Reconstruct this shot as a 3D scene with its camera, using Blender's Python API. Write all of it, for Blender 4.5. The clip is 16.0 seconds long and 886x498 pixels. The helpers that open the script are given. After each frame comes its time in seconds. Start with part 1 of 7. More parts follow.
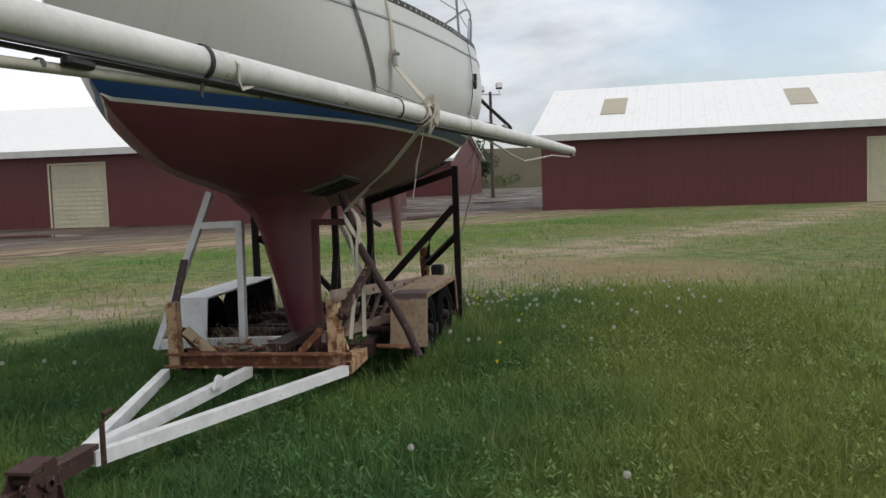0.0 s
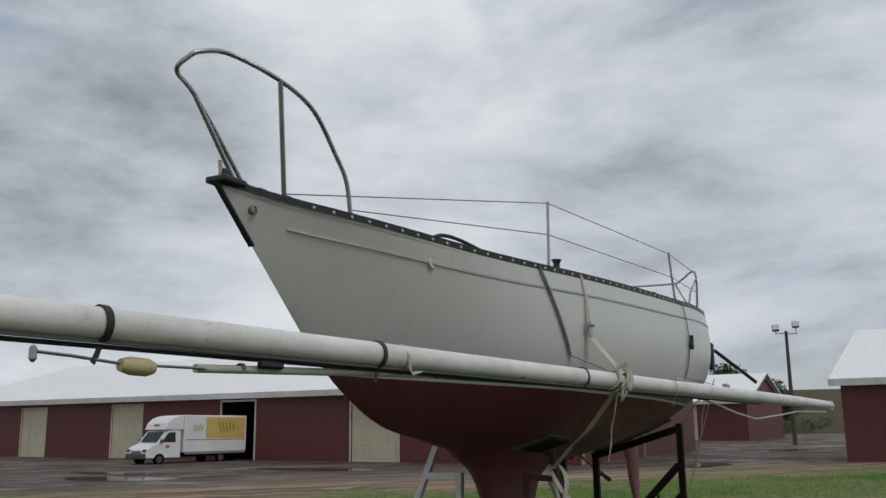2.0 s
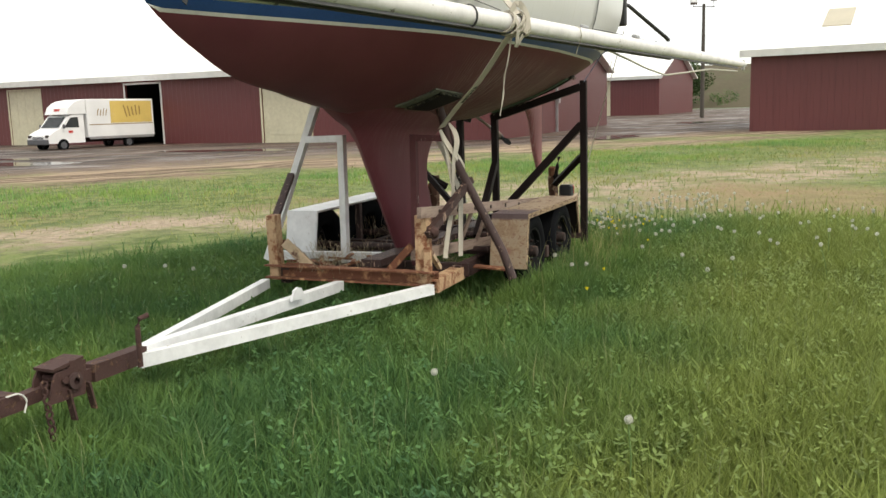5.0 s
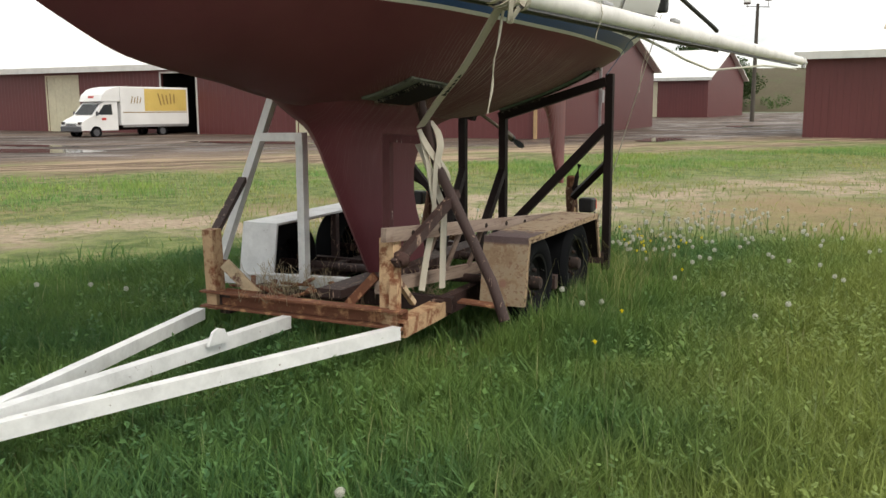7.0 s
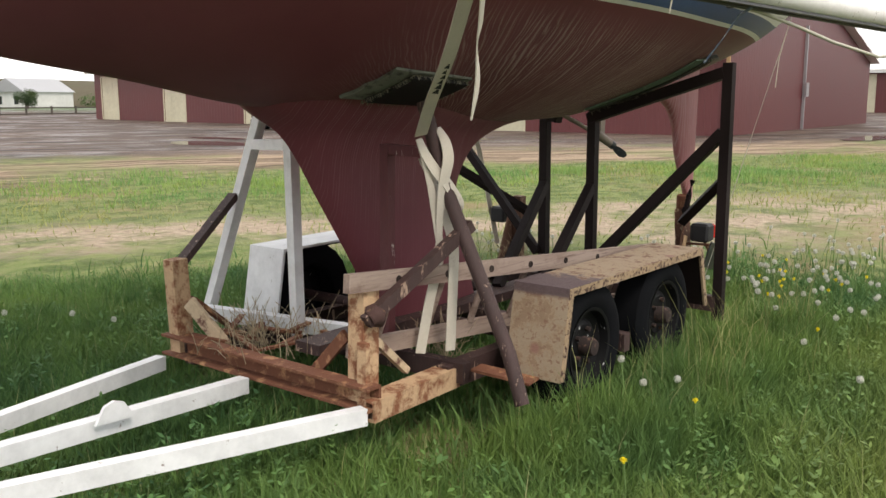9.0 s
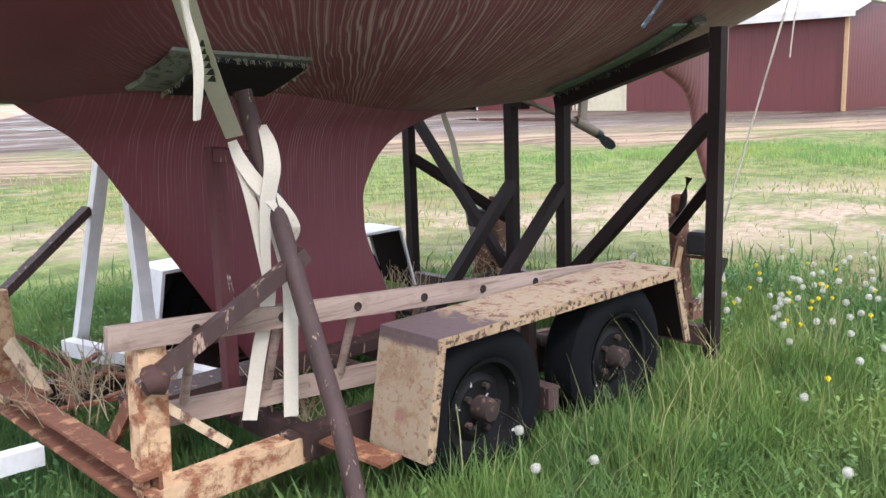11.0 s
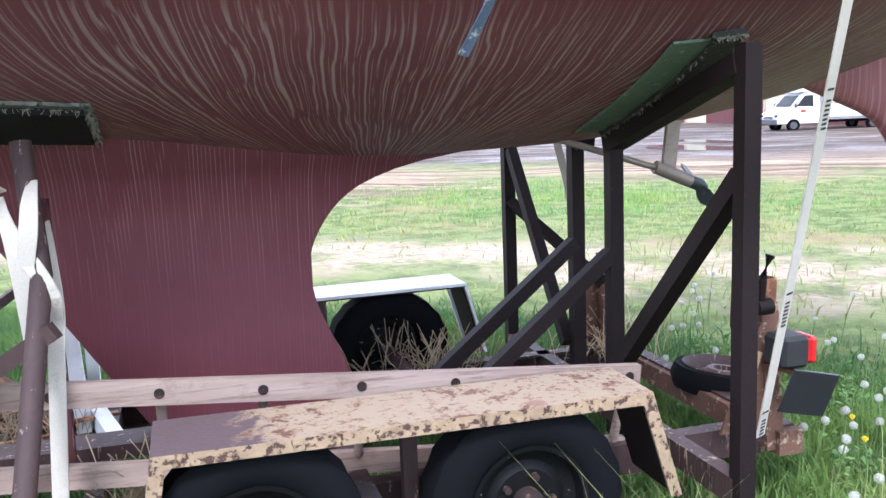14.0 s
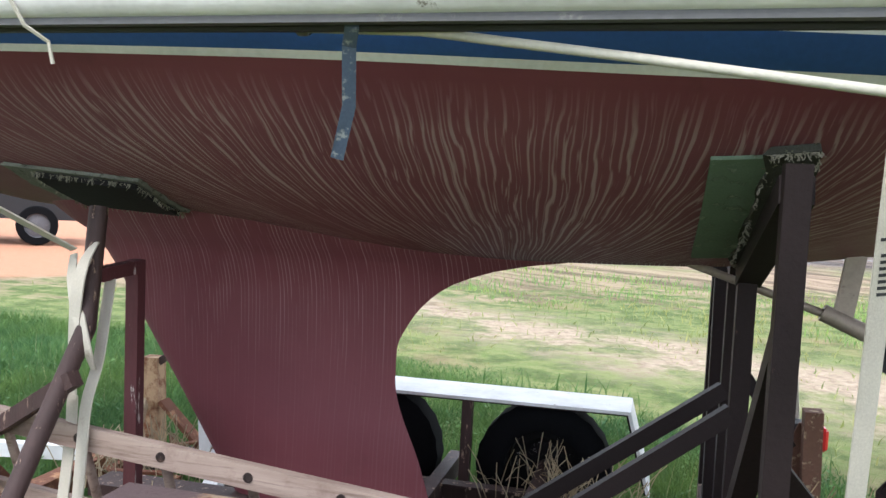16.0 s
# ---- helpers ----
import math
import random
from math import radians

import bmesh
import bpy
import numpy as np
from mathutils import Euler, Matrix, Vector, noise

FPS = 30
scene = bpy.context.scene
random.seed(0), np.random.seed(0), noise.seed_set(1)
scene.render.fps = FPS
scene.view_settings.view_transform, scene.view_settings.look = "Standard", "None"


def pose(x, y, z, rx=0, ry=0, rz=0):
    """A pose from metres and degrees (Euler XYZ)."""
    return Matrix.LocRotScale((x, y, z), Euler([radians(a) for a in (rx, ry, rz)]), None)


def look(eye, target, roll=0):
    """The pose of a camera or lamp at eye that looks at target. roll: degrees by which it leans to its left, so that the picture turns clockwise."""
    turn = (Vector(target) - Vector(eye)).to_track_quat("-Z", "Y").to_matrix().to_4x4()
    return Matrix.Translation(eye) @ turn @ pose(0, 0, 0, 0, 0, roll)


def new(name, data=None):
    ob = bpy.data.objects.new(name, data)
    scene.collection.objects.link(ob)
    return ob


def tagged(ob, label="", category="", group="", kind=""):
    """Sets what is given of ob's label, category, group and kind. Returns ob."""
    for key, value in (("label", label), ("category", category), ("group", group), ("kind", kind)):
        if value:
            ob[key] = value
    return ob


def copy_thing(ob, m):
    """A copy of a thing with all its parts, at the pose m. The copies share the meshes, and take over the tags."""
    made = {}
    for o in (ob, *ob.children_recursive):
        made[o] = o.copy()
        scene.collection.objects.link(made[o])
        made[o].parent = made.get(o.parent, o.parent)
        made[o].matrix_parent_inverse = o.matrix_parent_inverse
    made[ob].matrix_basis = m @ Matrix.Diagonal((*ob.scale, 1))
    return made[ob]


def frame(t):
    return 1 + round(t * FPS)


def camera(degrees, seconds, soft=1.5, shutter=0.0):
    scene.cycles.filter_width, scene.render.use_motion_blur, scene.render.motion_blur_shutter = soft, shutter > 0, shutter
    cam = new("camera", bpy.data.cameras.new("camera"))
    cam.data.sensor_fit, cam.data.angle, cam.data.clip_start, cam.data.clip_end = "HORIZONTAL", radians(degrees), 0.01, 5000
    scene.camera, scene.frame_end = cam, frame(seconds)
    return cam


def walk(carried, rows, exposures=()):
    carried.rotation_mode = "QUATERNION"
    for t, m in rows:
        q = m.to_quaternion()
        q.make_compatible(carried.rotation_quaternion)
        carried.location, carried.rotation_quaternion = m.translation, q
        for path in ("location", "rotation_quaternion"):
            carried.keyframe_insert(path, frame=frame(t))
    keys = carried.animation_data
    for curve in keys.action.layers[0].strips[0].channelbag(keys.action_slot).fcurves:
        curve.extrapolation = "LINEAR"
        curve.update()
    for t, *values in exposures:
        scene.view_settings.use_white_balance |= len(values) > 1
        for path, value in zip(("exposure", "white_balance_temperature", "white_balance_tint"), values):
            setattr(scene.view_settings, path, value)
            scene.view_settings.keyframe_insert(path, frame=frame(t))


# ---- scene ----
cam = camera(53.0, 16.0)
PATH = [
    (0, (-5.863, -2.204, 1.466), (-3.898, -1.859, 1.325), -2.0),
    (0.5, (-5.879, -2.497, 1.48), (-3.991, -1.842, 1.392), -1.9),
    (1, (-5.942, -2.715, 1.534), (-4.112, -1.912, 1.623), -1.6),
    (1.5, (-6.194, -2.871, 1.554), (-4.405, -2.014, 1.812), -1.3),
    (2, (-6.274, -3.027, 1.599), (-4.548, -2.1, 2.001), -0.5),
    (2.5, (-6.207, -3.096, 1.599), (-4.492, -2.156, 2.02), -0.8),
    (3, (-6.167, -3.096, 1.561), (-4.413, -2.157, 1.762), -1.6),
    (3.5, (-6.168, -3.173, 1.456), (-4.392, -2.267, 1.297), -2.5),
    (4, (-6.059, -3.188, 1.431), (-4.263, -2.355, 1.143), -2.8),
    (4.5, (-5.755, -3.062, 1.42), (-3.942, -2.271, 1.121), -1.8),
    (6.8, (-4.182, -2.687, 1.405), (-2.387, -1.865, 1.084), -0.4),
    (7, (-4.036, -2.718, 1.401), (-2.263, -1.847, 1.089), -0.2),
    (7.5, (-3.633, -2.71, 1.413), (-1.893, -1.779, 1.084), 0.1),
    (8, (-3.23, -2.665, 1.466), (-1.548, -1.64, 1.118), -1.2),
    (8.5, (-2.827, -2.728, 1.434), (-1.247, -1.541, 1.129), -0.8),
    (9, (-2.416, -2.793, 1.435), (-0.875, -1.56, 1.11), -0.1),
    (9.5, (-2.004, -2.777, 1.477), (-0.452, -1.561, 1.138), 0.2),
    (9.7, (-1.877, -2.807, 1.483), (-0.355, -1.55, 1.158), -0.3),
    (11.8, (-0.445, -2.945, 1.416), (0.786, -1.406, 1.078), -1.3),
    (12, (-0.298, -2.99, 1.417), (0.88, -1.404, 1.109), -1.2),
    (12.5, (0.0, -3.047, 1.43), (1.112, -1.417, 1.106), -1.7),
    (13, (0.365, -2.999, 1.437), (1.402, -1.331, 1.061), -2.3),
    (13.5, (0.659, -3.069, 1.434), (1.463, -1.268, 1.099), -2.5),
    (14, (0.978, -3.164, 1.485), (1.525, -1.264, 1.18), -2.0),
    (14.5, (1.297, -3.067, 1.469), (1.707, -1.124, 1.23), -0.8),
    (15, (1.664, -3.068, 1.523), (1.881, -1.086, 1.364), -0.7),
    (15.5, (2.025, -3.117, 1.58), (1.932, -1.127, 1.41), -0.7),
    (16, (2.302, -2.905, 1.566), (1.844, -0.962, 1.427), 3.0),
]
EXPOSURES = [(0, 0.2, 6700, 10), (0.5, 0.25, 6650, 10), (1, 0.1, 6550, 10), (1.5, -0.15, 6500, 10), (2, -0.3, 6450, 10), (2.5, -0.4, 6450, 10), (3, -0.38, 6500, 10), (3.5, 0.12, 6700, 11), (4, 0.85, 7100, 8),
             (4.5, 1.12, 7300, 8), (7, 0.93, 7300, 9), (8, 0.95, 7300, 10), (9, 1.2, 7150, 13), (9.5, 1.35, 7050, 13), (12, 2.1, 5750, 20), (13.5, 2.13, 5600, 19), (14.5, 2.34, 5600, 17), (15, 2.09, 5820, 16), (16, 1.84, 6160, 12)]
walk(cam, [(t, look(eye, target, roll)) for t, eye, target, roll in PATH], EXPOSURES)

# ---- world, sun ----
SUN_AZ, SUN_EL = 205.0, 52.0
world = bpy.data.worlds.new("overcast_sky")
scene.world = world
world.use_nodes = True
wn, wl = world.node_tree.nodes, world.node_tree.links
wn.clear()
w_out = wn.new("ShaderNodeOutputWorld")
w_bg = wn.new("ShaderNodeBackground")
w_sky = wn.new("ShaderNodeTexSky")
w_sky.sky_type = "NISHITA"
w_sky.sun_disc = False
w_sky.sun_elevation = radians(SUN_EL)
w_sky.sun_rotation = radians(SUN_AZ)
w_co = wn.new("ShaderNodeTexCoord")
w_map = wn.new("ShaderNodeMapping")
w_map.inputs["Scale"].default_value = (1.0, 1.0, 2.6)
w_map.inputs["Location"].default_value = (0.9, 0.55, 0.1)
w_n1 = wn.new("ShaderNodeTexNoise")
w_n1.inputs["Scale"].default_value = 2.3
w_n1.inputs["Detail"].default_value = 6
w_n1.inputs["Roughness"].default_value = 0.6
w_n1.inputs["Distortion"].default_value = 0.15
w_ramp = wn.new("ShaderNodeValToRGB")
cr = w_ramp.color_ramp
cr.elements[0].position, cr.elements[0].color = 0.18, (1.9, 2.1, 2.35, 1)
cr.elements[1].position, cr.elements[1].color = 0.70, (7.5, 7.65, 7.8, 1)
e = cr.elements.new(0.40)
e.color = (4.7, 5.05, 5.5, 1)
e = cr.elements.new(0.54)
e.color = (6.2, 6.5, 6.85, 1)
w_n2 = wn.new("ShaderNodeTexNoise")
w_n2.inputs["Scale"].default_value = 1.7
w_n2.inputs["Detail"].default_value = 5
w_gap = wn.new("ShaderNodeValToRGB")
w_gap.color_ramp.elements[0].position, w_gap.color_ramp.elements[0].color = 0.52, (1, 1, 1, 1)
w_gap.color_ramp.elements[1].position, w_gap.color_ramp.elements[1].color = 0.63, (0.35, 0.35, 0.35, 1)
w_mix = wn.new("ShaderNodeMixRGB")
wl.new(w_co.outputs["Generated"], w_map.inputs["Vector"])
wl.new(w_map.outputs[0], w_n1.inputs["Vector"])
wl.new(w_map.outputs[0], w_n2.inputs["Vector"])
# the cloud thickens towards the north-east and thins towards the south
w_dir = wn.new("ShaderNodeVectorMath")
w_dir.operation = "DOT_PRODUCT"
w_dir.inputs[1].default_value = (math.cos(radians(-12)), math.sin(radians(-12)), 0.05)
wl.new(w_co.outputs["Generated"], w_dir.inputs[0])
w_f1 = wn.new("ShaderNodeMath")
w_f1.operation = "MULTIPLY_ADD"
w_f1.inputs[1].default_value = 0.07
w_f1.inputs[2].default_value = -0.075
wl.new(w_dir.outputs["Value"], w_f1.inputs[0])
w_f2 = wn.new("ShaderNodeMath")
wl.new(w_f1.outputs[0], w_f2.inputs[0])
wl.new(w_n1.outputs["Fac"], w_f2.inputs[1])
w_f3 = wn.new("ShaderNodeMath")
wl.new(w_f1.outputs[0], w_f3.inputs[0])
wl.new(w_n2.outputs["Fac"], w_f3.inputs[1])
# one heavy rain cloud stands over the sheds
w_rain = wn.new("ShaderNodeVectorMath")
w_rain.operation = "DOT_PRODUCT"
w_rain.inputs[1].default_value = (math.cos(radians(53)) * 0.958, math.sin(radians(53)) * 0.958, 0.287)
wl.new(w_co.outputs["Generated"], w_rain.inputs[0])
w_rr = wn.new("ShaderNodeMapRange")
w_rr.interpolation_type = "SMOOTHSTEP"
w_rr.inputs["From Min"].default_value, w_rr.inputs["From Max"].default_value = 0.965, 0.992
w_rr.inputs["To Min"].default_value, w_rr.inputs["To Max"].default_value = 0.0, -0.17
wl.new(w_rain.outputs["Value"], w_rr.inputs["Value"])
w_f4 = wn.new("ShaderNodeMath")
wl.new(w_f2.outputs[0], w_f4.inputs[0])
wl.new(w_rr.outputs[0], w_f4.inputs[1])
wl.new(w_f4.outputs[0], w_ramp.inputs["Fac"])
wl.new(w_f3.outputs[0], w_gap.inputs["Fac"])
wl.new(w_gap.outputs["Color"], w_mix.inputs["Fac"])
wl.new(w_sky.outputs[0], w_mix.inputs["Color1"])
wl.new(w_ramp.outputs["Color"], w_mix.inputs["Color2"])
wl.new(w_mix.outputs[0], w_bg.inputs["Color"])
w_bg.inputs["Strength"].default_value = 0.132
wl.new(w_bg.outputs[0], w_out.inputs["Surface"])

sun_data = bpy.data.lights.new("sun", "SUN")
sun_data.energy, sun_data.angle, sun_data.color = 1.0, radians(14), (1.0, 0.96, 0.9)
sun = new("sun", sun_data)
_a, _e = radians(SUN_AZ), radians(SUN_EL)
sun.matrix_world = look((0, 0, 0), (-math.sin(_a) * math.cos(_e), -math.cos(_a) * math.cos(_e), -math.sin(_e)))


# ---- materials ----
def ramp(nt, fac, stops):
    r = nt.nodes.new("ShaderNodeValToRGB")
    el = r.color_ramp.elements
    while len(el) < len(stops):
        el.new(0.5)
    for k, (p, c) in zip(el, stops):
        k.position = p
        k.color = (*c, 1) if len(c) == 3 else c
    nt.links.new(fac, r.inputs["Fac"])
    return r.outputs["Color"]


def coords(nt, kind="Object", scale=(1, 1, 1)):
    c = nt.nodes.new("ShaderNodeTexCoord")
    m = nt.nodes.new("ShaderNodeMapping")
    m.inputs["Scale"].default_value = scale
    nt.links.new(c.outputs[kind], m.inputs["Vector"])
    return m.outputs[0]


def wnoise(nt, vec, scale, detail=4, rough=0.55, dist=0.0):
    n = nt.nodes.new("ShaderNodeTexNoise")
    n.inputs["Scale"].default_value = scale
    n.inputs["Detail"].default_value = detail
    n.inputs["Roughness"].default_value = rough
    n.inputs["Distortion"].default_value = dist
    nt.links.new(vec, n.inputs["Vector"])
    return n.outputs["Fac"]


def mixc(nt, fac, a, b, mode="MIX"):
    m = nt.nodes.new("ShaderNodeMixRGB")
    m.blend_type = mode
    for s, v in (("Fac", fac), ("Color1", a), ("Color2", b)):
        if isinstance(v, (int, float)):
            m.inputs[s].default_value = v
        elif isinstance(v, tuple):
            m.inputs[s].default_value = (*v, 1)
        else:
            nt.links.new(v, m.inputs[s])
    return m.outputs[0]


def mth(nt, op, a, b=0.0, clamp=False):
    m = nt.nodes.new("ShaderNodeMath")
    m.operation = op
    m.use_clamp = clamp
    for k, v in enumerate((a, b)):
        if isinstance(v, (int, float)):
            m.inputs[k].default_value = v
        else:
            nt.links.new(v, m.inputs[k])
    return m.outputs[0]


def blank(name, rough=0.6, metal=0.0, spec=0.4):
    m = bpy.data.materials.new(name)
    m.use_nodes = True
    b = m.node_tree.nodes["Principled BSDF"]
    b.inputs["Roughness"].default_value = rough
    b.inputs["Metallic"].default_value = metal
    b.inputs["Specular IOR Level"].default_value = spec
    return m, m.node_tree, b


def bump(nt, b, height, strength=0.3, dist=0.01):
    n = nt.nodes.new("ShaderNodeBump")
    n.inputs["Strength"].default_value = strength
    n.inputs["Distance"].default_value = dist
    nt.links.new(height, n.inputs["Height"])
    nt.links.new(n.outputs[0], b.inputs["Normal"])


def painted(name, base, worn, rough=0.5, metal=0.0, wear=0.6, scale=6.0, grain=60.0, bumpy=0.25, dirt=0.35, spec=0.4, tight=0.08, stretch=(1, 1, 1)):
    """Paint with soft grime at a large scale and worn flecks at a small one."""
    m, nt, b = blank(name, rough, metal, spec)
    v = coords(nt, scale=stretch)
    big = wnoise(nt, v, scale, 5)
    fine = wnoise(nt, v, grain, 4, 0.65)
    c = mixc(nt, ramp(nt, big, [(0.35, (0, 0, 0)), (0.75, (dirt, dirt, dirt))]), base, tuple(x * 0.55 for x in base))
    mask = ramp(nt, wnoise(nt, v, scale * 2.3, 8, 0.7), [(wear, (0, 0, 0)), (wear + tight, (1, 1, 1))])
    c = mixc(nt, mask, c, worn)
    c = mixc(nt, 0.25, c, ramp(nt, fine, [(0.3, (0.35, 0.35, 0.35)), (0.7, (0.75, 0.75, 0.75))]), "OVERLAY")
    nt.links.new(c, b.inputs["Base Color"])
    bump(nt, b, mth(nt, "ADD", fine, mth(nt, "MULTIPLY", mask, -1.5)), bumpy, 0.004)
    return m


WHITE_STEEL = painted("white_painted_steel", (0.78, 0.79, 0.80), (0.20, 0.15, 0.12), wear=0.645, scale=7, grain=45, dirt=0.6, tight=0.04)
RUST = painted("rusty_steel", (0.16, 0.062, 0.034), (0.46, 0.25, 0.13), rough=0.85, wear=0.52, scale=5, grain=70, bumpy=0.6, tight=0.14)
YELLOW_RUST = painted("peeling_cream_paint_on_rust", (0.56, 0.43, 0.29), (0.15, 0.075, 0.055), rough=0.75, wear=0.52, scale=7, grain=60, bumpy=0.6, tight=0.09, dirt=0.6)
DARK_RUST = painted("dark_flaking_rust", (0.062, 0.030, 0.026), (0.20, 0.115, 0.07), rough=0.85, wear=0.56, scale=9, grain=80, bumpy=0.8, tight=0.1)
CORNER_RUST = painted("rust_through_cream_paint", (0.52, 0.35, 0.21), (0.22, 0.085, 0.042), rough=0.8, wear=0.475, scale=5, grain=60, bumpy=0.6, tight=0.12)
LIP_RUST = painted("chipped_cream_edge", (0.33, 0.235, 0.145), (0.075, 0.04, 0.03), rough=0.8, wear=0.535, scale=17, grain=60, bumpy=0.7, tight=0.03, dirt=0.6)
TAIL_RUST = painted("rust_with_cream_scraps", (0.15, 0.075, 0.05), (0.40, 0.29, 0.19), rough=0.85, wear=0.56, scale=9, grain=70, bumpy=0.7, tight=0.05, dirt=0.6)
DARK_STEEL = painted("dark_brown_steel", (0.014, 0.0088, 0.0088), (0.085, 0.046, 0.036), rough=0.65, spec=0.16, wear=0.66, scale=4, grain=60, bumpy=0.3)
BROWN_STEEL = painted("brown_weathered_steel", (0.055, 0.030, 0.028), (0.36, 0.25, 0.19), rough=0.65, wear=0.595, scale=11, grain=70, bumpy=0.6, tight=0.03, dirt=0.8, stretch=(1.3, 1.3, 0.22))
POST_RED = painted("dark_red_flaking_post", (0.095, 0.028, 0.032), (0.50, 0.46, 0.42), rough=0.7, wear=0.63, scale=7, grain=60, bumpy=0.5, tight=0.03, stretch=(1.3, 1.3, 0.22))
RUBBER = painted("tyre_rubber", (0.0055, 0.006, 0.0072), (0.016, 0.0155, 0.0155), rough=0.9, wear=0.7, scale=4, grain=80, spec=0.08)
RIM = painted("worn_wheel_rim", (0.005, 0.005, 0.0055), (0.45, 0.45, 0.45), rough=0.6, metal=0.0, spec=0.15, wear=0.635, scale=11, grain=50, tight=0.03)
HUB = painted("rusty_hub", (0.022, 0.013, 0.011), (0.10, 0.055, 0.038), rough=0.85, wear=0.55, scale=12)
WOOD = painted("old_plank_wood", (0.42, 0.28, 0.15), (0.18, 0.11, 0.07), rough=0.85, wear=0.58, scale=4)
PAD_BLACK = painted("black_stained_plywood", (0.012, 0.011, 0.012), (0.05, 0.045, 0.04), rough=0.8, wear=0.66, scale=9, grain=80, spec=0.2)
CARPET = painted("mossy_carpet", (0.13, 0.185, 0.13), (0.22, 0.27, 0.20), rough=0.95, wear=0.55, scale=8, grain=160, bumpy=0.9, spec=0.1)
FRAY = painted("frayed_dark_carpet", (0.05, 0.052, 0.042), (0.25, 0.24, 0.16), rough=0.95, wear=0.6, scale=22, grain=160, bumpy=1.0, spec=0.1)
FRAY_PALE = painted("pale_frayed_carpet", (0.19, 0.20, 0.17), (0.10, 0.10, 0.085), rough=0.95, wear=0.55, scale=14, grain=160, bumpy=1.0, spec=0.1)
THREAD = painted("pale_carpet_thread", (0.20, 0.19, 0.15), (0.10, 0.10, 0.08), rough=0.95, scale=40, spec=0.1)
WEBBING = painted("cream_webbing", (0.52, 0.48, 0.41), (0.38, 0.33, 0.27), rough=0.85, wear=0.62, scale=5, grain=220, bumpy=0.4, spec=0.15)
GREY_WEB = painted("grey_webbing", (0.13, 0.13, 0.13), (0.3, 0.3, 0.28), rough=0.85, wear=0.62, scale=8, grain=200)
BLUE_WEB = painted("faded_blue_webbing", (0.09, 0.12, 0.18), (0.36, 0.37, 0.38), rough=0.85, wear=0.55, scale=12, grain=200)
BLACK = painted("black_tape", (0.02, 0.02, 0.022), (0.06, 0.06, 0.06), rough=0.6, wear=0.7, scale=10)
INK = painted("black_print", (0.03, 0.03, 0.03), (0.06, 0.06, 0.06), rough=0.8, wear=0.8)
MAST_ALU = painted("weathered_white_mast", (0.76, 0.74, 0.725), (0.24, 0.21, 0.19), rough=0.5, wear=0.64, scale=4.2, grain=40, bumpy=0.3, dirt=0.6, tight=0.03)
TRACK_GREY = painted("grey_sail_track", (0.10, 0.10, 0.105), (0.20, 0.19, 0.18), rough=0.6, wear=0.6)
BATTEN_CREAM = painted("dull_cream_batten", (0.47, 0.45, 0.38), (0.30, 0.27, 0.21), rough=0.6, wear=0.62, scale=6)
ALU = painted("dull_aluminium", (0.42, 0.42, 0.43), (0.25, 0.25, 0.25), rough=0.45, metal=0.7, wear=0.7)
STAINLESS = painted("stainless_tube", (0.34, 0.35, 0.37), (0.2, 0.2, 0.2), rough=0.3, metal=0.9, wear=0.75)
RAIL_BLACK = painted("black_toe_rail", (0.03, 0.03, 0.032), (0.12, 0.12, 0.12), rough=0.5, metal=0.2, wear=0.7)
DECK = painted("grey_white_deck", (0.6, 0.6, 0.58), (0.45, 0.45, 0.42), rough=0.6)
BLUE_STRIPE = painted("blue_boot_stripe", (0.02, 0.06, 0.17), (0.08, 0.12, 0.2), rough=0.45, wear=0.72, scale=3)
WHITE_STRIPE = painted("white_boot_stripe", (0.62, 0.62, 0.58), (0.45, 0.42, 0.36), rough=0.5, wear=0.7, scale=3)
BRONZE = painted("dull_bronze", (0.30, 0.25, 0.21), (0.16, 0.12, 0.1), rough=0.6, metal=0.5, wear=0.6)
PROP = painted("dark_propeller", (0.05, 0.06, 0.06), (0.12, 0.16, 0.15), rough=0.5, metal=0.4, wear=0.6)
RED_LENS = painted("red_lens", (0.55, 0.02, 0.02), (0.4, 0.02, 0.02), rough=0.2, wear=0.8, bumpy=0.05)
CREAM_METAL = painted("cream_sheet_metal", (0.56, 0.52, 0.38), (0.42, 0.38, 0.28), rough=0.5, wear=0.68, scale=0.8, grain=6)
CREAM_PLASTIC = painted("yellowed_plastic", (0.52, 0.43, 0.24), (0.4, 0.3, 0.16), rough=0.5, wear=0.7)
DARK_INSIDE = painted("dark_interior", (0.02, 0.02, 0.022), (0.03, 0.03, 0.03), rough=0.9)
TRUCK_WHITE = painted("white_truck_paint", (0.78, 0.78, 0.78), (0.6, 0.58, 0.54), rough=0.35, wear=0.72, scale=0.8, bumpy=0.05)
TRUCK_GREY = painted("grey_bumper_plastic", (0.09, 0.09, 0.1), (0.14, 0.14, 0.14), rough=0.6)
GRAPHIC_YELLOW = painted("yellow_graphic", (0.64, 0.46, 0.14), (0.74, 0.66, 0.44), rough=0.4, wear=0.6, scale=0.9, tight=0.3, bumpy=0.02)
GRAPHIC_BROWN = painted("brown_graphic", (0.28, 0.18, 0.06), (0.3, 0.2, 0.1), rough=0.4)
GRAPHIC_RED = painted("red_graphic", (0.55, 0.05, 0.04), (0.5, 0.08, 0.05), rough=0.4)
POLE_WOOD = painted("dark_pole_wood", (0.075, 0.065, 0.055), (0.14, 0.12, 0.1), rough=0.9, scale=1.5)
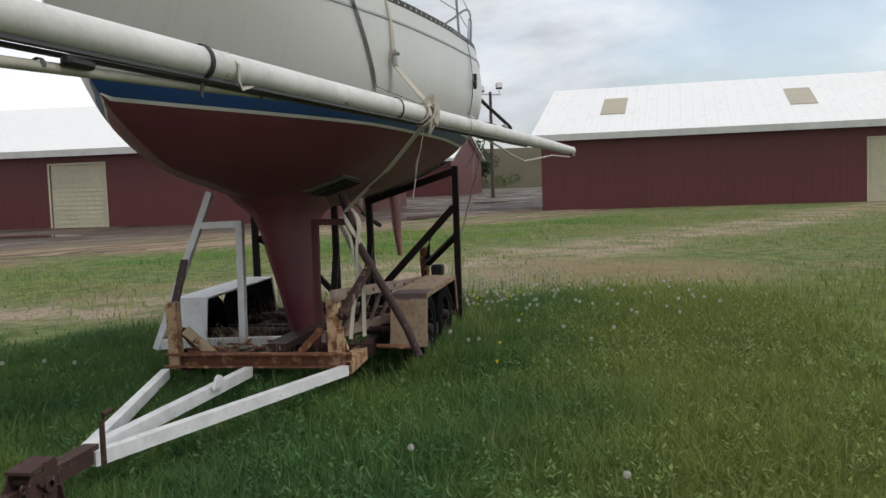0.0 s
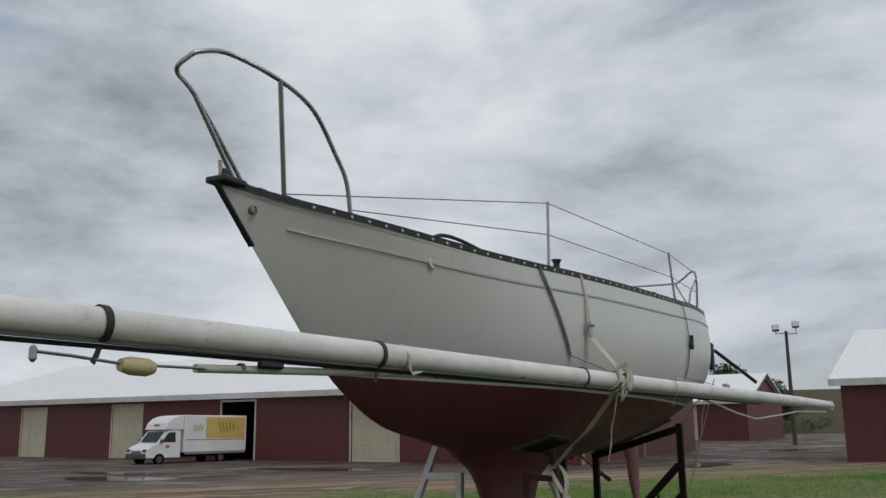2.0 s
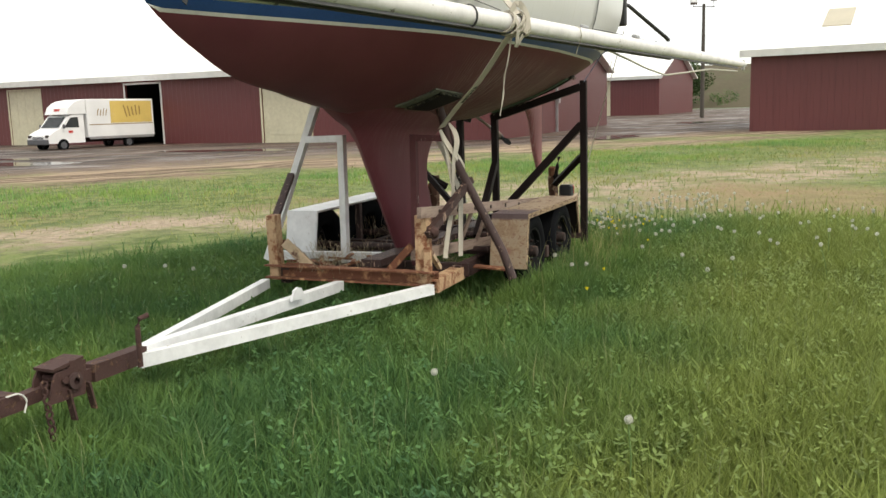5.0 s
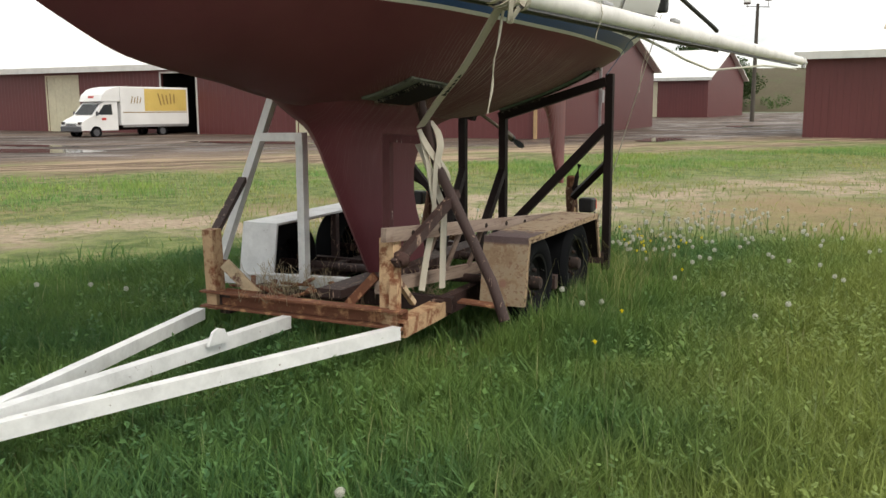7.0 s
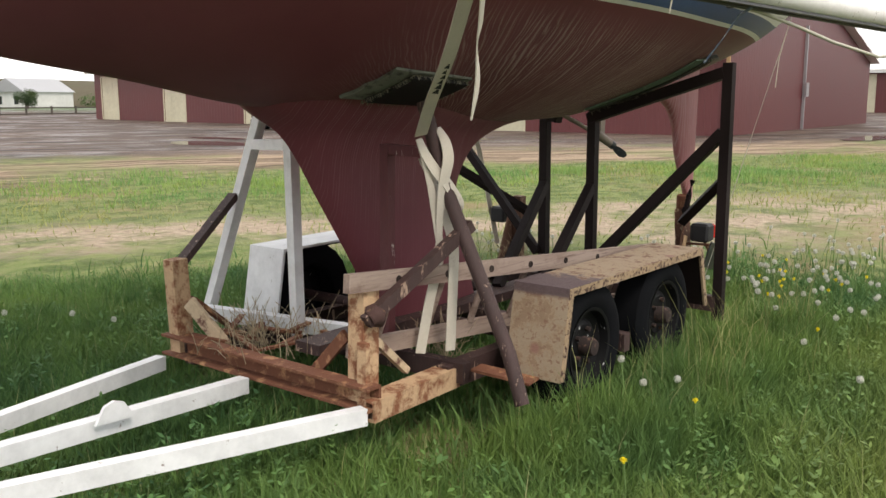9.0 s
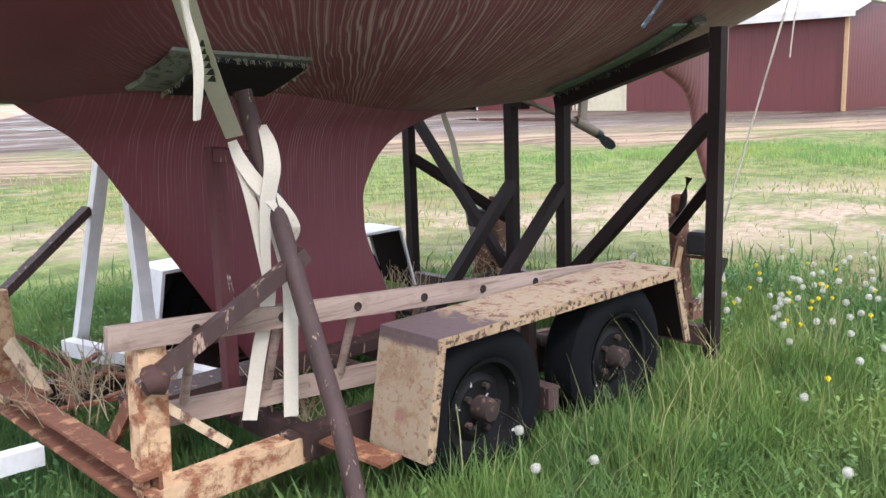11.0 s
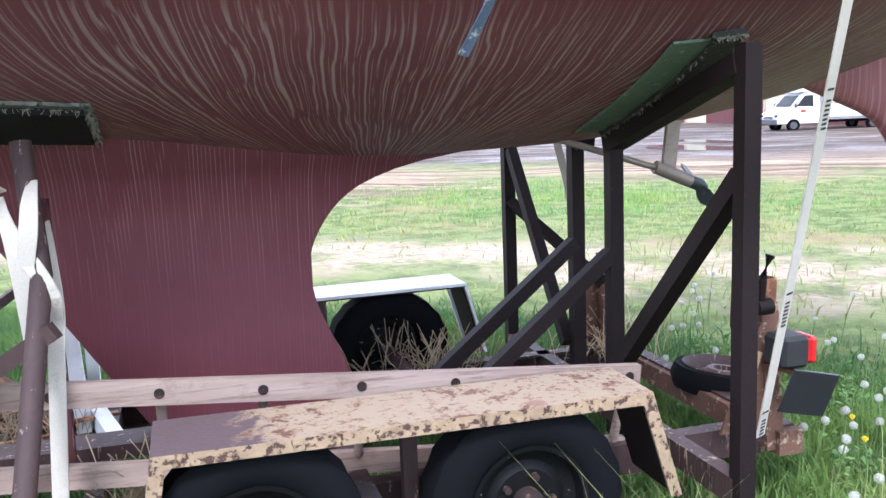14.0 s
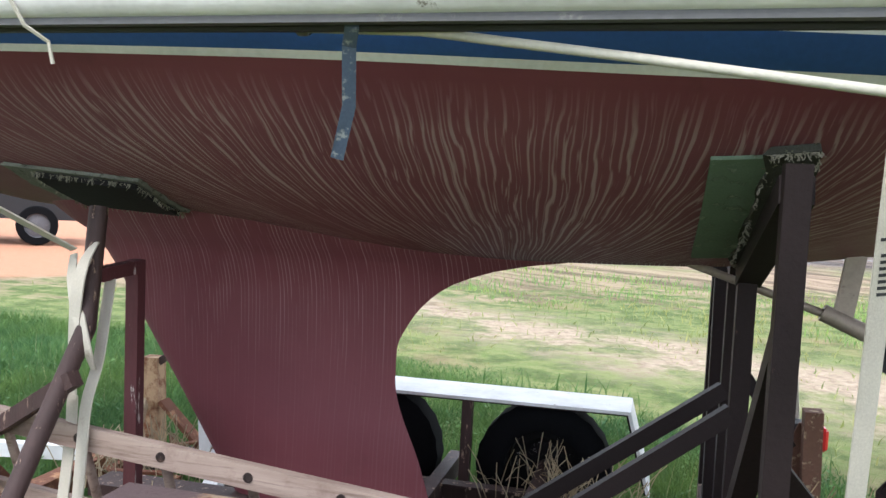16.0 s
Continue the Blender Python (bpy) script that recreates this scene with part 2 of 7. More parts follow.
SKYLIGHT = painted("yellowed_skylight", (0.40, 0.35, 0.25), (0.5, 0.45, 0.35), rough=0.4, scale=1)
FAR_WHITE = painted("far_house_white", (0.6, 0.6, 0.58), (0.5, 0.5, 0.5), rough=0.7, scale=0.5, grain=3)
CAR_BLACK = painted("dusty_black_paint", (0.02, 0.02, 0.024), (0.08, 0.07, 0.06), rough=0.3, wear=0.7, scale=1.5, bumpy=0.05)



def ladder_wood():
    """Sun-bleached timber: grain runs along the rails, with dark checks and grime."""
    m, nt, b = blank("weathered_ladder_wood", 0.85, 0, 0.2)
    v = coords(nt)
    grain = wnoise(nt, coords(nt, scale=(2.2, 60, 60)), 1.0, 6, 0.65)
    wide = wnoise(nt, coords(nt, scale=(1.0, 9, 9)), 1.0, 4, 0.6)
    c = mixc(nt, ramp(nt, wide, [(0.35, (0, 0, 0)), (0.65, (1, 1, 1))]), (0.21, 0.15, 0.125), (0.36, 0.28, 0.235))
    c = mixc(nt, ramp(nt, grain, [(0.52, (0, 0, 0)), (0.68, (0.75, 0.75, 0.75))]), c, (0.12, 0.075, 0.06))
    c = mixc(nt, ramp(nt, wnoise(nt, v, 6, 7, 0.7), [(0.55, (0, 0, 0)), (0.72, (0.7, 0.7, 0.7))]), c, (0.14, 0.085, 0.07))
    nt.links.new(c, b.inputs["Base Color"])
    bump(nt, b, grain, 0.6, 0.004)
    return m


LADDER_WOOD = ladder_wood()


def fender_paint():
    """Cream paint flaking off rust; worn to bare dark primer at the front end."""
    m, nt, b = blank("flaking_fender_paint", 0.7, 0, 0.35)
    v = coords(nt)
    sep = nt.nodes.new("ShaderNodeSeparateXYZ")
    nt.links.new(v, sep.inputs[0])
    n1, n2, n3 = wnoise(nt, v, 2.2, 5), wnoise(nt, v, 14, 8, 0.72), wnoise(nt, v, 70, 4)
    c = mixc(nt, n1, (0.30, 0.225, 0.145), (0.32, 0.255, 0.19))
    flake = ramp(nt, mth(nt, "ADD", mth(nt, "MULTIPLY", n2, 0.75), mth(nt, "MULTIPLY", n1, 0.25)), [(0.548, (0, 0, 0)), (0.565, (1, 1, 1))])
    top0 = ramp(nt, sep.outputs[2], [(0.585, (0.25, 0.25, 0.25)), (0.612, (1, 1, 1))])
    flake = mixc(nt, 1.0, flake, top0, "MULTIPLY")
    halo = ramp(nt, mth(nt, "ADD", mth(nt, "MULTIPLY", n2, 0.75), mth(nt, "MULTIPLY", n1, 0.25)), [(0.49, (0, 0, 0)), (0.55, (0.6, 0.6, 0.6))])
    c = mixc(nt, halo, c, (0.285, 0.195, 0.12))
    c = mixc(nt, flake, c, mixc(nt, n3, (0.085, 0.045, 0.038), (0.19, 0.09, 0.055)))
    vor = nt.nodes.new("ShaderNodeTexVoronoi")
    vor.inputs["Scale"].default_value = 4.2
    nt.links.new(v, vor.inputs["Vector"])
    spot = ramp(nt, mth(nt, "ADD", vor.outputs["Distance"], mth(nt, "MULTIPLY", n2, 0.16)), [(0.20, (1, 1, 1)), (0.24, (0, 0, 0))])
    c = mixc(nt, spot, c, mixc(nt, n3, (0.20, 0.11, 0.09), (0.28, 0.15, 0.11)))
    pits = ramp(nt, wnoise(nt, v, 38, 4, 0.7), [(0.56, (0, 0, 0)), (0.62, (0.85, 0.85, 0.85))])
    c = mixc(nt, pits, c, (0.20, 0.11, 0.075))
    front = mth(nt, "ADD", sep.outputs[0], mth(nt, "MULTIPLY", mth(nt, "SUBTRACT", n2, 0.5), 0.7))
    top = ramp(nt, sep.outputs[2], [(0.595, (0, 0, 0)), (0.612, (1, 1, 1))])
    bare = mixc(nt, 1.0, ramp(nt, mth(nt, "DIVIDE", front, 2.0), [(0.535, (1, 1, 1)), (0.575, (0, 0, 0))]), top, "MULTIPLY")
    c = mixc(nt, bare, c, mixc(nt, n3, (0.075, 0.05, 0.055), (0.12, 0.085, 0.085)))
    nt.links.new(c, b.inputs["Base Color"])
    bump(nt, b, mth(nt, "SUBTRACT", n3, flake), 0.5, 0.004)
    return m


FENDER_PAINT = fender_paint()
GLASS, _nt, _b = blank("dark_window_glass", 0.06, 0.0, 0.6)
_b.inputs["Base Color"].default_value = (0.03, 0.035, 0.04, 1)


def topsides():
    m, nt, b = blank("aged_white_gelcoat", 0.35, 0, 0.45)
    v = coords(nt)
    big = wnoise(nt, v, 0.9, 4)
    fine = wnoise(nt, v, 45, 4)
    st = wnoise(nt, coords(nt, scale=(9, 1, 0.8)), 3, 5)
    c = mixc(nt, big, (0.53, 0.535, 0.51), (0.63, 0.635, 0.62))
    c = mixc(nt, ramp(nt, st, [(0.55, (0, 0, 0)), (0.8, (0.3, 0.3, 0.3))]), c, (0.40, 0.40, 0.34))
    nt.links.new(c, b.inputs["Base Color"])
    bump(nt, b, fine, 0.05, 0.003)
    return m


def antifouling(kind="hull", name="red_antifouling"):
    """Dull red bottom paint; thin pale runs of chalk follow the section lines (u along the boat, v down the girth)."""
    m, nt, b = blank(name, 0.62, 0, 0.35)
    v = coords(nt)
    big = wnoise(nt, v, 1.6, 5)
    fine = wnoise(nt, v, 60, 4)
    a1, a2 = ((0.125, 0.031, 0.042), (0.165, 0.047, 0.058)) if kind != "rudder" else ((0.21, 0.065, 0.07), (0.27, 0.10, 0.10))
    if kind == "keel":
        a1, a2 = (0.115, 0.027, 0.036), (0.15, 0.040, 0.050)
    c = mixc(nt, ramp(nt, big, [(0.3, (0, 0, 0)), (0.7, (1, 1, 1))]), a1, a2)
    c = mixc(nt, ramp(nt, wnoise(nt, v, 5, 6, 0.7), [(0.6, (0, 0, 0)), (0.75, (0.5, 0.5, 0.5))]), c, (0.10, 0.03, 0.034))
    uv = coords(nt, "UV", (1, 1, 1))
    sep = nt.nodes.new("ShaderNodeSeparateXYZ")
    nt.links.new(uv, sep.inputs[0])
    U, V = sep.outputs[0], sep.outputs[1]
    sway = mth(nt, "SUBTRACT", wnoise(nt, coords(nt, "UV", (26, 2.2, 1)), 1.0, 2, 0.5), 0.5)
    jit = mth(nt, "SUBTRACT", wnoise(nt, coords(nt, "UV", (70, 7, 1)), 1.0, 2, 0.5), 0.5)
    # the runs draw together towards the after root of the keel
    vc = mth(nt, "MINIMUM", V, 0.78)
    squeeze = mth(nt, "SUBTRACT", 1.0, mth(nt, "MULTIPLY", mth(nt, "MULTIPLY", vc, vc), 0.92 if kind != "rudder" else 0.0))
    US = mth(nt, "DIVIDE", mth(nt, "SUBTRACT", U, 0.605), squeeze)
    comb = nt.nodes.new("ShaderNodeCombineXYZ")
    nt.links.new(US, comb.inputs[0])
    nt.links.new(V, comb.inputs[1])

    def runs(freq, seed, low, gain):
        ph = mth(nt, "ADD", mth(nt, "MULTIPLY", US, freq), mth(nt, "ADD", mth(nt, "MULTIPLY", sway, 5.0), mth(nt, "MULTIPLY", jit, 0.6)))
        dist = mth(nt, "ABSOLUTE", mth(nt, "SUBTRACT", mth(nt, "FRACT", ph), 0.5))
        # each run has its own strength, width and length
        mp = nt.nodes.new("ShaderNodeMapping")
        mp.inputs["Location"].default_value = (seed, seed * 1.7, 0)
        mp.inputs["Scale"].default_value = (freq * 2.3, 1.0, 1)
        nt.links.new(comb.outputs[0], mp.inputs["Vector"])
        cell = wnoise(nt, mp.outputs[0], 1.0, 2, 0.6)
        return mth(nt, "DIVIDE", mth(nt, "SUBTRACT", mth(nt, "MULTIPLY", mth(nt, "SUBTRACT", cell, low), gain), dist), 0.11, True)

    if kind == "keel":
        lines = runs(230.0, 3.0, 0.42, 1.0)
    else:
        lines = mth(nt, "MAXIMUM", runs(215.0, 3.0, 0.32, 0.80), mth(nt, "MULTIPLY", runs(390.0, 8.0, 0.38, 0.85), 0.75))
    area = ramp(nt, wnoise(nt, coords(nt, "UV", (5, 3, 1)), 1.0, 3), [(0.30, (0.65, 0.65, 0.65)), (0.5, (1, 1, 1))])
    k = mixc(nt, 1.0, lines, area, "MULTIPLY")
    if kind != "rudder":
        # the runs belong to the after two thirds and stop short of the stripe and of the keel's foot
        aft = ramp(nt, U, [(0.37, (0, 0, 0)), (0.47, (1, 1, 1))])
        vv = ramp(nt, V, [(0.03, (0, 0, 0)), (0.15, (1, 1, 1)), (0.78, (0.85, 0.85, 0.85)), (0.88, (0.34, 0.34, 0.34)), (0.99, (0.06, 0.06, 0.06))])
        k = mixc(nt, 1.0, k, aft, "MULTIPLY")
        k = mixc(nt, 1.0, k, vv, "MULTIPLY")
        # a bloom of chalk lies between the runs
        c = mixc(nt, mth(nt, "MULTIPLY", mixc(nt, 1.0, aft, vv, "MULTIPLY"), 0.05), c, (0.36, 0.28, 0.28))
    if kind == "hull":
        # grey scum on the after quarters
        c = mixc(nt, ramp(nt, U, [(0.74, (0, 0, 0)), (0.86, (0.4, 0.4, 0.4))]), c, (0.20, 0.175, 0.15))
        k = mixc(nt, 1.0, k, ramp(nt, V, [(0.10, (0.6, 0.6, 0.6)), (0.55, (1, 1, 1))]), "MULTIPLY")
    c = mixc(nt, mth(nt, "MULTIPLY", k, 0.64 if kind != "rudder" else 0.2), c, (0.50, 0.42, 0.41))
    nt.links.new(c, b.inputs["Base Color"])
    bump(nt, b, fine, 0.12, 0.003)
    return m


def ribbed(name, base, alt, period, axis="Y", rough=0.45, depth=0.5):
    """Ribbed sheet metal; the ribs repeat along one axis."""
    m, nt, b = blank(name, rough, 0.0, 0.4)
    v = coords(nt)
    sep = nt.nodes.new("ShaderNodeSeparateXYZ")
    nt.links.new(v, sep.inputs[0])
    ph = mth(nt, "FRACT", mth(nt, "DIVIDE", sep.outputs["XYZ".index(axis)], period))
    rib = ramp(nt, ph, [(0.0, (0, 0, 0)), (0.06, (1, 1, 1)), (0.16, (1, 1, 1)), (0.22, (0, 0, 0))])
    big = wnoise(nt, v, 0.25, 5)
    stain = wnoise(nt, coords(nt, scale=(3, 3, 0.25)), 1.0, 5)
    c = mixc(nt, big, base, alt)
    c = mixc(nt, ramp(nt, stain, [(0.55, (0, 0, 0)), (0.8, (0.35, 0.35, 0.35))]), c, tuple(x * 0.5 for x in base))
    nt.links.new(c, b.inputs["Base Color"])
    bump(nt, b, rib, depth, 0.03)
    return m


TOPSIDES = topsides()
ANTIFOUL = antifouling()
ANTIFOUL_KEEL = antifouling("keel", "red_antifouling_keel")
ANTIFOUL_RUDDER = antifouling("rudder", "faded_red_rudder_paint")
SHED_WALL_Y = ribbed("red_ribbed_steel_long", (0.105, 0.028, 0.03), (0.13, 0.036, 0.036), 0.3, "Y")
SHED_WALL_X = ribbed("red_ribbed_steel_gable", (0.105, 0.028, 0.03), (0.13, 0.036, 0.036), 0.3, "X")
SHED_ROOF = ribbed("white_ribbed_roof", (0.88, 0.88, 0.88), (0.80, 0.80, 0.79), 0.6, "Y", 0.4, 0.35)


def ground_material():
    m, nt, b = blank("field_and_yard", 0.9, 0, 0.2)
    v = coords(nt)
    sep = nt.nodes.new("ShaderNodeSeparateXYZ")
    nt.links.new(v, sep.inputs[0])
    X, Y = sep.outputs[0], sep.outputs[1]
    wob = mth(nt, "MULTIPLY", mth(nt, "SUBTRACT", wnoise(nt, v, 0.22, 5), 0.5), 9.0)
    # distance into the field from the yard, along the normal of the yard's edge
    d = mth(nt, "ADD", mth(nt, "ADD", mth(nt, "MULTIPLY", X, 0.515), mth(nt, "MULTIPLY", Y, 0.857)), mth(nt, "MULTIPLY", wob, 0.42))
    fine = wnoise(nt, v, 9, 7, 0.72)
    mid = wnoise(nt, v, 0.8, 6, 0.62)
    tuft = wnoise(nt, v, 2.6, 5, 0.65)
    grass = mixc(nt, mid, (0.09, 0.145, 0.04), (0.19, 0.23, 0.075))
    grass = mixc(nt, ramp(nt, fine, [(0.38, (0, 0, 0)), (0.72, (0.7, 0.7, 0.7))]), grass, (0.26, 0.25, 0.12))
    grass = mixc(nt, ramp(nt, tuft, [(0.42, (0.75, 0.75, 0.75)), (0.56, (0, 0, 0))]), grass, (0.05, 0.085, 0.022))
    soil = mixc(nt, ramp(nt, fine, [(0.3, (0, 0, 0)), (0.7, (1, 1, 1))]), (0.21, 0.155, 0.11), (0.47, 0.38, 0.285))
    # wheel tracks run along the yard's edge
    along = mth(nt, "SUBTRACT", mth(nt, "MULTIPLY", Y, 0.515), mth(nt, "MULTIPLY", X, 0.857))
    lane = nt.nodes.new("ShaderNodeCombineXYZ")
    nt.links.new(mth(nt, "MULTIPLY", d, 1.5), lane.inputs[0])
    nt.links.new(mth(nt, "MULTIPLY", along, 0.10), lane.inputs[1])
    track = wnoise(nt, lane.outputs[0], 1.0, 7, 0.66)
    dirt = mixc(nt, ramp(nt, track, [(0.42, (0, 0, 0)), (0.55, (1, 1, 1))]), (0.115, 0.078, 0.055), (0.32, 0.24, 0.165))
    mud = mixc(nt, ramp(nt, wnoise(nt, lane.outputs[0], 0.6, 8, 0.68), [(0.40, (0, 0, 0)), (0.60, (1, 1, 1))]), (0.036, 0.026, 0.023), (0.15, 0.108, 0.085))
    # a worn strip through the grass
    sx = mth(nt, "DIVIDE", mth(nt, "SUBTRACT", X, 3.0), 3.0, True)
    strip = mth(nt, "MULTIPLY", mth(nt, "ABSOLUTE", mth(nt, "SUBTRACT", d, mth(nt, "SUBTRACT", 6.6, sx))), mth(nt, "SUBTRACT", 1.0, mth(nt, "MULTIPLY", sx, 0.45)))
    s1 = ramp(nt, mth(nt, "ADD", mth(nt, "MULTIPLY", strip, 0.30), mth(nt, "MULTIPLY", mth(nt, "ADD", fine, tuft), 0.5)), [(0.66, (1, 1, 1)), (0.92, (0, 0, 0))])
    brk = ramp(nt, wnoise(nt, coords(nt, scale=(1, 1, 1)), 0.8, 7, 0.68), [(0.44, (0.2, 0.2, 0.2)), (0.55, (1, 1, 1))])
    s1 = mixc(nt, 1.0, s1, brk, "MULTIPLY")
    c = mixc(nt, s1, grass, soil)
    patch = ramp(nt, wnoise(nt, v, 0.30, 7, 0.68), [(0.53, (0, 0, 0)), (0.64, (0.85, 0.85, 0.85))])
    c = mixc(nt, patch, c, mixc(nt, 0.65, grass, (0.30, 0.20, 0.13)))
    px = mth(nt, "MULTIPLY", mth(nt, "SUBTRACT", X, 8.6), 0.36)
    py = mth(nt, "MULTIPLY", mth(nt, "ADD", Y, 2.6), 0.34)
    pr = mth(nt, "ADD", mth(nt, "ADD", mth(nt, "MULTIPLY", px, px), mth(nt, "MULTIPLY", py, py)), mth(nt, "MULTIPLY", mth(nt, "SUBTRACT", tuft, 0.5), 1.6))
    c = mixc(nt, ramp(nt, pr, [(0.3, (0.65, 0.65, 0.65)), (1.0, (0, 0, 0))]), c, mixc(nt, fine, (0.20, 0.135, 0.075), (0.34, 0.25, 0.15)))
    bare = mth(nt, "ADD", mth(nt, "MULTIPLY", mth(nt, "SUBTRACT", Y, mth(nt, "MULTIPLY", X, 0.55)), 0.06), mth(nt, "MULTIPLY", mth(nt, "SUBTRACT", mth(nt, "ADD", mid, tuft), 1.0), 0.9))
    c = mixc(nt, ramp(nt, bare, [(0.55, (0, 0, 0)), (0.70, (0.85, 0.85, 0.85))]), c, dirt)
    edge = ramp(nt, mth(nt, "ADD", mth(nt, "DIVIDE", d, 60.0), mth(nt, "MULTIPLY", mth(nt, "SUBTRACT", tuft, 0.5), 0.05)), [(0.250, (0, 0, 0)), (0.275, (1, 1, 1))])
    dirt = mixc(nt, ramp(nt, wnoise(nt, v, 0.16, 5), [(0.50, (0, 0, 0)), (0.60, (0.8, 0.8, 0.8))]), dirt, grass)
    c = mixc(nt, edge, c, dirt)
    yard = ramp(nt, mth(nt, "ADD", mth(nt, "DIVIDE", d, 60.0), mth(nt, "MULTIPLY", mth(nt, "SUBTRACT", mid, 0.5), 0.12)), [(0.34, (0, 0, 0)), (0.40, (1, 1, 1))])
    c = mixc(nt, yard, c, mud)
    # red earth drive ahead of the bow
    rd = ramp(nt, mth(nt, "ADD", mth(nt, "ADD", mth(nt, "MULTIPLY", X, -0.045), mth(nt, "MULTIPLY", Y, 0.022)), mth(nt, "MULTIPLY", wob, 0.006)), [(0.44, (0, 0, 0)), (0.47, (1, 1, 1))])
    c = mixc(nt, rd, c, mixc(nt, fine, (0.40, 0.17, 0.10), (0.50, 0.27, 0.17)))
    far = ramp(nt, mth(nt, "DIVIDE", mth(nt, "ADD", mth(nt, "ABSOLUTE", X), mth(nt, "ABSOLUTE", Y)), 400.0), [(0.32, (0, 0, 0)), (0.42, (1, 1, 1))])
    c = mixc(nt, far, c, (0.08, 0.12, 0.05))
    nt.links.new(c, b.inputs["Base Color"])
    nt.links.new(mixc(nt, yard, (0.95, 0.95, 0.95), ramp(nt, wnoise(nt, v, 0.35, 4), [(0.45, (0.75, 0.75, 0.75)), (0.62, (0.35, 0.35, 0.35))])), b.inputs["Roughness"])
    bump(nt, b, fine, 0.8, 0.06)
    return m


GROUND = ground_material()


def leafy(name, a, bcol, island=True, warm=None):
    m, nt, b = blank(name, 0.6, 0, 0.25)
    if island:
        g = nt.nodes.new("ShaderNodeNewGeometry")
        c = mixc(nt, g.outputs["Random Per Island"], a, bcol)
        v = coords(nt)
        big = wnoise(nt, v, 0.45, 4, 0.6)
        c = mixc(nt, ramp(nt, big, [(0.42, (0, 0, 0)), (0.62, (0.55, 0.55, 0.55))]), c, tuple(min(1, k * m) for k, m in zip(bcol, (1.35, 1.05, 0.75))))
        c = mixc(nt, ramp(nt, wnoise(nt, v, 1.9, 4), [(0.45, (0, 0, 0)), (0.62, (0.5, 0.5, 0.5))]), c, tuple(k * m for k, m in zip(a, (0.75, 0.9, 1.1))))
        if warm:
            # a yellower kind of grass grows farther out from the trailer
            sp = nt.nodes.new("ShaderNodeSeparateXYZ")
            nt.links.new(v, sp.inputs[0])
            out = mth(nt, "ADD", mth(nt, "MULTIPLY", sp.outputs[1], -0.25), mth(nt, "MULTIPLY", wnoise(nt, v, 1.1, 4), 0.5))
            wf = ramp(nt, out, [(0.60, (0, 0, 0)), (0.90, (0.8, 0.8, 0.8))])
            c = mixc(nt, wf, c, mixc(nt, g.outputs["Random Per Island"], tuple(k * 0.6 for k in warm), warm))
    else:
        c = mixc(nt, wnoise(nt, coords(nt), 9, 4), a, bcol)
    nt.links.new(c, b.inputs["Base Color"])
    tr = nt.nodes.new("ShaderNodeBsdfTranslucent")
    nt.links.new(c, tr.inputs["Color"])
    mx = nt.nodes.new("ShaderNodeMixShader")
    mx.inputs[0].default_value = 0.3
    out = nt.nodes["Material Output"]
    nt.links.new(b.outputs[0], mx.inputs[1])
    nt.links.new(tr.outputs[0], mx.inputs[2])
    nt.links.new(mx.outputs[0], out.inputs["Surface"])
    return m


GRASS = leafy("grass_blades", (0.045, 0.115, 0.040), (0.14, 0.255, 0.072), True, (0.30, 0.35, 0.09))
GRASS_VERGE = leafy("verge_grass_blades", (0.11, 0.23, 0.065), (0.26, 0.41, 0.13))
GRASS_DULL = leafy("short_grass_blades", (0.14, 0.215, 0.06), (0.34, 0.36, 0.155))
STRAW = leafy("dry_straw", (0.34, 0.27, 0.17), (0.5, 0.42, 0.29))
SEED_STALK = leafy("seeding_stalk", (0.20, 0.26, 0.11), (0.36, 0.38, 0.2))
WEED = leafy("broad_weed_leaf", (0.05, 0.13, 0.05), (0.13, 0.26, 0.08), True, (0.28, 0.35, 0.10))
LEAF_DARK = leafy("tree_leaf", (0.025, 0.05, 0.018), (0.06, 0.10, 0.035))
LEAF_MID = leafy("bush_leaf", (0.04, 0.09, 0.025), (0.09, 0.16, 0.05))
BARK = painted("bark", (0.07, 0.05, 0.035), (0.12, 0.09, 0.07), rough=0.95, scale=3)
SEED = leafy("dandelion_seed_head", (0.66, 0.66, 0.60), (0.52, 0.52, 0.46), False)
PETAL = painted("dandelion_petal", (0.88, 0.74, 0.03), (0.75, 0.58, 0.02), rough=0.8, scale=80)
STEM = painted("dandelion_stem", (0.12, 0.2, 0.06), (0.2, 0.2, 0.08), rough=0.7)


# ---- building helpers ----
def part(name, bm, material, parent=None, label="", smooth=None, bevel=0.0):
    """Links a bmesh as one mesh object under a thing or a part."""
    if bevel:
        sharp = [e for e in bm.edges if len(e.link_faces) == 2 and e.calc_face_angle(0) > 0.6]
        bmesh.ops.bevel(bm, geom=sharp, offset=bevel, segments=1, affect="EDGES", clamp_overlap=True)
    bmesh.ops.recalc_face_normals(bm, faces=bm.faces)
    me = bpy.data.meshes.new(name)
    bm.to_mesh(me)
    bm.free()
    mats = material if isinstance(material, (list, tuple)) else [material]
    for k in mats:
        me.materials.append(k)
    if smooth is not None:
        for f in me.polygons:
            f.use_smooth = True
        me.set_sharp_from_angle(angle=radians(smooth))
    ob = new(name, me)
    if parent:
        ob.parent = parent
        ob.matrix_parent_inverse = parent.matrix_world.inverted()
    if label:
        tagged(ob, label)
    return ob


def thing(name, label, category, at=(0, 0, 0), group="", kind=""):
    ob = new(name)
    ob.empty_display_size = 0.1
    ob.matrix_world = Matrix.Translation(at)
    bpy.context.view_layer.update()
    return tagged(ob, label, category, group, kind)


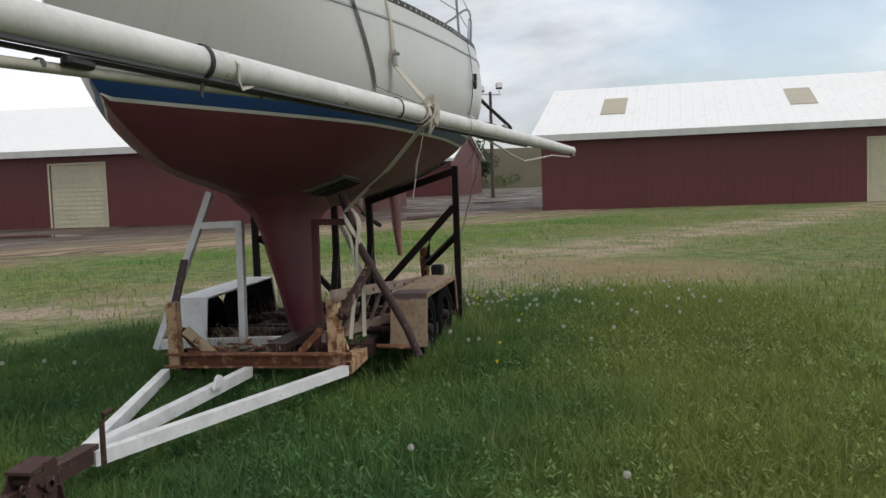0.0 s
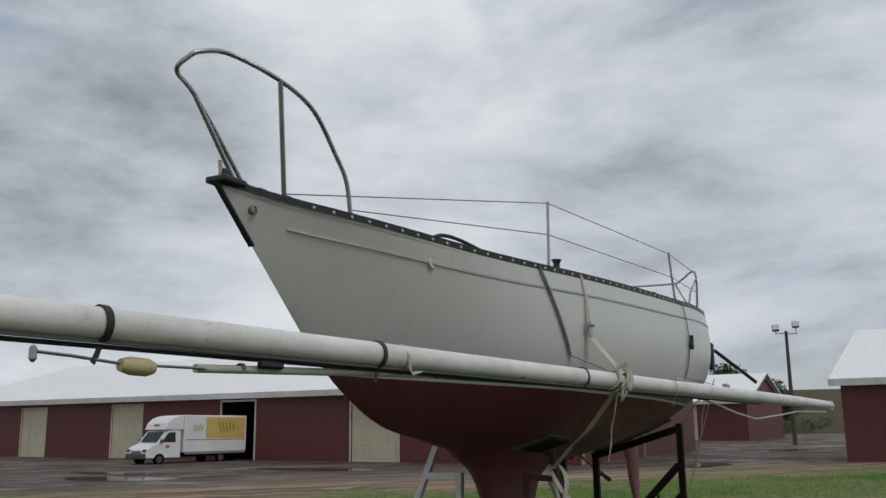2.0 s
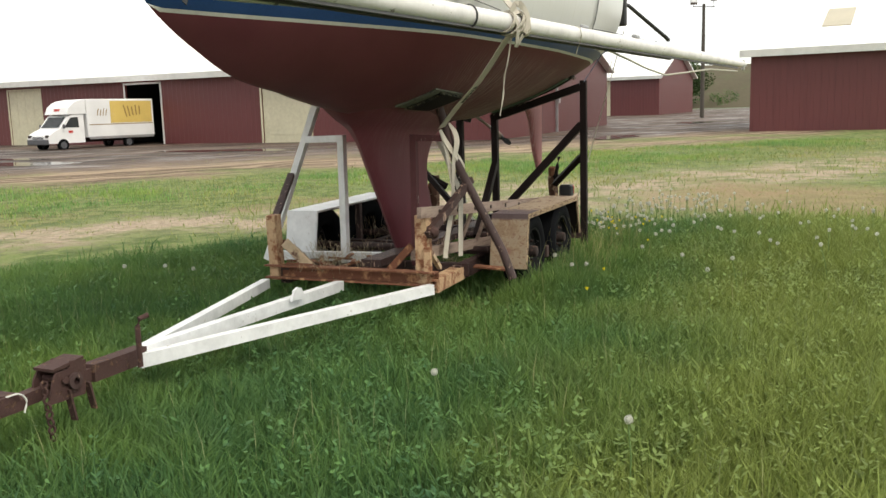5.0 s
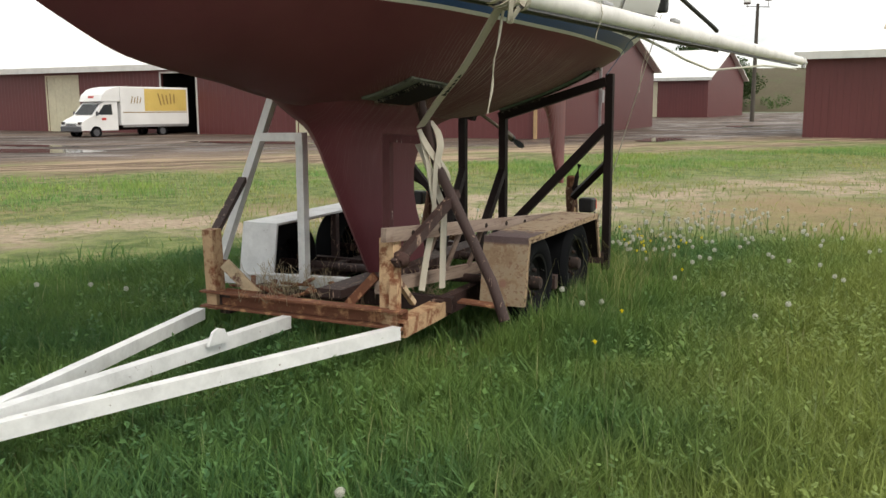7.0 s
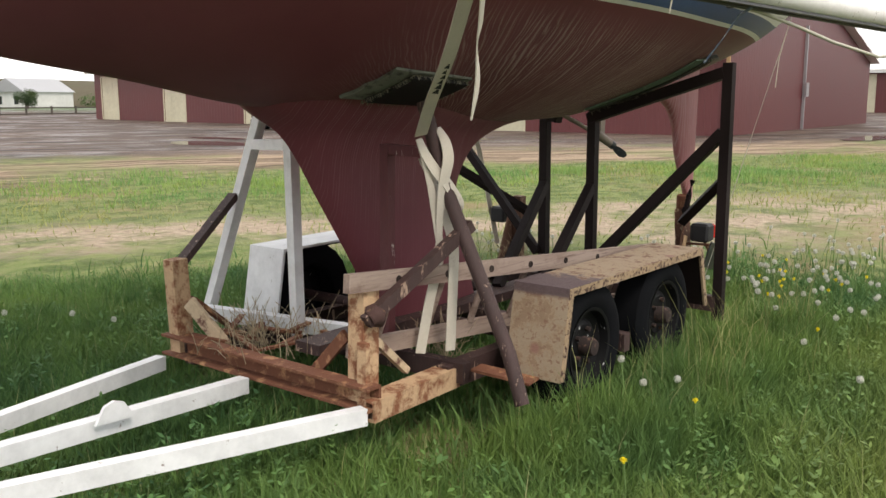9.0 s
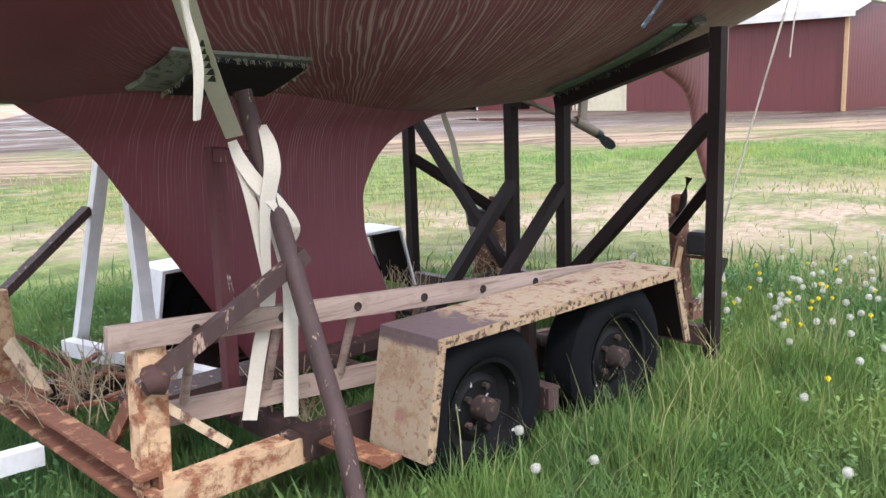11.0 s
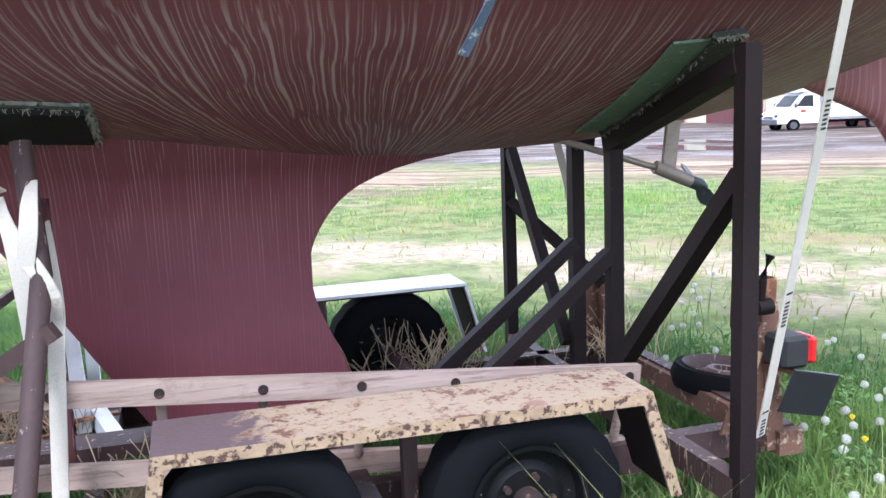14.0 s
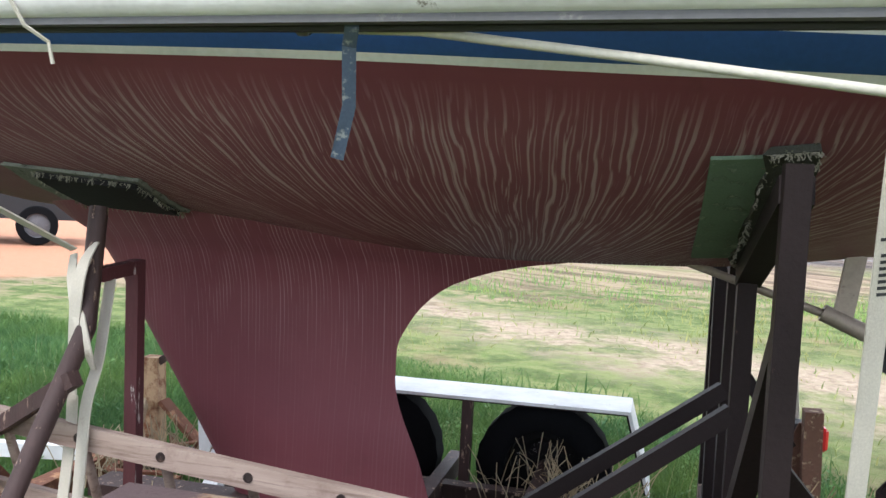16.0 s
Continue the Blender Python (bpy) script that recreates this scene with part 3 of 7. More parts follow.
def box(bm, lo, hi, m=None):
    vs = bmesh.ops.create_cube(bm, size=1)["verts"]
    lo, hi = Vector(lo), Vector(hi)
    for v in vs:
        v.co = Vector([(lo[k] + hi[k]) / 2 + v.co[k] * (hi[k] - lo[k]) for k in range(3)])
        if m:
            v.co = m @ v.co
    return vs


def axes_of(a, b, up=(0, 0, 1)):
    d = (Vector(b) - Vector(a)).normalized()
    u = Vector(up)
    if abs(d.dot(u)) > 0.97:
        u = Vector((1, 0, 0))
    s = d.cross(u).normalized()
    return d, s, s.cross(d).normalized()


def beam(bm, a, b, w, h, up=(0, 0, 1), taper=1.0):
    """A rectangular bar from a to b, w wide and h high."""
    d, s, t = axes_of(a, b, up)
    rings = []
    for p, k in ((Vector(a), 1.0), (Vector(b), taper)):
        rings.append([bm.verts.new(p + s * (i * w / 2 * k) + t * (j * h / 2 * k)) for i, j in ((-1, -1), (1, -1), (1, 1), (-1, 1))])
    for i in range(4):
        bm.faces.new((rings[0][i], rings[0][(i + 1) % 4], rings[1][(i + 1) % 4], rings[1][i]))
    bm.faces.new(rings[0][::-1])
    bm.faces.new(rings[1])


def pipe(bm, pts, r, n=10, caps=True, radii=None, flat=1.0, up=(0, 0, 1)):
    """A round bar along a line of points."""
    pts = [Vector(p) for p in pts]
    rings = []
    for k, p in enumerate(pts):
        a, b = pts[max(k - 1, 0)], pts[min(k + 1, len(pts) - 1)]
        d, s, t = axes_of(a, b, up)
        rr = radii[k] if radii else r
        rings.append([bm.verts.new(p + s * (math.cos(2 * math.pi * i / n) * rr) + t * (math.sin(2 * math.pi * i / n) * rr * flat)) for i in range(n)])
    for r0, r1 in zip(rings, rings[1:]):
        for i in range(n):
            bm.faces.new((r0[i], r0[(i + 1) % n], r1[(i + 1) % n], r1[i]))
    if caps:
        bm.faces.new(rings[0][::-1])
        bm.faces.new(rings[-1])


def ribbon(bm, pts, w, th=0.004, side=(0, 1, 0), widths=None):
    """A flat strap along points; side is the way its width runs."""
    pts = [Vector(p) for p in pts]
    rows = []
    for k, p in enumerate(pts):
        a, b = pts[max(k - 1, 0)], pts[min(k + 1, len(pts) - 1)]
        d = (b - a).normalized()
        sd = side[k] if isinstance(side, list) else side
        s = Vector(sd)
        s = (s - d * s.dot(d)).normalized()
        n = d.cross(s)
        ww = widths[k] if widths else w
        rows.append([bm.verts.new(p + s * (i * ww / 2) + n * (j * th / 2)) for i, j in ((-1, -1), (1, -1), (1, 1), (-1, 1))])
    for r0, r1 in zip(rows, rows[1:]):
        for i in range(4):
            bm.faces.new((r0[i], r0[(i + 1) % 4], r1[(i + 1) % 4], r1[i]))
    bm.faces.new(rows[0][::-1])
    bm.faces.new(rows[-1])


def lathe(bm, prof, centre, axis, n=24):
    """Turns (radius, along) pairs round an axis."""
    d = Vector(axis).normalized()
    _, s, t = axes_of((0, 0, 0), d)
    c = Vector(centre)
    rings = [[bm.verts.new(c + d * h + s * (r * math.cos(2 * math.pi * i / n)) + t * (r * math.sin(2 * math.pi * i / n))) for i in range(n)] for r, h in prof]
    for r0, r1 in zip(rings, rings[1:]):
        for i in range(n):
            bm.faces.new((r0[i], r0[(i + 1) % n], r1[(i + 1) % n], r1[i]))
    return rings


def smooth_interp(x, table):
    """Monotone cubic through the table."""
    xs, ys = map(np.array, zip(*table))
    k = int(np.clip(np.searchsorted(xs, x) - 1, 0, len(xs) - 2))
    h = np.diff(xs)
    dl = np.diff(ys) / h
    ms = np.empty(len(xs))
    ms[0], ms[-1] = dl[0], dl[-1]
    for i in range(1, len(xs) - 1):
        ms[i] = 0 if dl[i - 1] * dl[i] <= 0 else 2 * dl[i - 1] * dl[i] / (dl[i - 1] + dl[i])
    t = min(max((x - xs[k]) / h[k], 0), 1)
    return float((2 * t**3 - 3 * t**2 + 1) * ys[k] + (t**3 - 2 * t**2 + t) * h[k] * ms[k] + (-2 * t**3 + 3 * t**2) * ys[k + 1] + (t**3 - t**2) * h[k] * ms[k + 1])


# ---- ground ----
def far_rise(r):
    """The yard climbs gently away from the field."""
    return float(np.interp(r, (34, 60, 110, 220), (0.0, 0.15, 0.65, 0.7)))


def ground():
    bm = bmesh.new()
    rings = [0, 4, 8, 14, 22, 34, 60, 110, 220, 500, 1400]
    n = 64
    prev = None
    for r in rings:
        if r == 0:
            prev = [bm.verts.new((0, 0, 0))]
            continue
        row = []
        for i in range(n):
            a = 2 * math.pi * i / n
            p = Vector((r * math.cos(a), r * math.sin(a), 0))
            p.z = 0.05 * (noise.noise(p * 0.3)) if r < 30 else far_rise(r)
            row.append(bm.verts.new(p))
        for i in range(n):
            if len(prev) == 1:
                bm.faces.new((prev[0], row[i], row[(i + 1) % n]))
            else:
                bm.faces.new((prev[i], row[i], row[(i + 1) % n], prev[(i + 1) % n]))
        prev = row
    ob = part("ground", bm, GROUND, smooth=60)
    tagged(ob, "rough meadow with worn soil strips beside a muddy yard", "ground", kind="structure")


ground()


# ---- sheds ----
def shed(name, label, corner, yaw, length, width, eave, ridge, openings, skylights=(), hood=False, post=False):
    """A long steel shed. Its corner is the near end of the front wall; the wall runs along its own +y, the depth along +x.
    openings: (from, to, height, kind) along the front wall."""
    root = thing(name, label, "shed", (corner[0], corner[1], 0))
    root.rotation_euler = (0, 0, radians(yaw))
    bpy.context.view_layer.update()
    M = root.matrix_world.copy()

    def put(nm, bm, mat, lab="", parent=None, **kw):
        for v in bm.verts:
            v.co = M @ v.co
        ob = part(nm, bm, mat, None, lab, **kw)
        # mesh in the shed's own axes, so that the ribs follow its walls
        ob.data.transform(M.inverted())
        ob.parent = parent or root
        if parent:
            ob.matrix_parent_inverse = Matrix.Identity(4)
        return ob

    t = 0.16
    y = 0.0
    spans = []
    for a, b, h, kind in sorted(openings):
        spans += [(y, a, 0), (a, b, h)]
        y = b
    for a, b, h in spans + [(y, length, 0)]:
        if b - a > 0.01:
            bm = bmesh.new()
            box(bm, (0, a, h), (t, b, eave))
            put("front_wall", bm, SHED_WALL_Y)
    bm = bmesh.new()
    box(bm, (width - t, 0, 0), (width, length, eave))
    put("back_wall", bm, SHED_WALL_Y)
    for yy in (0.003, length - t - 0.003):
        bm = bmesh.new()
        f = [bm.verts.new((x, yy, z)) for x, z in ((t, 0), (width - t, 0), (width - t, eave), (width / 2, ridge - 0.05), (t, eave))]
        g = [bm.verts.new((v.co.x, yy + t, v.co.z)) for v in f]
        bm.faces.new(f)
        bm.faces.new(g[::-1])
        for i in range(5):
            bm.faces.new((f[i], g[i], g[(i + 1) % 5], f[(i + 1) % 5]))
        put("gable_wall", bm, SHED_WALL_X)
    over = 0.45
    sl = (ridge - eave) / (width / 2)
    for sgn in (0, 1):
        bm = bmesh.new()
        e0 = -over if not sgn else width + over
        pts = [(e0, eave - over * sl), (width / 2, ridge)]
        v = [bm.verts.new((x, yy, z + dz)) for yy in (-over, length + over) for x, z in pts for dz in (0.02, 0.16)]
        for q in ((0, 1, 3, 2), (4, 6, 7, 5), (0, 4, 5, 1), (2, 3, 7, 6), (1, 5, 7, 3), (0, 2, 6, 4)):
            bm.faces.new([v[i] for i in q])
        put("roof", bm, SHED_ROOF)
    bm = bmesh.new()
    box(bm, (-over - 0.06, -over, eave - over * sl - 0.16), (-over - 0.003, length + over, eave - over * sl + 0.17))
    put("fascia", bm, FAR_WHITE, "white eaves trim")
    for a, b, h, kind in sorted(openings):
        if kind == "open":
            bm = bmesh.new()
            box(bm, (t + 4.0, a - 1.0, 0.02), (t + 4.1, b + 1.0, h + 0.3))
            box(bm, (t, a - 1.0, 0.02), (t + 4.0, a - 0.95, h + 0.3))
            box(bm, (t, b + 0.95, 0.02), (t + 4.0, b + 1.0, h + 0.3))
            put("inner_partition", bm, DARK_INSIDE, "dark inside of the open doorway")
        else:
            bm = bmesh.new()
            if kind == "roll":
                n = int(h / 0.22)
                box(bm, (0.095, a, 0), (0.11, b, h))
                d = put("roller_door", bm, CREAM_METAL, "cream slatted roller door, shut")
                for i in range(n):
                    bm = bmesh.new()
                    box(bm, (0.05, a + 0.03, i * h / n + 0.008), (0.09, b - 0.03, (i + 1) * h / n - 0.008))
                    put("slat", bm, CREAM_METAL, "", d)
            else:
                w = b - a
                n = max(2, int(w / 0.6))
                box(bm, (0.092, a, 0), (0.11, b, h))
                d = put("sliding_door", bm, CREAM_METAL, "cream sheet-metal door, shut")
                for i in range(n):
                    bm = bmesh.new()
                    box(bm, (0.03, a + w * i / n + 0.01, 0.03), (0.09, a + w * (i + 1) / n - 0.01, h - 0.02))
                    put("panel", bm, CREAM_METAL, "", d)
        bm = bmesh.new()
        box(bm, (-0.03, a - 0.1, 0), (0.0, a, h + 0.1))
        box(bm, (-0.03, b, 0), (0.0, b + 0.1, h + 0.1))
        box(bm, (-0.03, a, h), (0.0, b, h + 0.1))
        put("door_frame", bm, CREAM_METAL if kind != "open" else FAR_WHITE)
    for yy in skylights:
        bm = bmesh.new()
        x0, x1 = width * 0.16, width * 0.34
        z0, z1 = eave + sl * x0 + 0.165, eave + sl * x1 + 0.165
        v = [bm.verts.new(p) for p in ((x0, yy, z0), (x0, yy + 1.3, z0), (x1, yy + 1.3, z1), (x1, yy, z1))]
        u = [bm.verts.new(p.co + Vector((0, 0, 0.04))) for p in v]
        bm.faces.new(u)
        bm.faces.new(v[::-1])
        for i in range(4):
            bm.faces.new((v[i], v[(i + 1) % 4], u[(i + 1) % 4], u[i]))
        put("skylight", bm, SKYLIGHT, "yellowed translucent roof panel")
    if post:
        bm = bmesh.new()
        box(bm, (-0.13, -0.10, 0), (-0.03, 0.05, eave - 0.3))
        put("corner_trim", bm, WOOD, "ochre timber corner trim")
        bm = bmesh.new()
        box(bm, (10.0, -0.14, 0), (10.12, -0.002, 5.2))
        box(bm, (9.9, -0.24, 1.7), (10.3, -0.14, 2.4))
        put("meter_box", bm, ALU, "grey electric meter and conduit")
    return root


shed("long_shed", "long dark red steel shed with white roof and cream doors", (34.5, 11.5), 0, 49.0, 23.0, 3.85, 7.1,
     [(10.15, 13.1, 3.15, "roll"), (19.8, 22.3, 3.4, "open"), (28.8, 31.4, 3.35, "slide"), (37.7, 40.1, 3.3, "slide"), (45.9, 48.0, 3.3, "slide")], post=True)
shed("right_shed", "dark red steel shed with a white roof and two skylights", (38.0, -25.6), -5, 26.3, 18.5, 3.85, 6.88, [(8.2, 10.8, 3.0, "roll")], skylights=(12.6, 22.2))
shed("back_shed", "dark red steel shed with a white roof far across the yard", (88.0, 13.1), -7, 24.0, 13.0, 4.45, 7.3, [(5.3, 7.0, 3.9, "slide")])


# ---- sailboat ----
YC = 0.13
BOW, STERN = -2.885, 4.72
BEAM = [(-2.885, 0.0), (-2.6, 0.11), (-2.19, 0.31), (-1.4, 0.62), (-0.55, 0.90), (0.5, 1.10), (1.5, 1.20), (2.4, 1.21), (3.3, 1.14), (4.1, 0.99), (4.72, 0.83)]
SHEER = [(-2.885, 2.88), (-2.19, 2.80), (-0.55, 2.69), (1.0, 2.70), (2.6, 2.76), (4.72, 2.86)]
KEELLINE = [(-2.885, 2.87), (-2.47, 2.475), (-1.99, 2.03), (-1.80, 1.885), (-1.576, 1.765), (-1.2, 1.615), (-0.6, 1.518), (0.0, 1.42), (0.8, 1.385), (1.6, 1.325), (2.4, 1.345), (3.0, 1.42), (3.6, 1.54), (4.2, 1.72), (4.72, 1.93)]
WATER = [(-2.885, 1.985), (-2.0, 1.94), (0.0, 1.877), (0.87, 1.859), (1.6, 1.845), (2.43, 1.826), (3.3, 1.82), (4.2, 1.885), (4.72, 1.98)]


def hull_yz(x, s):
    b, zs, zk = smooth_interp(x, BEAM), smooth_interp(x, SHEER), smooth_interp(x, KEELLINE)
    f = min(max((x + 2.6) / 2.6, 0), 1)
    f = f * f * (3 - 2 * f)
    a = min(max((x - 3.0) / 1.7, 0), 1)
    g = min(max((x - 1.0) / 1.4, 0), 1)
    # steeper floors forward of the keel's middle
    w = 1 - min(max((x - 0.7) / 0.9, 0), 1)
    w = w * w * (3 - 2 * w)
    k1, c1 = 0.22 + 0.53 * f - 0.17 * g + 0.196 * w * f, 0.14 - 0.02 * f + 0.05 * g + w * (0.039 * f + 0.059 * (1 - f))
    k2, c2 = 0.72 + 0.36 * f + 0.14 * g - 0.06 * a + 0.007 * w * f, 0.55 - 0.22 * f - 0.03 * a - 0.075 * g + w * (0.13 * f + 0.221 * (1 - f))
    h = zs - zk
    p = [(0, zk), (k1 * b, zk + c1 * h), (k2 * b, zk + c2 * h), (b, zs)]
    w = [(1 - s) ** 3, 3 * s * (1 - s) ** 2, 3 * s * s * (1 - s), s**3]
    return sum(q[0] * k for q, k in zip(p, w)), sum(q[1] * k for q, k in zip(p, w))


def s_at_z(x, z):
    lo, hi = 0.0, 1.0
    if hull_yz(x, 0)[1] >= z:
        return 0.0
    for _ in range(26):
        m = (lo + hi) / 2
        lo, hi = (m, hi) if hull_yz(x, m)[1] < z else (lo, m)
    return (lo + hi) / 2


def s_at_half(x, half):
    lo, hi = 0.0, 0.75
    for _ in range(24):
        m = (lo + hi) / 2
        lo, hi = (m, hi) if hull_yz(x, m)[0] < half else (lo, m)
    return (lo + hi) / 2


def on_hull(x, s, side=-1, out=0.0):
    y, z = hull_yz(x, s)
    y2, z2 = hull_yz(x, min(s + 0.01, 1))
    y1, z1 = hull_yz(x, max(s - 0.01, 0))
    n = Vector((0, z2 - z1, -(y2 - y1)))
    n = n.normalized() if n.length > 1e-6 else Vector((0, 1, 0))
    return Vector((x, YC + side * (y + n.y * out), z + n.z * out))


boat = thing("sailboat", "old white sailing yacht with red bottom paint propped on a trailer", "sailboat", (1.0, YC, 0.36))
XS = [BOW + (STERN - BOW) * (i / 110) for i in range(111)]


def hull_band(name, mat, z_lo, z_hi, rows, label):
    """A strip of both sides of the hull between two height lines (None: the centreline, the sheer)."""
    bm = bmesh.new()
    uvl = bm.loops.layers.uv.new("uv")
    for side in (-1, 1):
        grid = []
        for x in XS:
            s0 = 0.0 if z_lo is None else s_at_z(x, smooth_interp(x, WATER) + z_lo)
            s1 = 1.0 if z_hi is None else s_at_z(x, smooth_interp(x, WATER) + z_hi)
            grid.append([(bm.verts.new(on_hull(x, s0 + (s1 - s0) * j / rows, side)), x, j / rows) for j in range(rows + 1)])
        for c0, c1 in zip(grid, grid[1:]):
            for j in range(rows):
                q = [c0[j], c1[j], c1[j + 1], c0[j + 1]]
                try:
                    f = bm.faces.new([k[0] for k in q])
                except ValueError:
                    continue
                for lp, k in zip(f.loops, q):
                    lp[uvl].uv = ((k[1] - BOW) / 7.7, (1 - k[2]) * 0.8)
    bmesh.ops.remove_doubles(bm, verts=bm.verts, dist=0.0008)
    bmesh.ops.dissolve_degenerate(bm, edges=bm.edges, dist=0.0005)
    return part(name, bm, mat, boat, label, smooth=50)


hull_band("hull_bottom", ANTIFOUL, None, 0.0, 26, "dull red antifouling with pale chalk runs")
hull_band("white_stripe", WHITE_STRIPE, 0.0, 0.018, 2, "thin white boot stripe")
hull_band("blue_stripe", BLUE_STRIPE, 0.018, 0.088, 2, "dark blue boot stripe")
hull_band("hull_side", TOPSIDES, 0.088, None, 26, "aged off-white gelcoat topsides")


def loft_fin(name, lead, trail, thick, z0, z1, mat, label, nz=40, yc=YC, v0=0.78, vk=0.34):
    bm = bmesh.new()
    uvl = bm.loops.layers.uv.new("uv")
    nc = 26
    rows = []
    for k in range(nz + 1):
        z = z0 + (z1 - z0) * k / nz
        a, b, t = smooth_interp(z, lead), smooth_interp(z, trail), smooth_interp(z, thick)
        row = []
        for i in range(2 * nc):
            c = (i / nc) if i <= nc else (2 * nc - i) / nc
            sd = -1 if i <= nc else 1
            prof = math.sin(math.pi * min(max(c, 0), 1) ** 0.62) ** 0.75 if 0 < c < 1 else 0.0
            row.append((bm.verts.new((a + (b - a) * c, yc + sd * (t * prof + 0.004), z)), a + (b - a) * c, z))
        rows.append(row)
    for r0, r1 in zip(rows, rows[1:]):
        for i in range(2 * nc):
            q = [r0[i], r0[(i + 1) % (2 * nc)], r1[(i + 1) % (2 * nc)], r1[i]]
            f = bm.faces.new([k[0] for k in q])
            for lp, k in zip(f.loops, q):
                lp[uvl].uv = ((k[1] - BOW) / 7.7, v0 + (z1 - k[2]) * vk)
    bm.faces.new([k[0] for k in rows[0]][::-1])
    bm.faces.new([k[0] for k in rows[-1]])
    return part(name, bm, mat, boat, label, smooth=40)


loft_fin("keel", [(0.36, 0.80), (0.53, 0.69), (0.75, 0.55), (1.03, 0.365), (1.2, 0.255), (1.3, 0.17), (1.38, 0.05), (1.48, -0.08)],
         [(0.36, 1.59), (0.54, 1.53), (0.86, 1.42), (0.96, 1.42), (1.08, 1.47), (1.2, 1.585), (1.29, 1.81), (1.34, 2.08), (1.46, 2.2)],
         [(0.36, 0.05), (0.9, 0.07), (1.15, 0.085), (1.28, 0.13), (1.38, 0.23), (1.46, 0.3)], 0.36, 1.47, ANTIFOUL_KEEL, "red fin keel with chalk runs", yc=0.19)
loft_fin("rudder", [(0.675, 4.29), (1.05, 4.06), (1.25, 4.0), (1.38, 3.9), (1.5, 3.62), (1.62, 3.3)], [(0.675, 4.41), (1.2, 4.43), (1.78, 4.45)],
         [(0.675, 0.022), (1.2, 0.035), (1.8, 0.05)], 0.675, 1.80, ANTIFOUL_RUDDER, "red spade rudder with a swept skeg", 30, 0.10)

# deck, transom
bm = bmesh.new()
prev = None
for x in XS:
    row = []
    for k in range(9):
        f = k / 4 - 1
        y, z = hull_yz(x, 1)
        row.append(bm.verts.new((x, YC + y * f, z - 0.012 + 0.09 * min(y, 1) * (1 - f * f))))
    if prev:
        for k in range(8):
            bm.faces.new((prev[k], row[k], row[k + 1], prev[k + 1]))
    prev = row
bmesh.ops.remove_doubles(bm, verts=bm.verts, dist=0.0005)
part("deck", bm, DECK, boat, smooth=40)
bm = bmesh.new()
ss = [j / 20 for j in range(21)]
ring = [bm.verts.new(on_hull(STERN, s, -1)) for s in ss] + [bm.verts.new(on_hull(STERN, s, 1)) for s in ss[::-1]]
c = bm.verts.new((STERN - 0.03, YC, 2.5))
for i in range(len(ring)):
    try:
        bm.faces.new((ring[i], ring[(i + 1) % len(ring)], c))
    except ValueError:
        pass
bmesh.ops.remove_doubles(bm, verts=bm.verts, dist=0.0005)
part("transom", bm, TOPSIDES, boat, smooth=40)


def sheer(x, side=-1, up=0.0, inb=0.0):
    y, z = hull_yz(x, 1)
    return Vector((x, YC + side * (y - inb), z + up))


for side in (-1, 1):
    bm = bmesh.new()
    xs = [BOW + 0.02 + (STERN - BOW - 0.04) * i / 90 for i in range(91)]
    ribbon(bm, [sheer(x, side, 0.02, 0.012) for x in xs], 0.05, 0.02, (0, 0, 1))
    rail = part("toe_rail", bm, RAIL_BLACK, boat, "black pierced toe rail")
    bm = bmesh.new()
    for i in range(62):
        x = -2.35 + i * 0.112
        p = sheer(x, side, 0.022, -0.0)
        box(bm, (x - 0.009, p.y - 0.002 if side < 0 else p.y - 0.006, p.z - 0.007), (x + 0.009, p.y + 0.006 if side < 0 else p.y + 0.002, p.z + 0.007))
    tagged(part("rail_slot", bm, FAR_WHITE, rail, "pale slots of the toe rail"), kind="stuff")
    bm = bmesh.new()
    xs = [-2.45 + 7.0 * i / 70 for i in range(71)]
    ribbon(bm, [on_hull(x, s_at_z(x, smooth_interp(x, SHEER) - 0.12), side, 0.003) for x in xs], 0.014, 0.008, (0, 0, 1))
    part("cove_line", bm, ALU, boat, "fine grey cove line")

# stem cap and bow fitting
bm = bmesh.new()
ribbon(bm, [Vector((BOW - 0.012 + 0.30 * k / 6, YC, 2.885 - 0.29 * k / 6)) for k in range(7)], 0.035, 0.012, (0, 1, 0))
part("stem_band", bm, RAIL_BLACK, boat, "dark metal stem band")
bm = bmesh.new()
box(bm, (BOW - 0.02, YC - 0.07, 2.885), (BOW + 0.16, YC + 0.07, 2.92))
box(bm, (BOW + 0.02, YC - 0.02, 2.92), (BOW + 0.08, YC + 0.02, 2.97))
part("bow_fitting", bm, RAIL_BLACK, boat, "dark bow roller fitting", bevel=0.008)
bm = bmesh.new()
pipe(bm, [(BOW + 0.03, YC, 2.92), (BOW + 0.015, YC, 3.01)], 0.012, 8)
part("chain_plate", bm, ALU, boat)

# pulpit


def pulpit_leg(name, pts, r=0.0135):
    bm = bmesh.new()
    pipe(bm, pts, r, 10)
    return part(name, bm, STAINLESS, boat, smooth=50)


def arc(ctrl, n=28):
    """Smooth line through points (Catmull-Rom)."""
    c = [Vector(p) for p in ctrl]
    c = [c[0] * 2 - c[1]] + c + [c[-1] * 2 - c[-2]]
    out = []
    seg = len(c) - 3
    for i in range(n + 1):
        u = i / n * seg
        k = min(int(u), seg - 1)
        t = u - k
        p0, p1, p2, p3 = c[k : k + 4]
        out.append(0.5 * ((2 * p1) + (p2 - p0) * t + (2 * p0 - 5 * p1 + 4 * p2 - p3) * t * t + (3 * p1 - p0 - 3 * p2 + p3) * t**3))
    return out


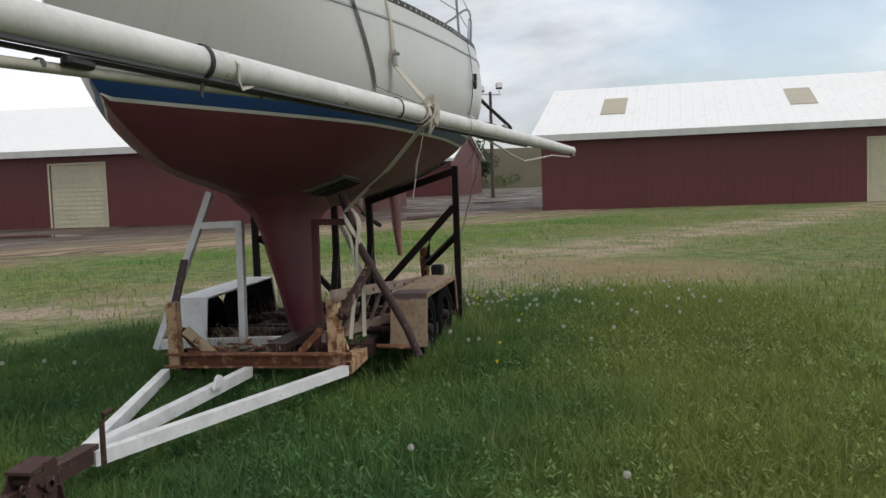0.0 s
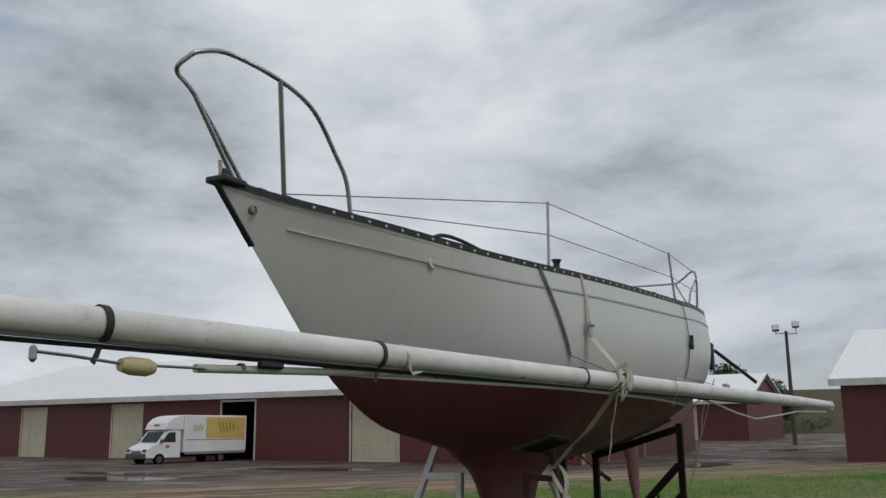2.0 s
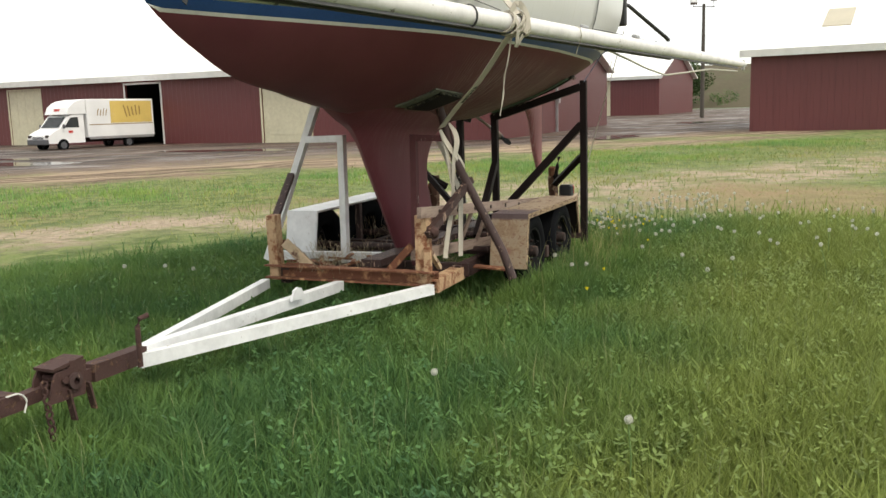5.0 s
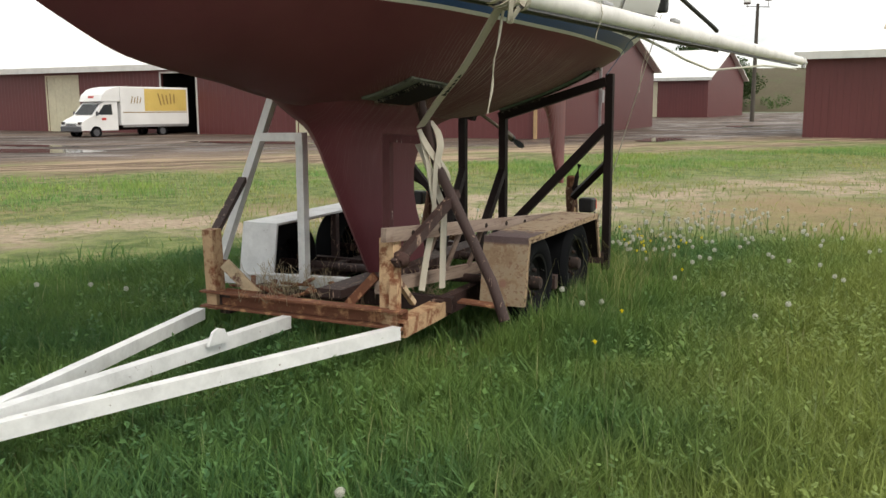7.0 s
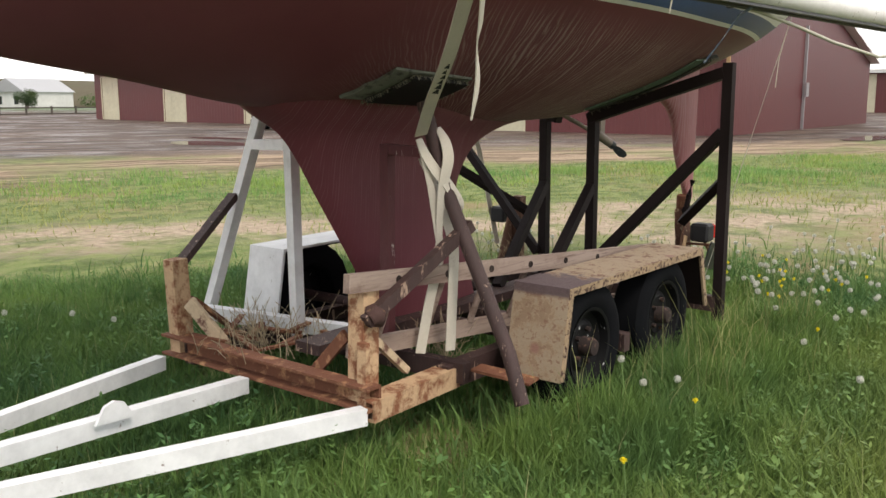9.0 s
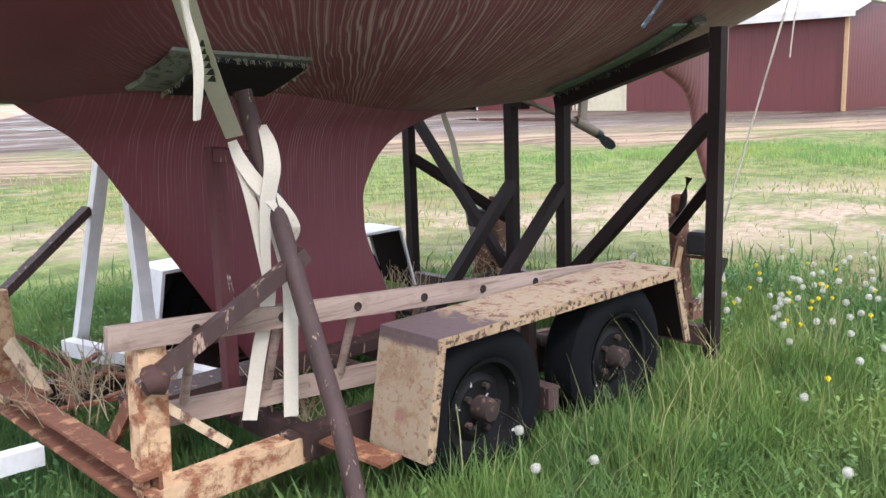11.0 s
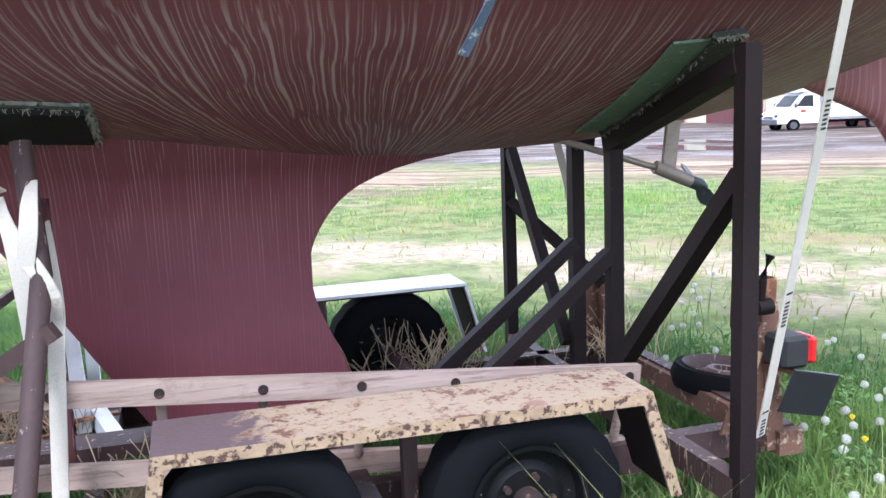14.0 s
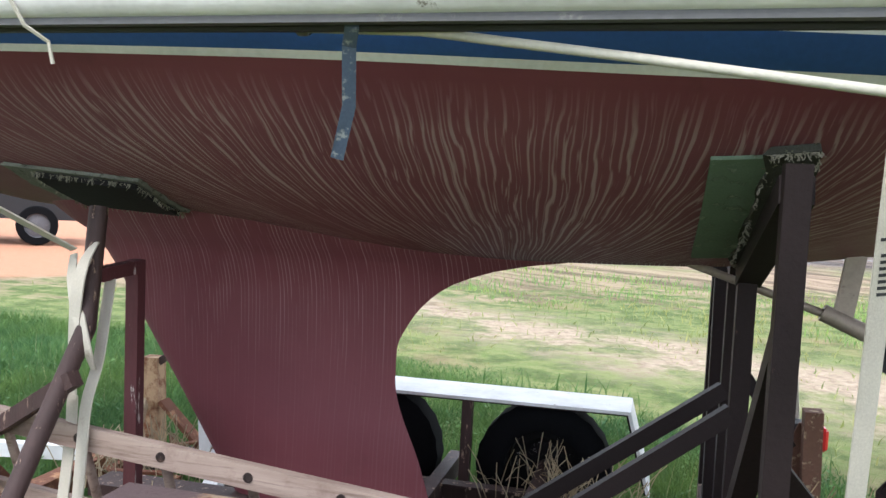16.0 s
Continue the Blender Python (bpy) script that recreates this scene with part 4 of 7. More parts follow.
f0 = sheer(-2.11, -1, 0.03, 0.03)
f1 = sheer(-2.11, 1, 0.03, 0.03)
hoop = [f0, f0 + Vector((-0.05, 0.0, 0.20)), Vector((-2.25, YC - 0.30, 3.16)), Vector((-2.44, YC - 0.28, 3.37)), Vector((-2.69, YC - 0.24, 3.47)), Vector((-2.91, YC - 0.08, 3.573)), Vector((-3.06, YC - 0.02, 3.545)),
        Vector((-3.117, YC + 0.02, 3.50)), Vector((-3.13, YC + 0.08, 3.432)), Vector((-2.873, YC + 0.20, 3.41)), f1 + Vector((-0.36, -0.01, 0.36)), f1]
pulpit_leg("pulpit_hoop", arc(hoop, 70))
for side in (-1, 1):
    foot = sheer(-2.50, side, 0.03, 0.02)
    pulpit_leg("pulpit_leg", [foot, Vector((-2.69, YC - 0.24, 3.47)) if side < 0 else Vector((-2.873, YC + 0.20, 3.41))], 0.0145)


def stanchion(x, side, h, lean=0.0):
    p = sheer(x, side, 0.02, 0.05)
    bm = bmesh.new()
    pipe(bm, [p, p + Vector((lean, 0, h))], 0.011, 8)
    lathe(bm, [(0.03, 0), (0.03, 0.02), (0.014, 0.03), (0.012, 0.08)], p - Vector((0, 0, 0.01)), (0, 0, 1), 10)
    part("stanchion", bm, ALU, boat, smooth=50)
    return p, p + Vector((lean, 0, h))


for side in (-1, 1):
    a0, a1 = stanchion(-0.44, side, 0.51, 0.02)
    b0, b1 = stanchion(2.05, side, 0.46, -0.16)
    st0 = sheer(3.35, side, 0.02, 0.06)
    bm = bmesh.new()
    g = [st0, st0 + Vector((0.0, 0, 0.44)), Vector((3.9, YC + side * 0.8, 3.28)), Vector((4.5, YC + side * 0.55, 3.34)), Vector((4.6, YC, 3.36))]
    pipe(bm, arc(g, 24), 0.0125, 8)
    q0 = sheer(4.3, side, 0.02, 0.08)
    pipe(bm, [q0, Vector((4.4, YC + side * 0.6, 3.33))], 0.0125, 8)
    pipe(bm, [st0 + Vector((0, 0, 0.36)), sheer(2.75, side, 0.18, 0.05), sheer(2.6, side, 0.02, 0.05)], 0.011, 8)
    part("pushpit", bm, STAINLESS, boat, "stainless stern rail", smooth=50)
    for hgt, nm in ((0.98, "lifeline"), (0.52, "lifeline")):
        bm = bmesh.new()
        start = (sheer(-2.50, side, 0.06, 0.02) if hgt > 0.9 else (f0 if side < 0 else f1) + Vector((0, 0, 0.04)))
        pipe(bm, [start, a0.lerp(a1, hgt), b0.lerp(b1, hgt), st0 + Vector((0, 0, 0.44 * hgt + 0.0))], 0.004, 5)
        part(nm, bm, STAINLESS, boat, "thin wire lifeline")
    for x, r, h in ((-0.31, 0.04, 0.09), (0.95, 0.03, 0.03), (1.35, 0.035, 0.035)):
        p = sheer(x, side, 0.03, 0.07)
        bm = bmesh.new()
        lathe(bm, [(r * 0.9, 0), (r * 0.6, h * 0.3), (r * 0.6, h * 0.7), (r, h), (0.001, h)], p, (0, 0, 1), 12)
        part("deck_fitting", bm, RAIL_BLACK, boat, smooth=40)
for x in (-2.72, -2.62, -2.48):
    p = sheer(x, -1, 0.035, 0.02)
    bm = bmesh.new()
    box(bm, p - Vector((0.035, 0.012, 0.02)), p + Vector((0.035, 0.012, 0.02)))
    part("deck_cleat", bm, RAIL_BLACK, boat, bevel=0.008)
p0, p1 = sheer(-1.55, -1, 0.03, 0.04), sheer(-1.06, -1, 0.03, 0.04)
bm = bmesh.new()
pipe(bm, arc([p0, p0.lerp(p1, 0.2) + Vector((0, 0, 0.045)), p0.lerp(p1, 0.5) + Vector((0, 0, 0.045)), p1], 16), 0.013, 8)
part("handrail", bm, RAIL_BLACK, boat, "dark bent grab rail", smooth=50)
p = on_hull(-2.66, 0.62, -1, 0.0)
bm = bmesh.new()
lathe(bm, [(0.026, -0.01), (0.026, 0.012), (0.016, 0.016), (0.012, 0.0), (0.001, 0.0)], p, (0, -1, 0), 14)
part("hull_vent", bm, BRONZE, boat, "small bronze through-hull fitting", smooth=40)
bm = bmesh.new()
lathe(bm, [(0.034, -0.004), (0.034, 0.004), (0.026, 0.006), (0.022, 0.003), (0.0005, 0.003)], on_hull(-1.54, 0.885, -1, 0.0), (0, -1, 0.1), 16)
part("hull_patch", bm, DECK, boat, "small round patch in the gelcoat", smooth=40)

bm = bmesh.new()
box(bm, (4.70, -0.80, 2.30), (4.80, -0.70, 2.62))
part("outboard_bracket", bm, RAIL_BLACK, boat, "dark outboard bracket on the transom", bevel=0.015)
bm = bmesh.new()
pipe(bm, [(4.72, -0.76, 2.52), (4.84, -0.80, 2.53), (5.42, -1.12, 2.20), (5.50, -1.14, 2.17)], 0.022, 8)
part("tiller", bm, RAIL_BLACK, boat, "dark pole sticking out aft", smooth=50)
# propeller shaft, strut, propeller
bm = bmesh.new()
pipe(bm, [(2.42, 0.12, 1.36), (2.87, 0.11, 1.22), (3.0, 0.10, 1.16)], 0.014, 10)
part("propeller_shaft", bm, BRONZE, boat, smooth=50)
bm = bmesh.new()
beam(bm, (2.93, 0.12, 1.42), (2.90, 0.11, 1.21), 0.06, 0.02, up=(0, 1, 0))
pipe(bm, [(2.84, 0.11, 1.232), (3.0, 0.10, 1.165)], 0.028, 12)
part("shaft_strut", bm, BRONZE, boat, "dull bronze strut", smooth=40)
bm = bmesh.new()
lathe(bm, [(0.001, 0.0), (0.026, 0.01), (0.028, 0.06), (0.012, 0.09), (0.001, 0.1)], (2.99, 0.10, 1.168), (0.93, -0.03, -0.36), 12)
for k in range(2):
    a = radians(35 + 180 * k)
    pts = [Vector((3.03, 0.10 + math.cos(a) * r, 1.15 + math.sin(a) * r)) for r in (0.02, 0.06, 0.10, 0.13)]
    ribbon(bm, pts, 0.05, 0.006, [(0.8, math.sin(a) * 0.5, -math.cos(a) * 0.5)] * 4, [0.03, 0.06, 0.065, 0.03])
part("propeller", bm, PROP, boat, "dark two-bladed propeller", smooth=40)


# ---- mast lashed alongside ----
def mast_at(x, dz=0.0, dy=0.0):
    return Vector((x, -1.083 - 0.118 * (x + 0.16) + dy, 1.945 - 0.006 * (x + 2.7) + dz))


mast = thing("mast", "weathered white aluminium mast lashed along the side of the yacht", "mast", mast_at(0))
bm = bmesh.new()
pipe(bm, [mast_at(-5.3 + 11.96 * k / 40, 0.011) for k in range(41)], 0.046, 20, True, [0.046 if k < 34 else 0.046 - 0.002 * (k - 34) for k in range(41)], 1.2)
part("mast_tube", bm, MAST_ALU, mast, smooth=60)
bm = bmesh.new()
ribbon(bm, [mast_at(-5.3 + 11.6 * k / 20, -0.048, 0.0) for k in range(21)], 0.030, 0.016, (0, 1, 0))
part("sail_track", bm, TRACK_GREY, mast, "dark sail track groove")
bm = bmesh.new()
pipe(bm, [mast_at(-5.3, -0.066, 0.03), mast_at(0, -0.055, 0.035), mast_at(3.5, -0.06, 0.03)], 0.009, 8)
part("wire_halyard", bm, RAIL_BLACK, mast, "dark wire stay tied under the mast")
for x, w in ((-4.2, 0.035), (-2.745, 0.035), (-0.62, 0.025)):
    bm = bmesh.new()
    lathe(bm, [(0.048, -w / 2), (0.051, -w / 2 + 0.003), (0.051, w / 2 - 0.003), (0.048, w / 2)], (0, 0, 0), (1, 0, 0), 20)
    for v in bm.verts:
        v.co.z *= 1.28
        v.co = v.co + mast_at(x, 0.009)
    if x < -1:
        ribbon(bm, [mast_at(x, -0.07), mast_at(x - 0.01, -0.10), mast_at(x - 0.03, -0.125, -0.01)], 0.02, 0.004, (1, 0, 0))
    part("tape_band", bm, BLACK, mast, "black tape band", smooth=40)
bm = bmesh.new()
m0 = mast_at(-3.42, -0.078)
box(bm, m0 - Vector((0.07, 0.02, 0.02)), m0 + Vector((0.07, 0.02, 0.012)))
part("mast_bracket", bm, RAIL_BLACK, mast, bevel=0.01)
bm = bmesh.new()
m0 = mast_at(1.15, 0.075)
box(bm, m0 - Vector((0.09, 0.012, 0.012)), m0 + Vector((0.09, 0.012, 0.012)))
part("mast_tang", bm, ALU, mast, bevel=0.006)
bm = bmesh.new()
m0 = mast_at(2.35, 0.075)
box(bm, m0 - Vector((0.09, 0.02, 0.012)), m0 + Vector((0.09, 0.02, 0.02)))
part("mast_tang", bm, ALU, mast, bevel=0.008)
bm = bmesh.new()
box(bm, mast_at(6.58, -0.02) - Vector((0.03, 0.03, 0.05)), mast_at(6.70, 0.02) + Vector((0.03, 0.02, 0.04)))
pipe(bm, [mast_at(6.68), mast_at(6.80, 0.0)], 0.02, 8)
part("masthead", bm, ALU, mast, "grey masthead fitting", bevel=0.01)
bm = bmesh.new()
pipe(bm, [mast_at(-4.42, -0.10), mast_at(-4.30, -0.105), mast_at(-4.1, -0.12), mast_at(-3.75, -0.115)], 0.006, 6)
part("rigging_wire", bm, STAINLESS, mast)
bm = bmesh.new()
box(bm, mast_at(-4.43, -0.12) - Vector((0.014, 0.012, 0.014)), mast_at(-4.43, -0.092) + Vector((0.014, 0.012, 0.012)))
part("shackle", bm, ALU, mast, bevel=0.01)
bm = bmesh.new()
lathe(bm, [(0.0, -0.07), (0.022, -0.068), (0.032, -0.03), (0.032, 0.04), (0.022, 0.068), (0.0, 0.07)], mast_at(-4.05, -0.125), (1, -0.12, -0.03), 12)
part("turning_block", bm, CREAM_PLASTIC, mast, "yellowed wooden block on the wire", smooth=40)

conduit = thing("long_batten", "thin cream pole slung under the mast", "pole", mast_at(-3.7, -0.11))
bm = bmesh.new()
pipe(bm, [mast_at(-3.78, -0.115, 0.02), mast_at(-2.7, -0.075, 0.05), mast_at(-1.9, -0.045, 0.065), mast_at(-0.5, -0.035, 0.068), mast_at(1.3, -0.04, 0.068), mast_at(1.85, -0.062, 0.05), mast_at(2.25, -0.112, 0.03), mast_at(2.65, -0.165, 0.02), mast_at(3.3, -0.215, 0.02), mast_at(4.0, -0.17, 0.0), mast_at(4.9, -0.11, 0.0), mast_at(6.3, -0.09, 0.0)], 0.016, 10, True, [0.017, 0.017, 0.016, 0.014, 0.011, 0.0095, 0.009, 0.009, 0.009, 0.009, 0.009, 0.009])
part("batten_tube", bm, BATTEN_CREAM, conduit, smooth=50)
for x, dz, dy in ((-3.55, -0.10, 0.027), (-2.2, -0.055, 0.058), (-0.9, -0.037, 0.067), (1.6, -0.05, 0.058)):
    bm = bmesh.new()
    lathe(bm, [(0.0175, -0.012), (0.0195, -0.008), (0.0195, 0.008), (0.0175, 0.012)], mast_at(x, dz, dy), (1, -0.118, 0.02), 12)
    part("tape_wrap", bm, GREY_WEB, conduit, "grey tape wrap", smooth=40)


# ---- straps ----
def strap(name, label, pts, w, mat, side=(1, 0, 0), th=0.004, widths=None):
    bm = bmesh.new()
    ribbon(bm, pts, w, th, side, widths)
    p = part(name, bm, mat)
    return tagged(p, label, "strap", "straps on the yacht")


lash = thing("ratchet_strap", "cream webbing strap round the mast, tied to the trailer", "strap", mast_at(-0.16), "straps on the yacht")


def arc_widths(ws, n):
    return [float(np.interp(k / n * (len(ws) - 1), range(len(ws)), ws)) for k in range(n + 1)]


def down_hull(x0, x1, z1, out=0.014, n=9):
    """A line from the sheer down the near side to a height."""
    s1 = s_at_z(x1, z1)
    return [on_hull(x0 + (x1 - x0) * k / n, 1 + (s1 - 1) * k / n, -1, out) for k in range(n + 1)]


def lash_part(nm, pts, w, side=(1, 0, 0), mat=WEBBING, widths=None):
    bm = bmesh.new()
    if len(pts) < 12:
        n = 5 * (len(pts) - 1)
        if isinstance(side, list):
            side = arc(side, n)
        pts = arc(pts, n)
    ribbon(bm, pts, w, 0.005, side, widths)
    return part(nm, bm, mat, lash)


lash_part("upper_web", [sheer(-0.11, -1, 0.02, -0.004), on_hull(-0.11, 0.93, -1, 0.018), on_hull(-0.11, 0.84, -1, 0.022), on_hull(-0.11, s_at_z(-0.11, 2.28), -1, 0.03), mast_at(-0.10, 0.06, -0.05)], 0.05, (1, -0.5, 0), widths=arc_widths((0.018, 0.022, 0.035, 0.055, 0.055), 20))
loop = [mast_at(-0.12 + 0.02 * math.sin(2 * a), 0.071 * math.cos(a), 0.058 * math.sin(a)) for a in [math.pi * 2 * k / 16 for k in range(17)]]
lash_part("mast_loop", loop, 0.05)
loop = [mast_at(-0.02 + 0.05 * math.cos(a), 0.073 * math.cos(a), 0.06 * math.sin(a)) for a in [math.pi * 2 * k / 16 for k in range(17)]]
lash_part("mast_loop", loop, 0.035)
lash_part("hanging_tail", [mast_at(-0.08, -0.07), Vector((-0.04, -1.05, 1.70)), Vector((-0.02, -1.02, 1.62)), Vector((0.01, -1.0, 1.5)), Vector((0.009, -0.976, 1.377))], 0.026, [(1, 0, 0), (1, 0.2, 0), (0.8, 0.6, 0), (1, 0.1, 0), (0.8, 0.5, 0)])
for k, (dx, r, tilt, w) in enumerate(((-0.16, 0.06, 0.05, 0.04), (0.03, 0.064, -0.06, 0.045), (-0.07, 0.07, 0.09, 0.03))):
    loop = [mast_at(dx + tilt * math.cos(a), 0.012 + r * 1.15 * math.cos(a), r * math.sin(a)) for a in [math.pi * 2 * q / 16 for q in range(17)]]
    lash_part("mast_loop", loop, w)
lash_part("knot_bight", [mast_at(-0.15, 0.07, -0.03), mast_at(-0.11, 0.12, -0.05), mast_at(-0.03, 0.10, -0.06), mast_at(0.01, 0.03, -0.07), mast_at(-0.02, -0.05, -0.06)], 0.04, (1, -0.4, 0.2))
lash_part("knot_bight", [mast_at(-0.12, -0.04, -0.06), mast_at(-0.09, -0.10, -0.04), mast_at(-0.05, -0.12, -0.02), mast_at(-0.02, -0.06, -0.05)], 0.035, (1, -0.3, 0.3))
FACE = (1.0, -0.3, 0.1)


def V(*p):
    return Vector(p)


lash_part("diagonal_web", [mast_at(-0.12, -0.07), V(0.114, -0.80, 1.605), V(0.30, -0.565, 1.445), V(0.467, -0.368, 1.30)], 0.055, (1, -0.6, 0.2))
for k in range(6):
    bm = bmesh.new()
    c = V(0.16, -0.742, 1.566).lerp(V(0.28, -0.59, 1.462), k * 0.17) + V(-0.006, -0.006, 0.0)
    beam(bm, c - V(0.006, 0.007, -0.008), c + V(0.006, 0.007, -0.008), 0.026 if k % 2 else 0.032, 0.0015, up=(-0.7, -0.7, 0))
    part("printed_bar", bm, INK, lash, "black printed bars")
lash_part("cross_web", [V(0.462, -0.36, 1.285), V(0.475, -0.385, 1.22), V(0.512, -0.418, 1.144), V(0.556, -0.452, 1.08), V(0.60, -0.475, 1.0), V(0.60, -0.44, 0.93)], 0.05, FACE, widths=arc_widths((0.03, 0.045, 0.05, 0.05, 0.04, 0.02), 25))
lash_part("cross_web", [V(0.56, -0.385, 1.33), V(0.553, -0.432, 1.27), V(0.546, -0.452, 1.195), V(0.528, -0.44, 1.093), V(0.515, -0.43, 0.964), V(0.516, -0.425, 0.834)], 0.05, FACE, widths=arc_widths((0.03, 0.05, 0.055, 0.05, 0.035, 0.03), 25))
lash_part("cross_web", [V(0.468, -0.372, 1.246), V(0.489, -0.395, 1.119), V(0.506, -0.413, 0.964), V(0.52, -0.43, 0.82)], 0.035, FACE)
lash_part("loose_web", [V(0.52, -0.43, 0.84), V(0.51, -0.42, 0.728), V(0.484, -0.40, 0.596), V(0.455, -0.385, 0.436), V(0.44, -0.38, 0.36)], 0.05, FACE)
lash_part("loose_web", [V(0.56, -0.30, 1.20), V(0.575, -0.345, 1.1), V(0.59, -0.40, 0.95), V(0.585, -0.45, 0.82), V(0.575, -0.455, 0.66), V(0.56, -0.455, 0.431), V(0.555, -0.455, 0.36)], 0.05, FACE)
bm = bmesh.new()
b0 = on_hull(-0.11, s_at_z(-0.11, 2.30), -1, 0.035)
box(bm, b0 - Vector((0.025, 0.015, 0.04)), b0 + Vector((0.025, 0.015, 0.04)))
pipe(bm, [b0 + Vector((-0.05, -0.01, 0.05)), b0 + Vector((0.05, -0.01, 0.05))], 0.014, 8)
part("ratchet", bm, ALU, lash, "steel ratchet buckle", bevel=0.008)
strap("grey_strap", "grey webbing strap running from the deck to the mast", [sheer(-0.63, -1, 0.02, -0.004)] + down_hull(-0.63, -0.27, 2.12) + [mast_at(-0.22, 0.075, 0.0)], 0.03, GREY_WEB)
sx = 2.05
stern_strap = thing("stern_strap", "grey strap with a black buckle over the stern quarter", "strap", on_hull(sx, 0.7, -1), "straps on the yacht")
bm = bmesh.new()
ribbon(bm, [sheer(sx, -1, 0.03, -0.004)] + down_hull(sx, sx - 0.03, 2.06, 0.016, 12) + [mast_at(sx - 0.05, 0.075, 0.0)], 0.022, 0.005, (1, 0, 0))
part("webbing", bm, GREY_WEB, stern_strap)
bm = bmesh.new()
q = on_hull(sx, s_at_z(sx, 2.36), -1, 0.035)
lathe(bm, [(0.001, -0.012), (0.04, -0.012), (0.045, 0.0), (0.04, 0.012), (0.001, 0.012)], q, (0, -1, 0), 14)
box(bm, q + Vector((-0.02, -0.015, 0.03)), q + Vector((0.02, 0.012, 0.09)))
part("buckle", bm, BLACK, stern_strap, "black cam buckle", smooth=40)

aft = thing("tie_down_strap", "cream tie-down strap with worn black print, pulled tight to the trailer", "strap", (2.77, -0.7, 0.4), "straps on the yacht")
A0, A1 = Vector((2.735, -1.10, 1.747)), Vector((2.785, -0.69, 0.36))
bm = bmesh.new()
ribbon(bm, [A0 + (A0 - A1) * 0.24, A0 + (A0 - A1) * 0.1, A0, A0.lerp(A1, 0.5), A1], 0.045, 0.004, (1, 0.35, 0))
part("webbing", bm, WEBBING, aft)
dirv = (A1 - A0).normalized()
sidev = Vector((1, 0.35, 0))
sidev = (sidev - dirv * sidev.dot(dirv)).normalized()
nv = dirv.cross(sidev)
nv = nv if nv.y < 0 else -nv
for base in (0.17, 0.62, 0.93):
    for k in range(9):
        if k == 1:
            continue
        bm = bmesh.new()
        c = A0.lerp(A1, base + 0.0095 * k + (0.004 if k > 1 else 0)) + nv * 0.0035
        beam(bm, c - dirv * 0.0034, c + dirv * 0.0034, 0.022 if k else 0.03, 0.0012, up=nv)
        part("printed_bar", bm, INK, aft, "black printed bar")
strap("far_tie_down_strap", "cream tie-down strap on the far side of the yacht", [Vector((2.80, 1.50, 2.0)), Vector((2.82, 1.34, 1.75)), Vector((2.9, 1.12, 1.1)), Vector((2.95, 0.98, 0.4))], 0.04, WEBBING, (1, -0.3, 0))
strap("blue_strap_tail", "faded blue strap end hanging from the mast", [mast_at(1.72, 0.0, 0.05), mast_at(1.72, -0.06, 0.02), Vector((1.70, -1.24, 1.83)), Vector((1.68, -1.17, 1.72)), Vector((1.636, -1.108, 1.615))], 0.028, BLUE_WEB, [(1, 0, 0), (1, 0, 0), (1, 0.1, 0), (0.9, 0.4, 0), (1, 0.1, 0)])
strap("cord_tail", "short cream cord tied round the mast", [mast_at(0.94, 0.07, -0.01), mast_at(0.94, 0.05, -0.048), mast_at(0.945, 0.0, -0.056), mast_at(0.97, -0.06, -0.03), mast_at(1.01, -0.09, 0.0), mast_at(1.015, -0.135, 0.01)], 0.008, WEBBING)
strap("frayed_tie", "frayed white cord tied round the mast", [mast_at(-2.58, 0.07, -0.01), mast_at(-2.57, 0.02, -0.05), mast_at(-2.56, -0.04, -0.045), mast_at(-2.52, -0.07, -0.03), mast_at(-2.47, -0.06, -0.05)], 0.022, WEBBING)
strap("hanging_cord", "thin cord hanging below the stern", [Vector((3.05, -1.02, 1.85)), Vector((3.06, -0.98, 1.7)), Vector((3.05, -0.97, 1.52))], 0.008, WEBBING)


# ---- trailer ----
trailer = thing("boat_trailer", "rusty home-built twin-axle boat trailer with a white drawbar", "trailer", (1.0, 0.17, 0))


def bar(name, a, b, w, h, mat, label="", parent=trailer, up=(0, 0, 1), bevel=0.006):
    bm = bmesh.new()
    beam(bm, a, b, w, h, up)
    return part(name, bm, mat, parent, label, bevel=bevel)


def channel(name, a, b, w, h, t, mat, label="", flip=1, parent=trailer):
    """A C-section: web and two flanges."""
    d, s, u = axes_of(a, b)
    bm = bmesh.new()
    prof = [(0, -h / 2), (w, -h / 2), (w, -h / 2 + t), (t, -h / 2 + t), (t, h / 2 - t), (w, h / 2 - t), (w, h / 2), (0, h / 2)]
    ends = [[bm.verts.new(Vector(p) + s * (flip * x) + u * z) for x, z in prof] for p in (a, b)]
    for i in range(8):
        bm.faces.new((ends[0][i], ends[0][(i + 1) % 8], ends[1][(i + 1) % 8], ends[1][i]))
    for r in ends:
        for q in ((0, 1, 2, 3), (0, 3, 4, 7), (4, 5, 6, 7)):
            bm.faces.new([r[k] for k in q])
    return part(name, bm, mat, parent, label, bevel=0.003)


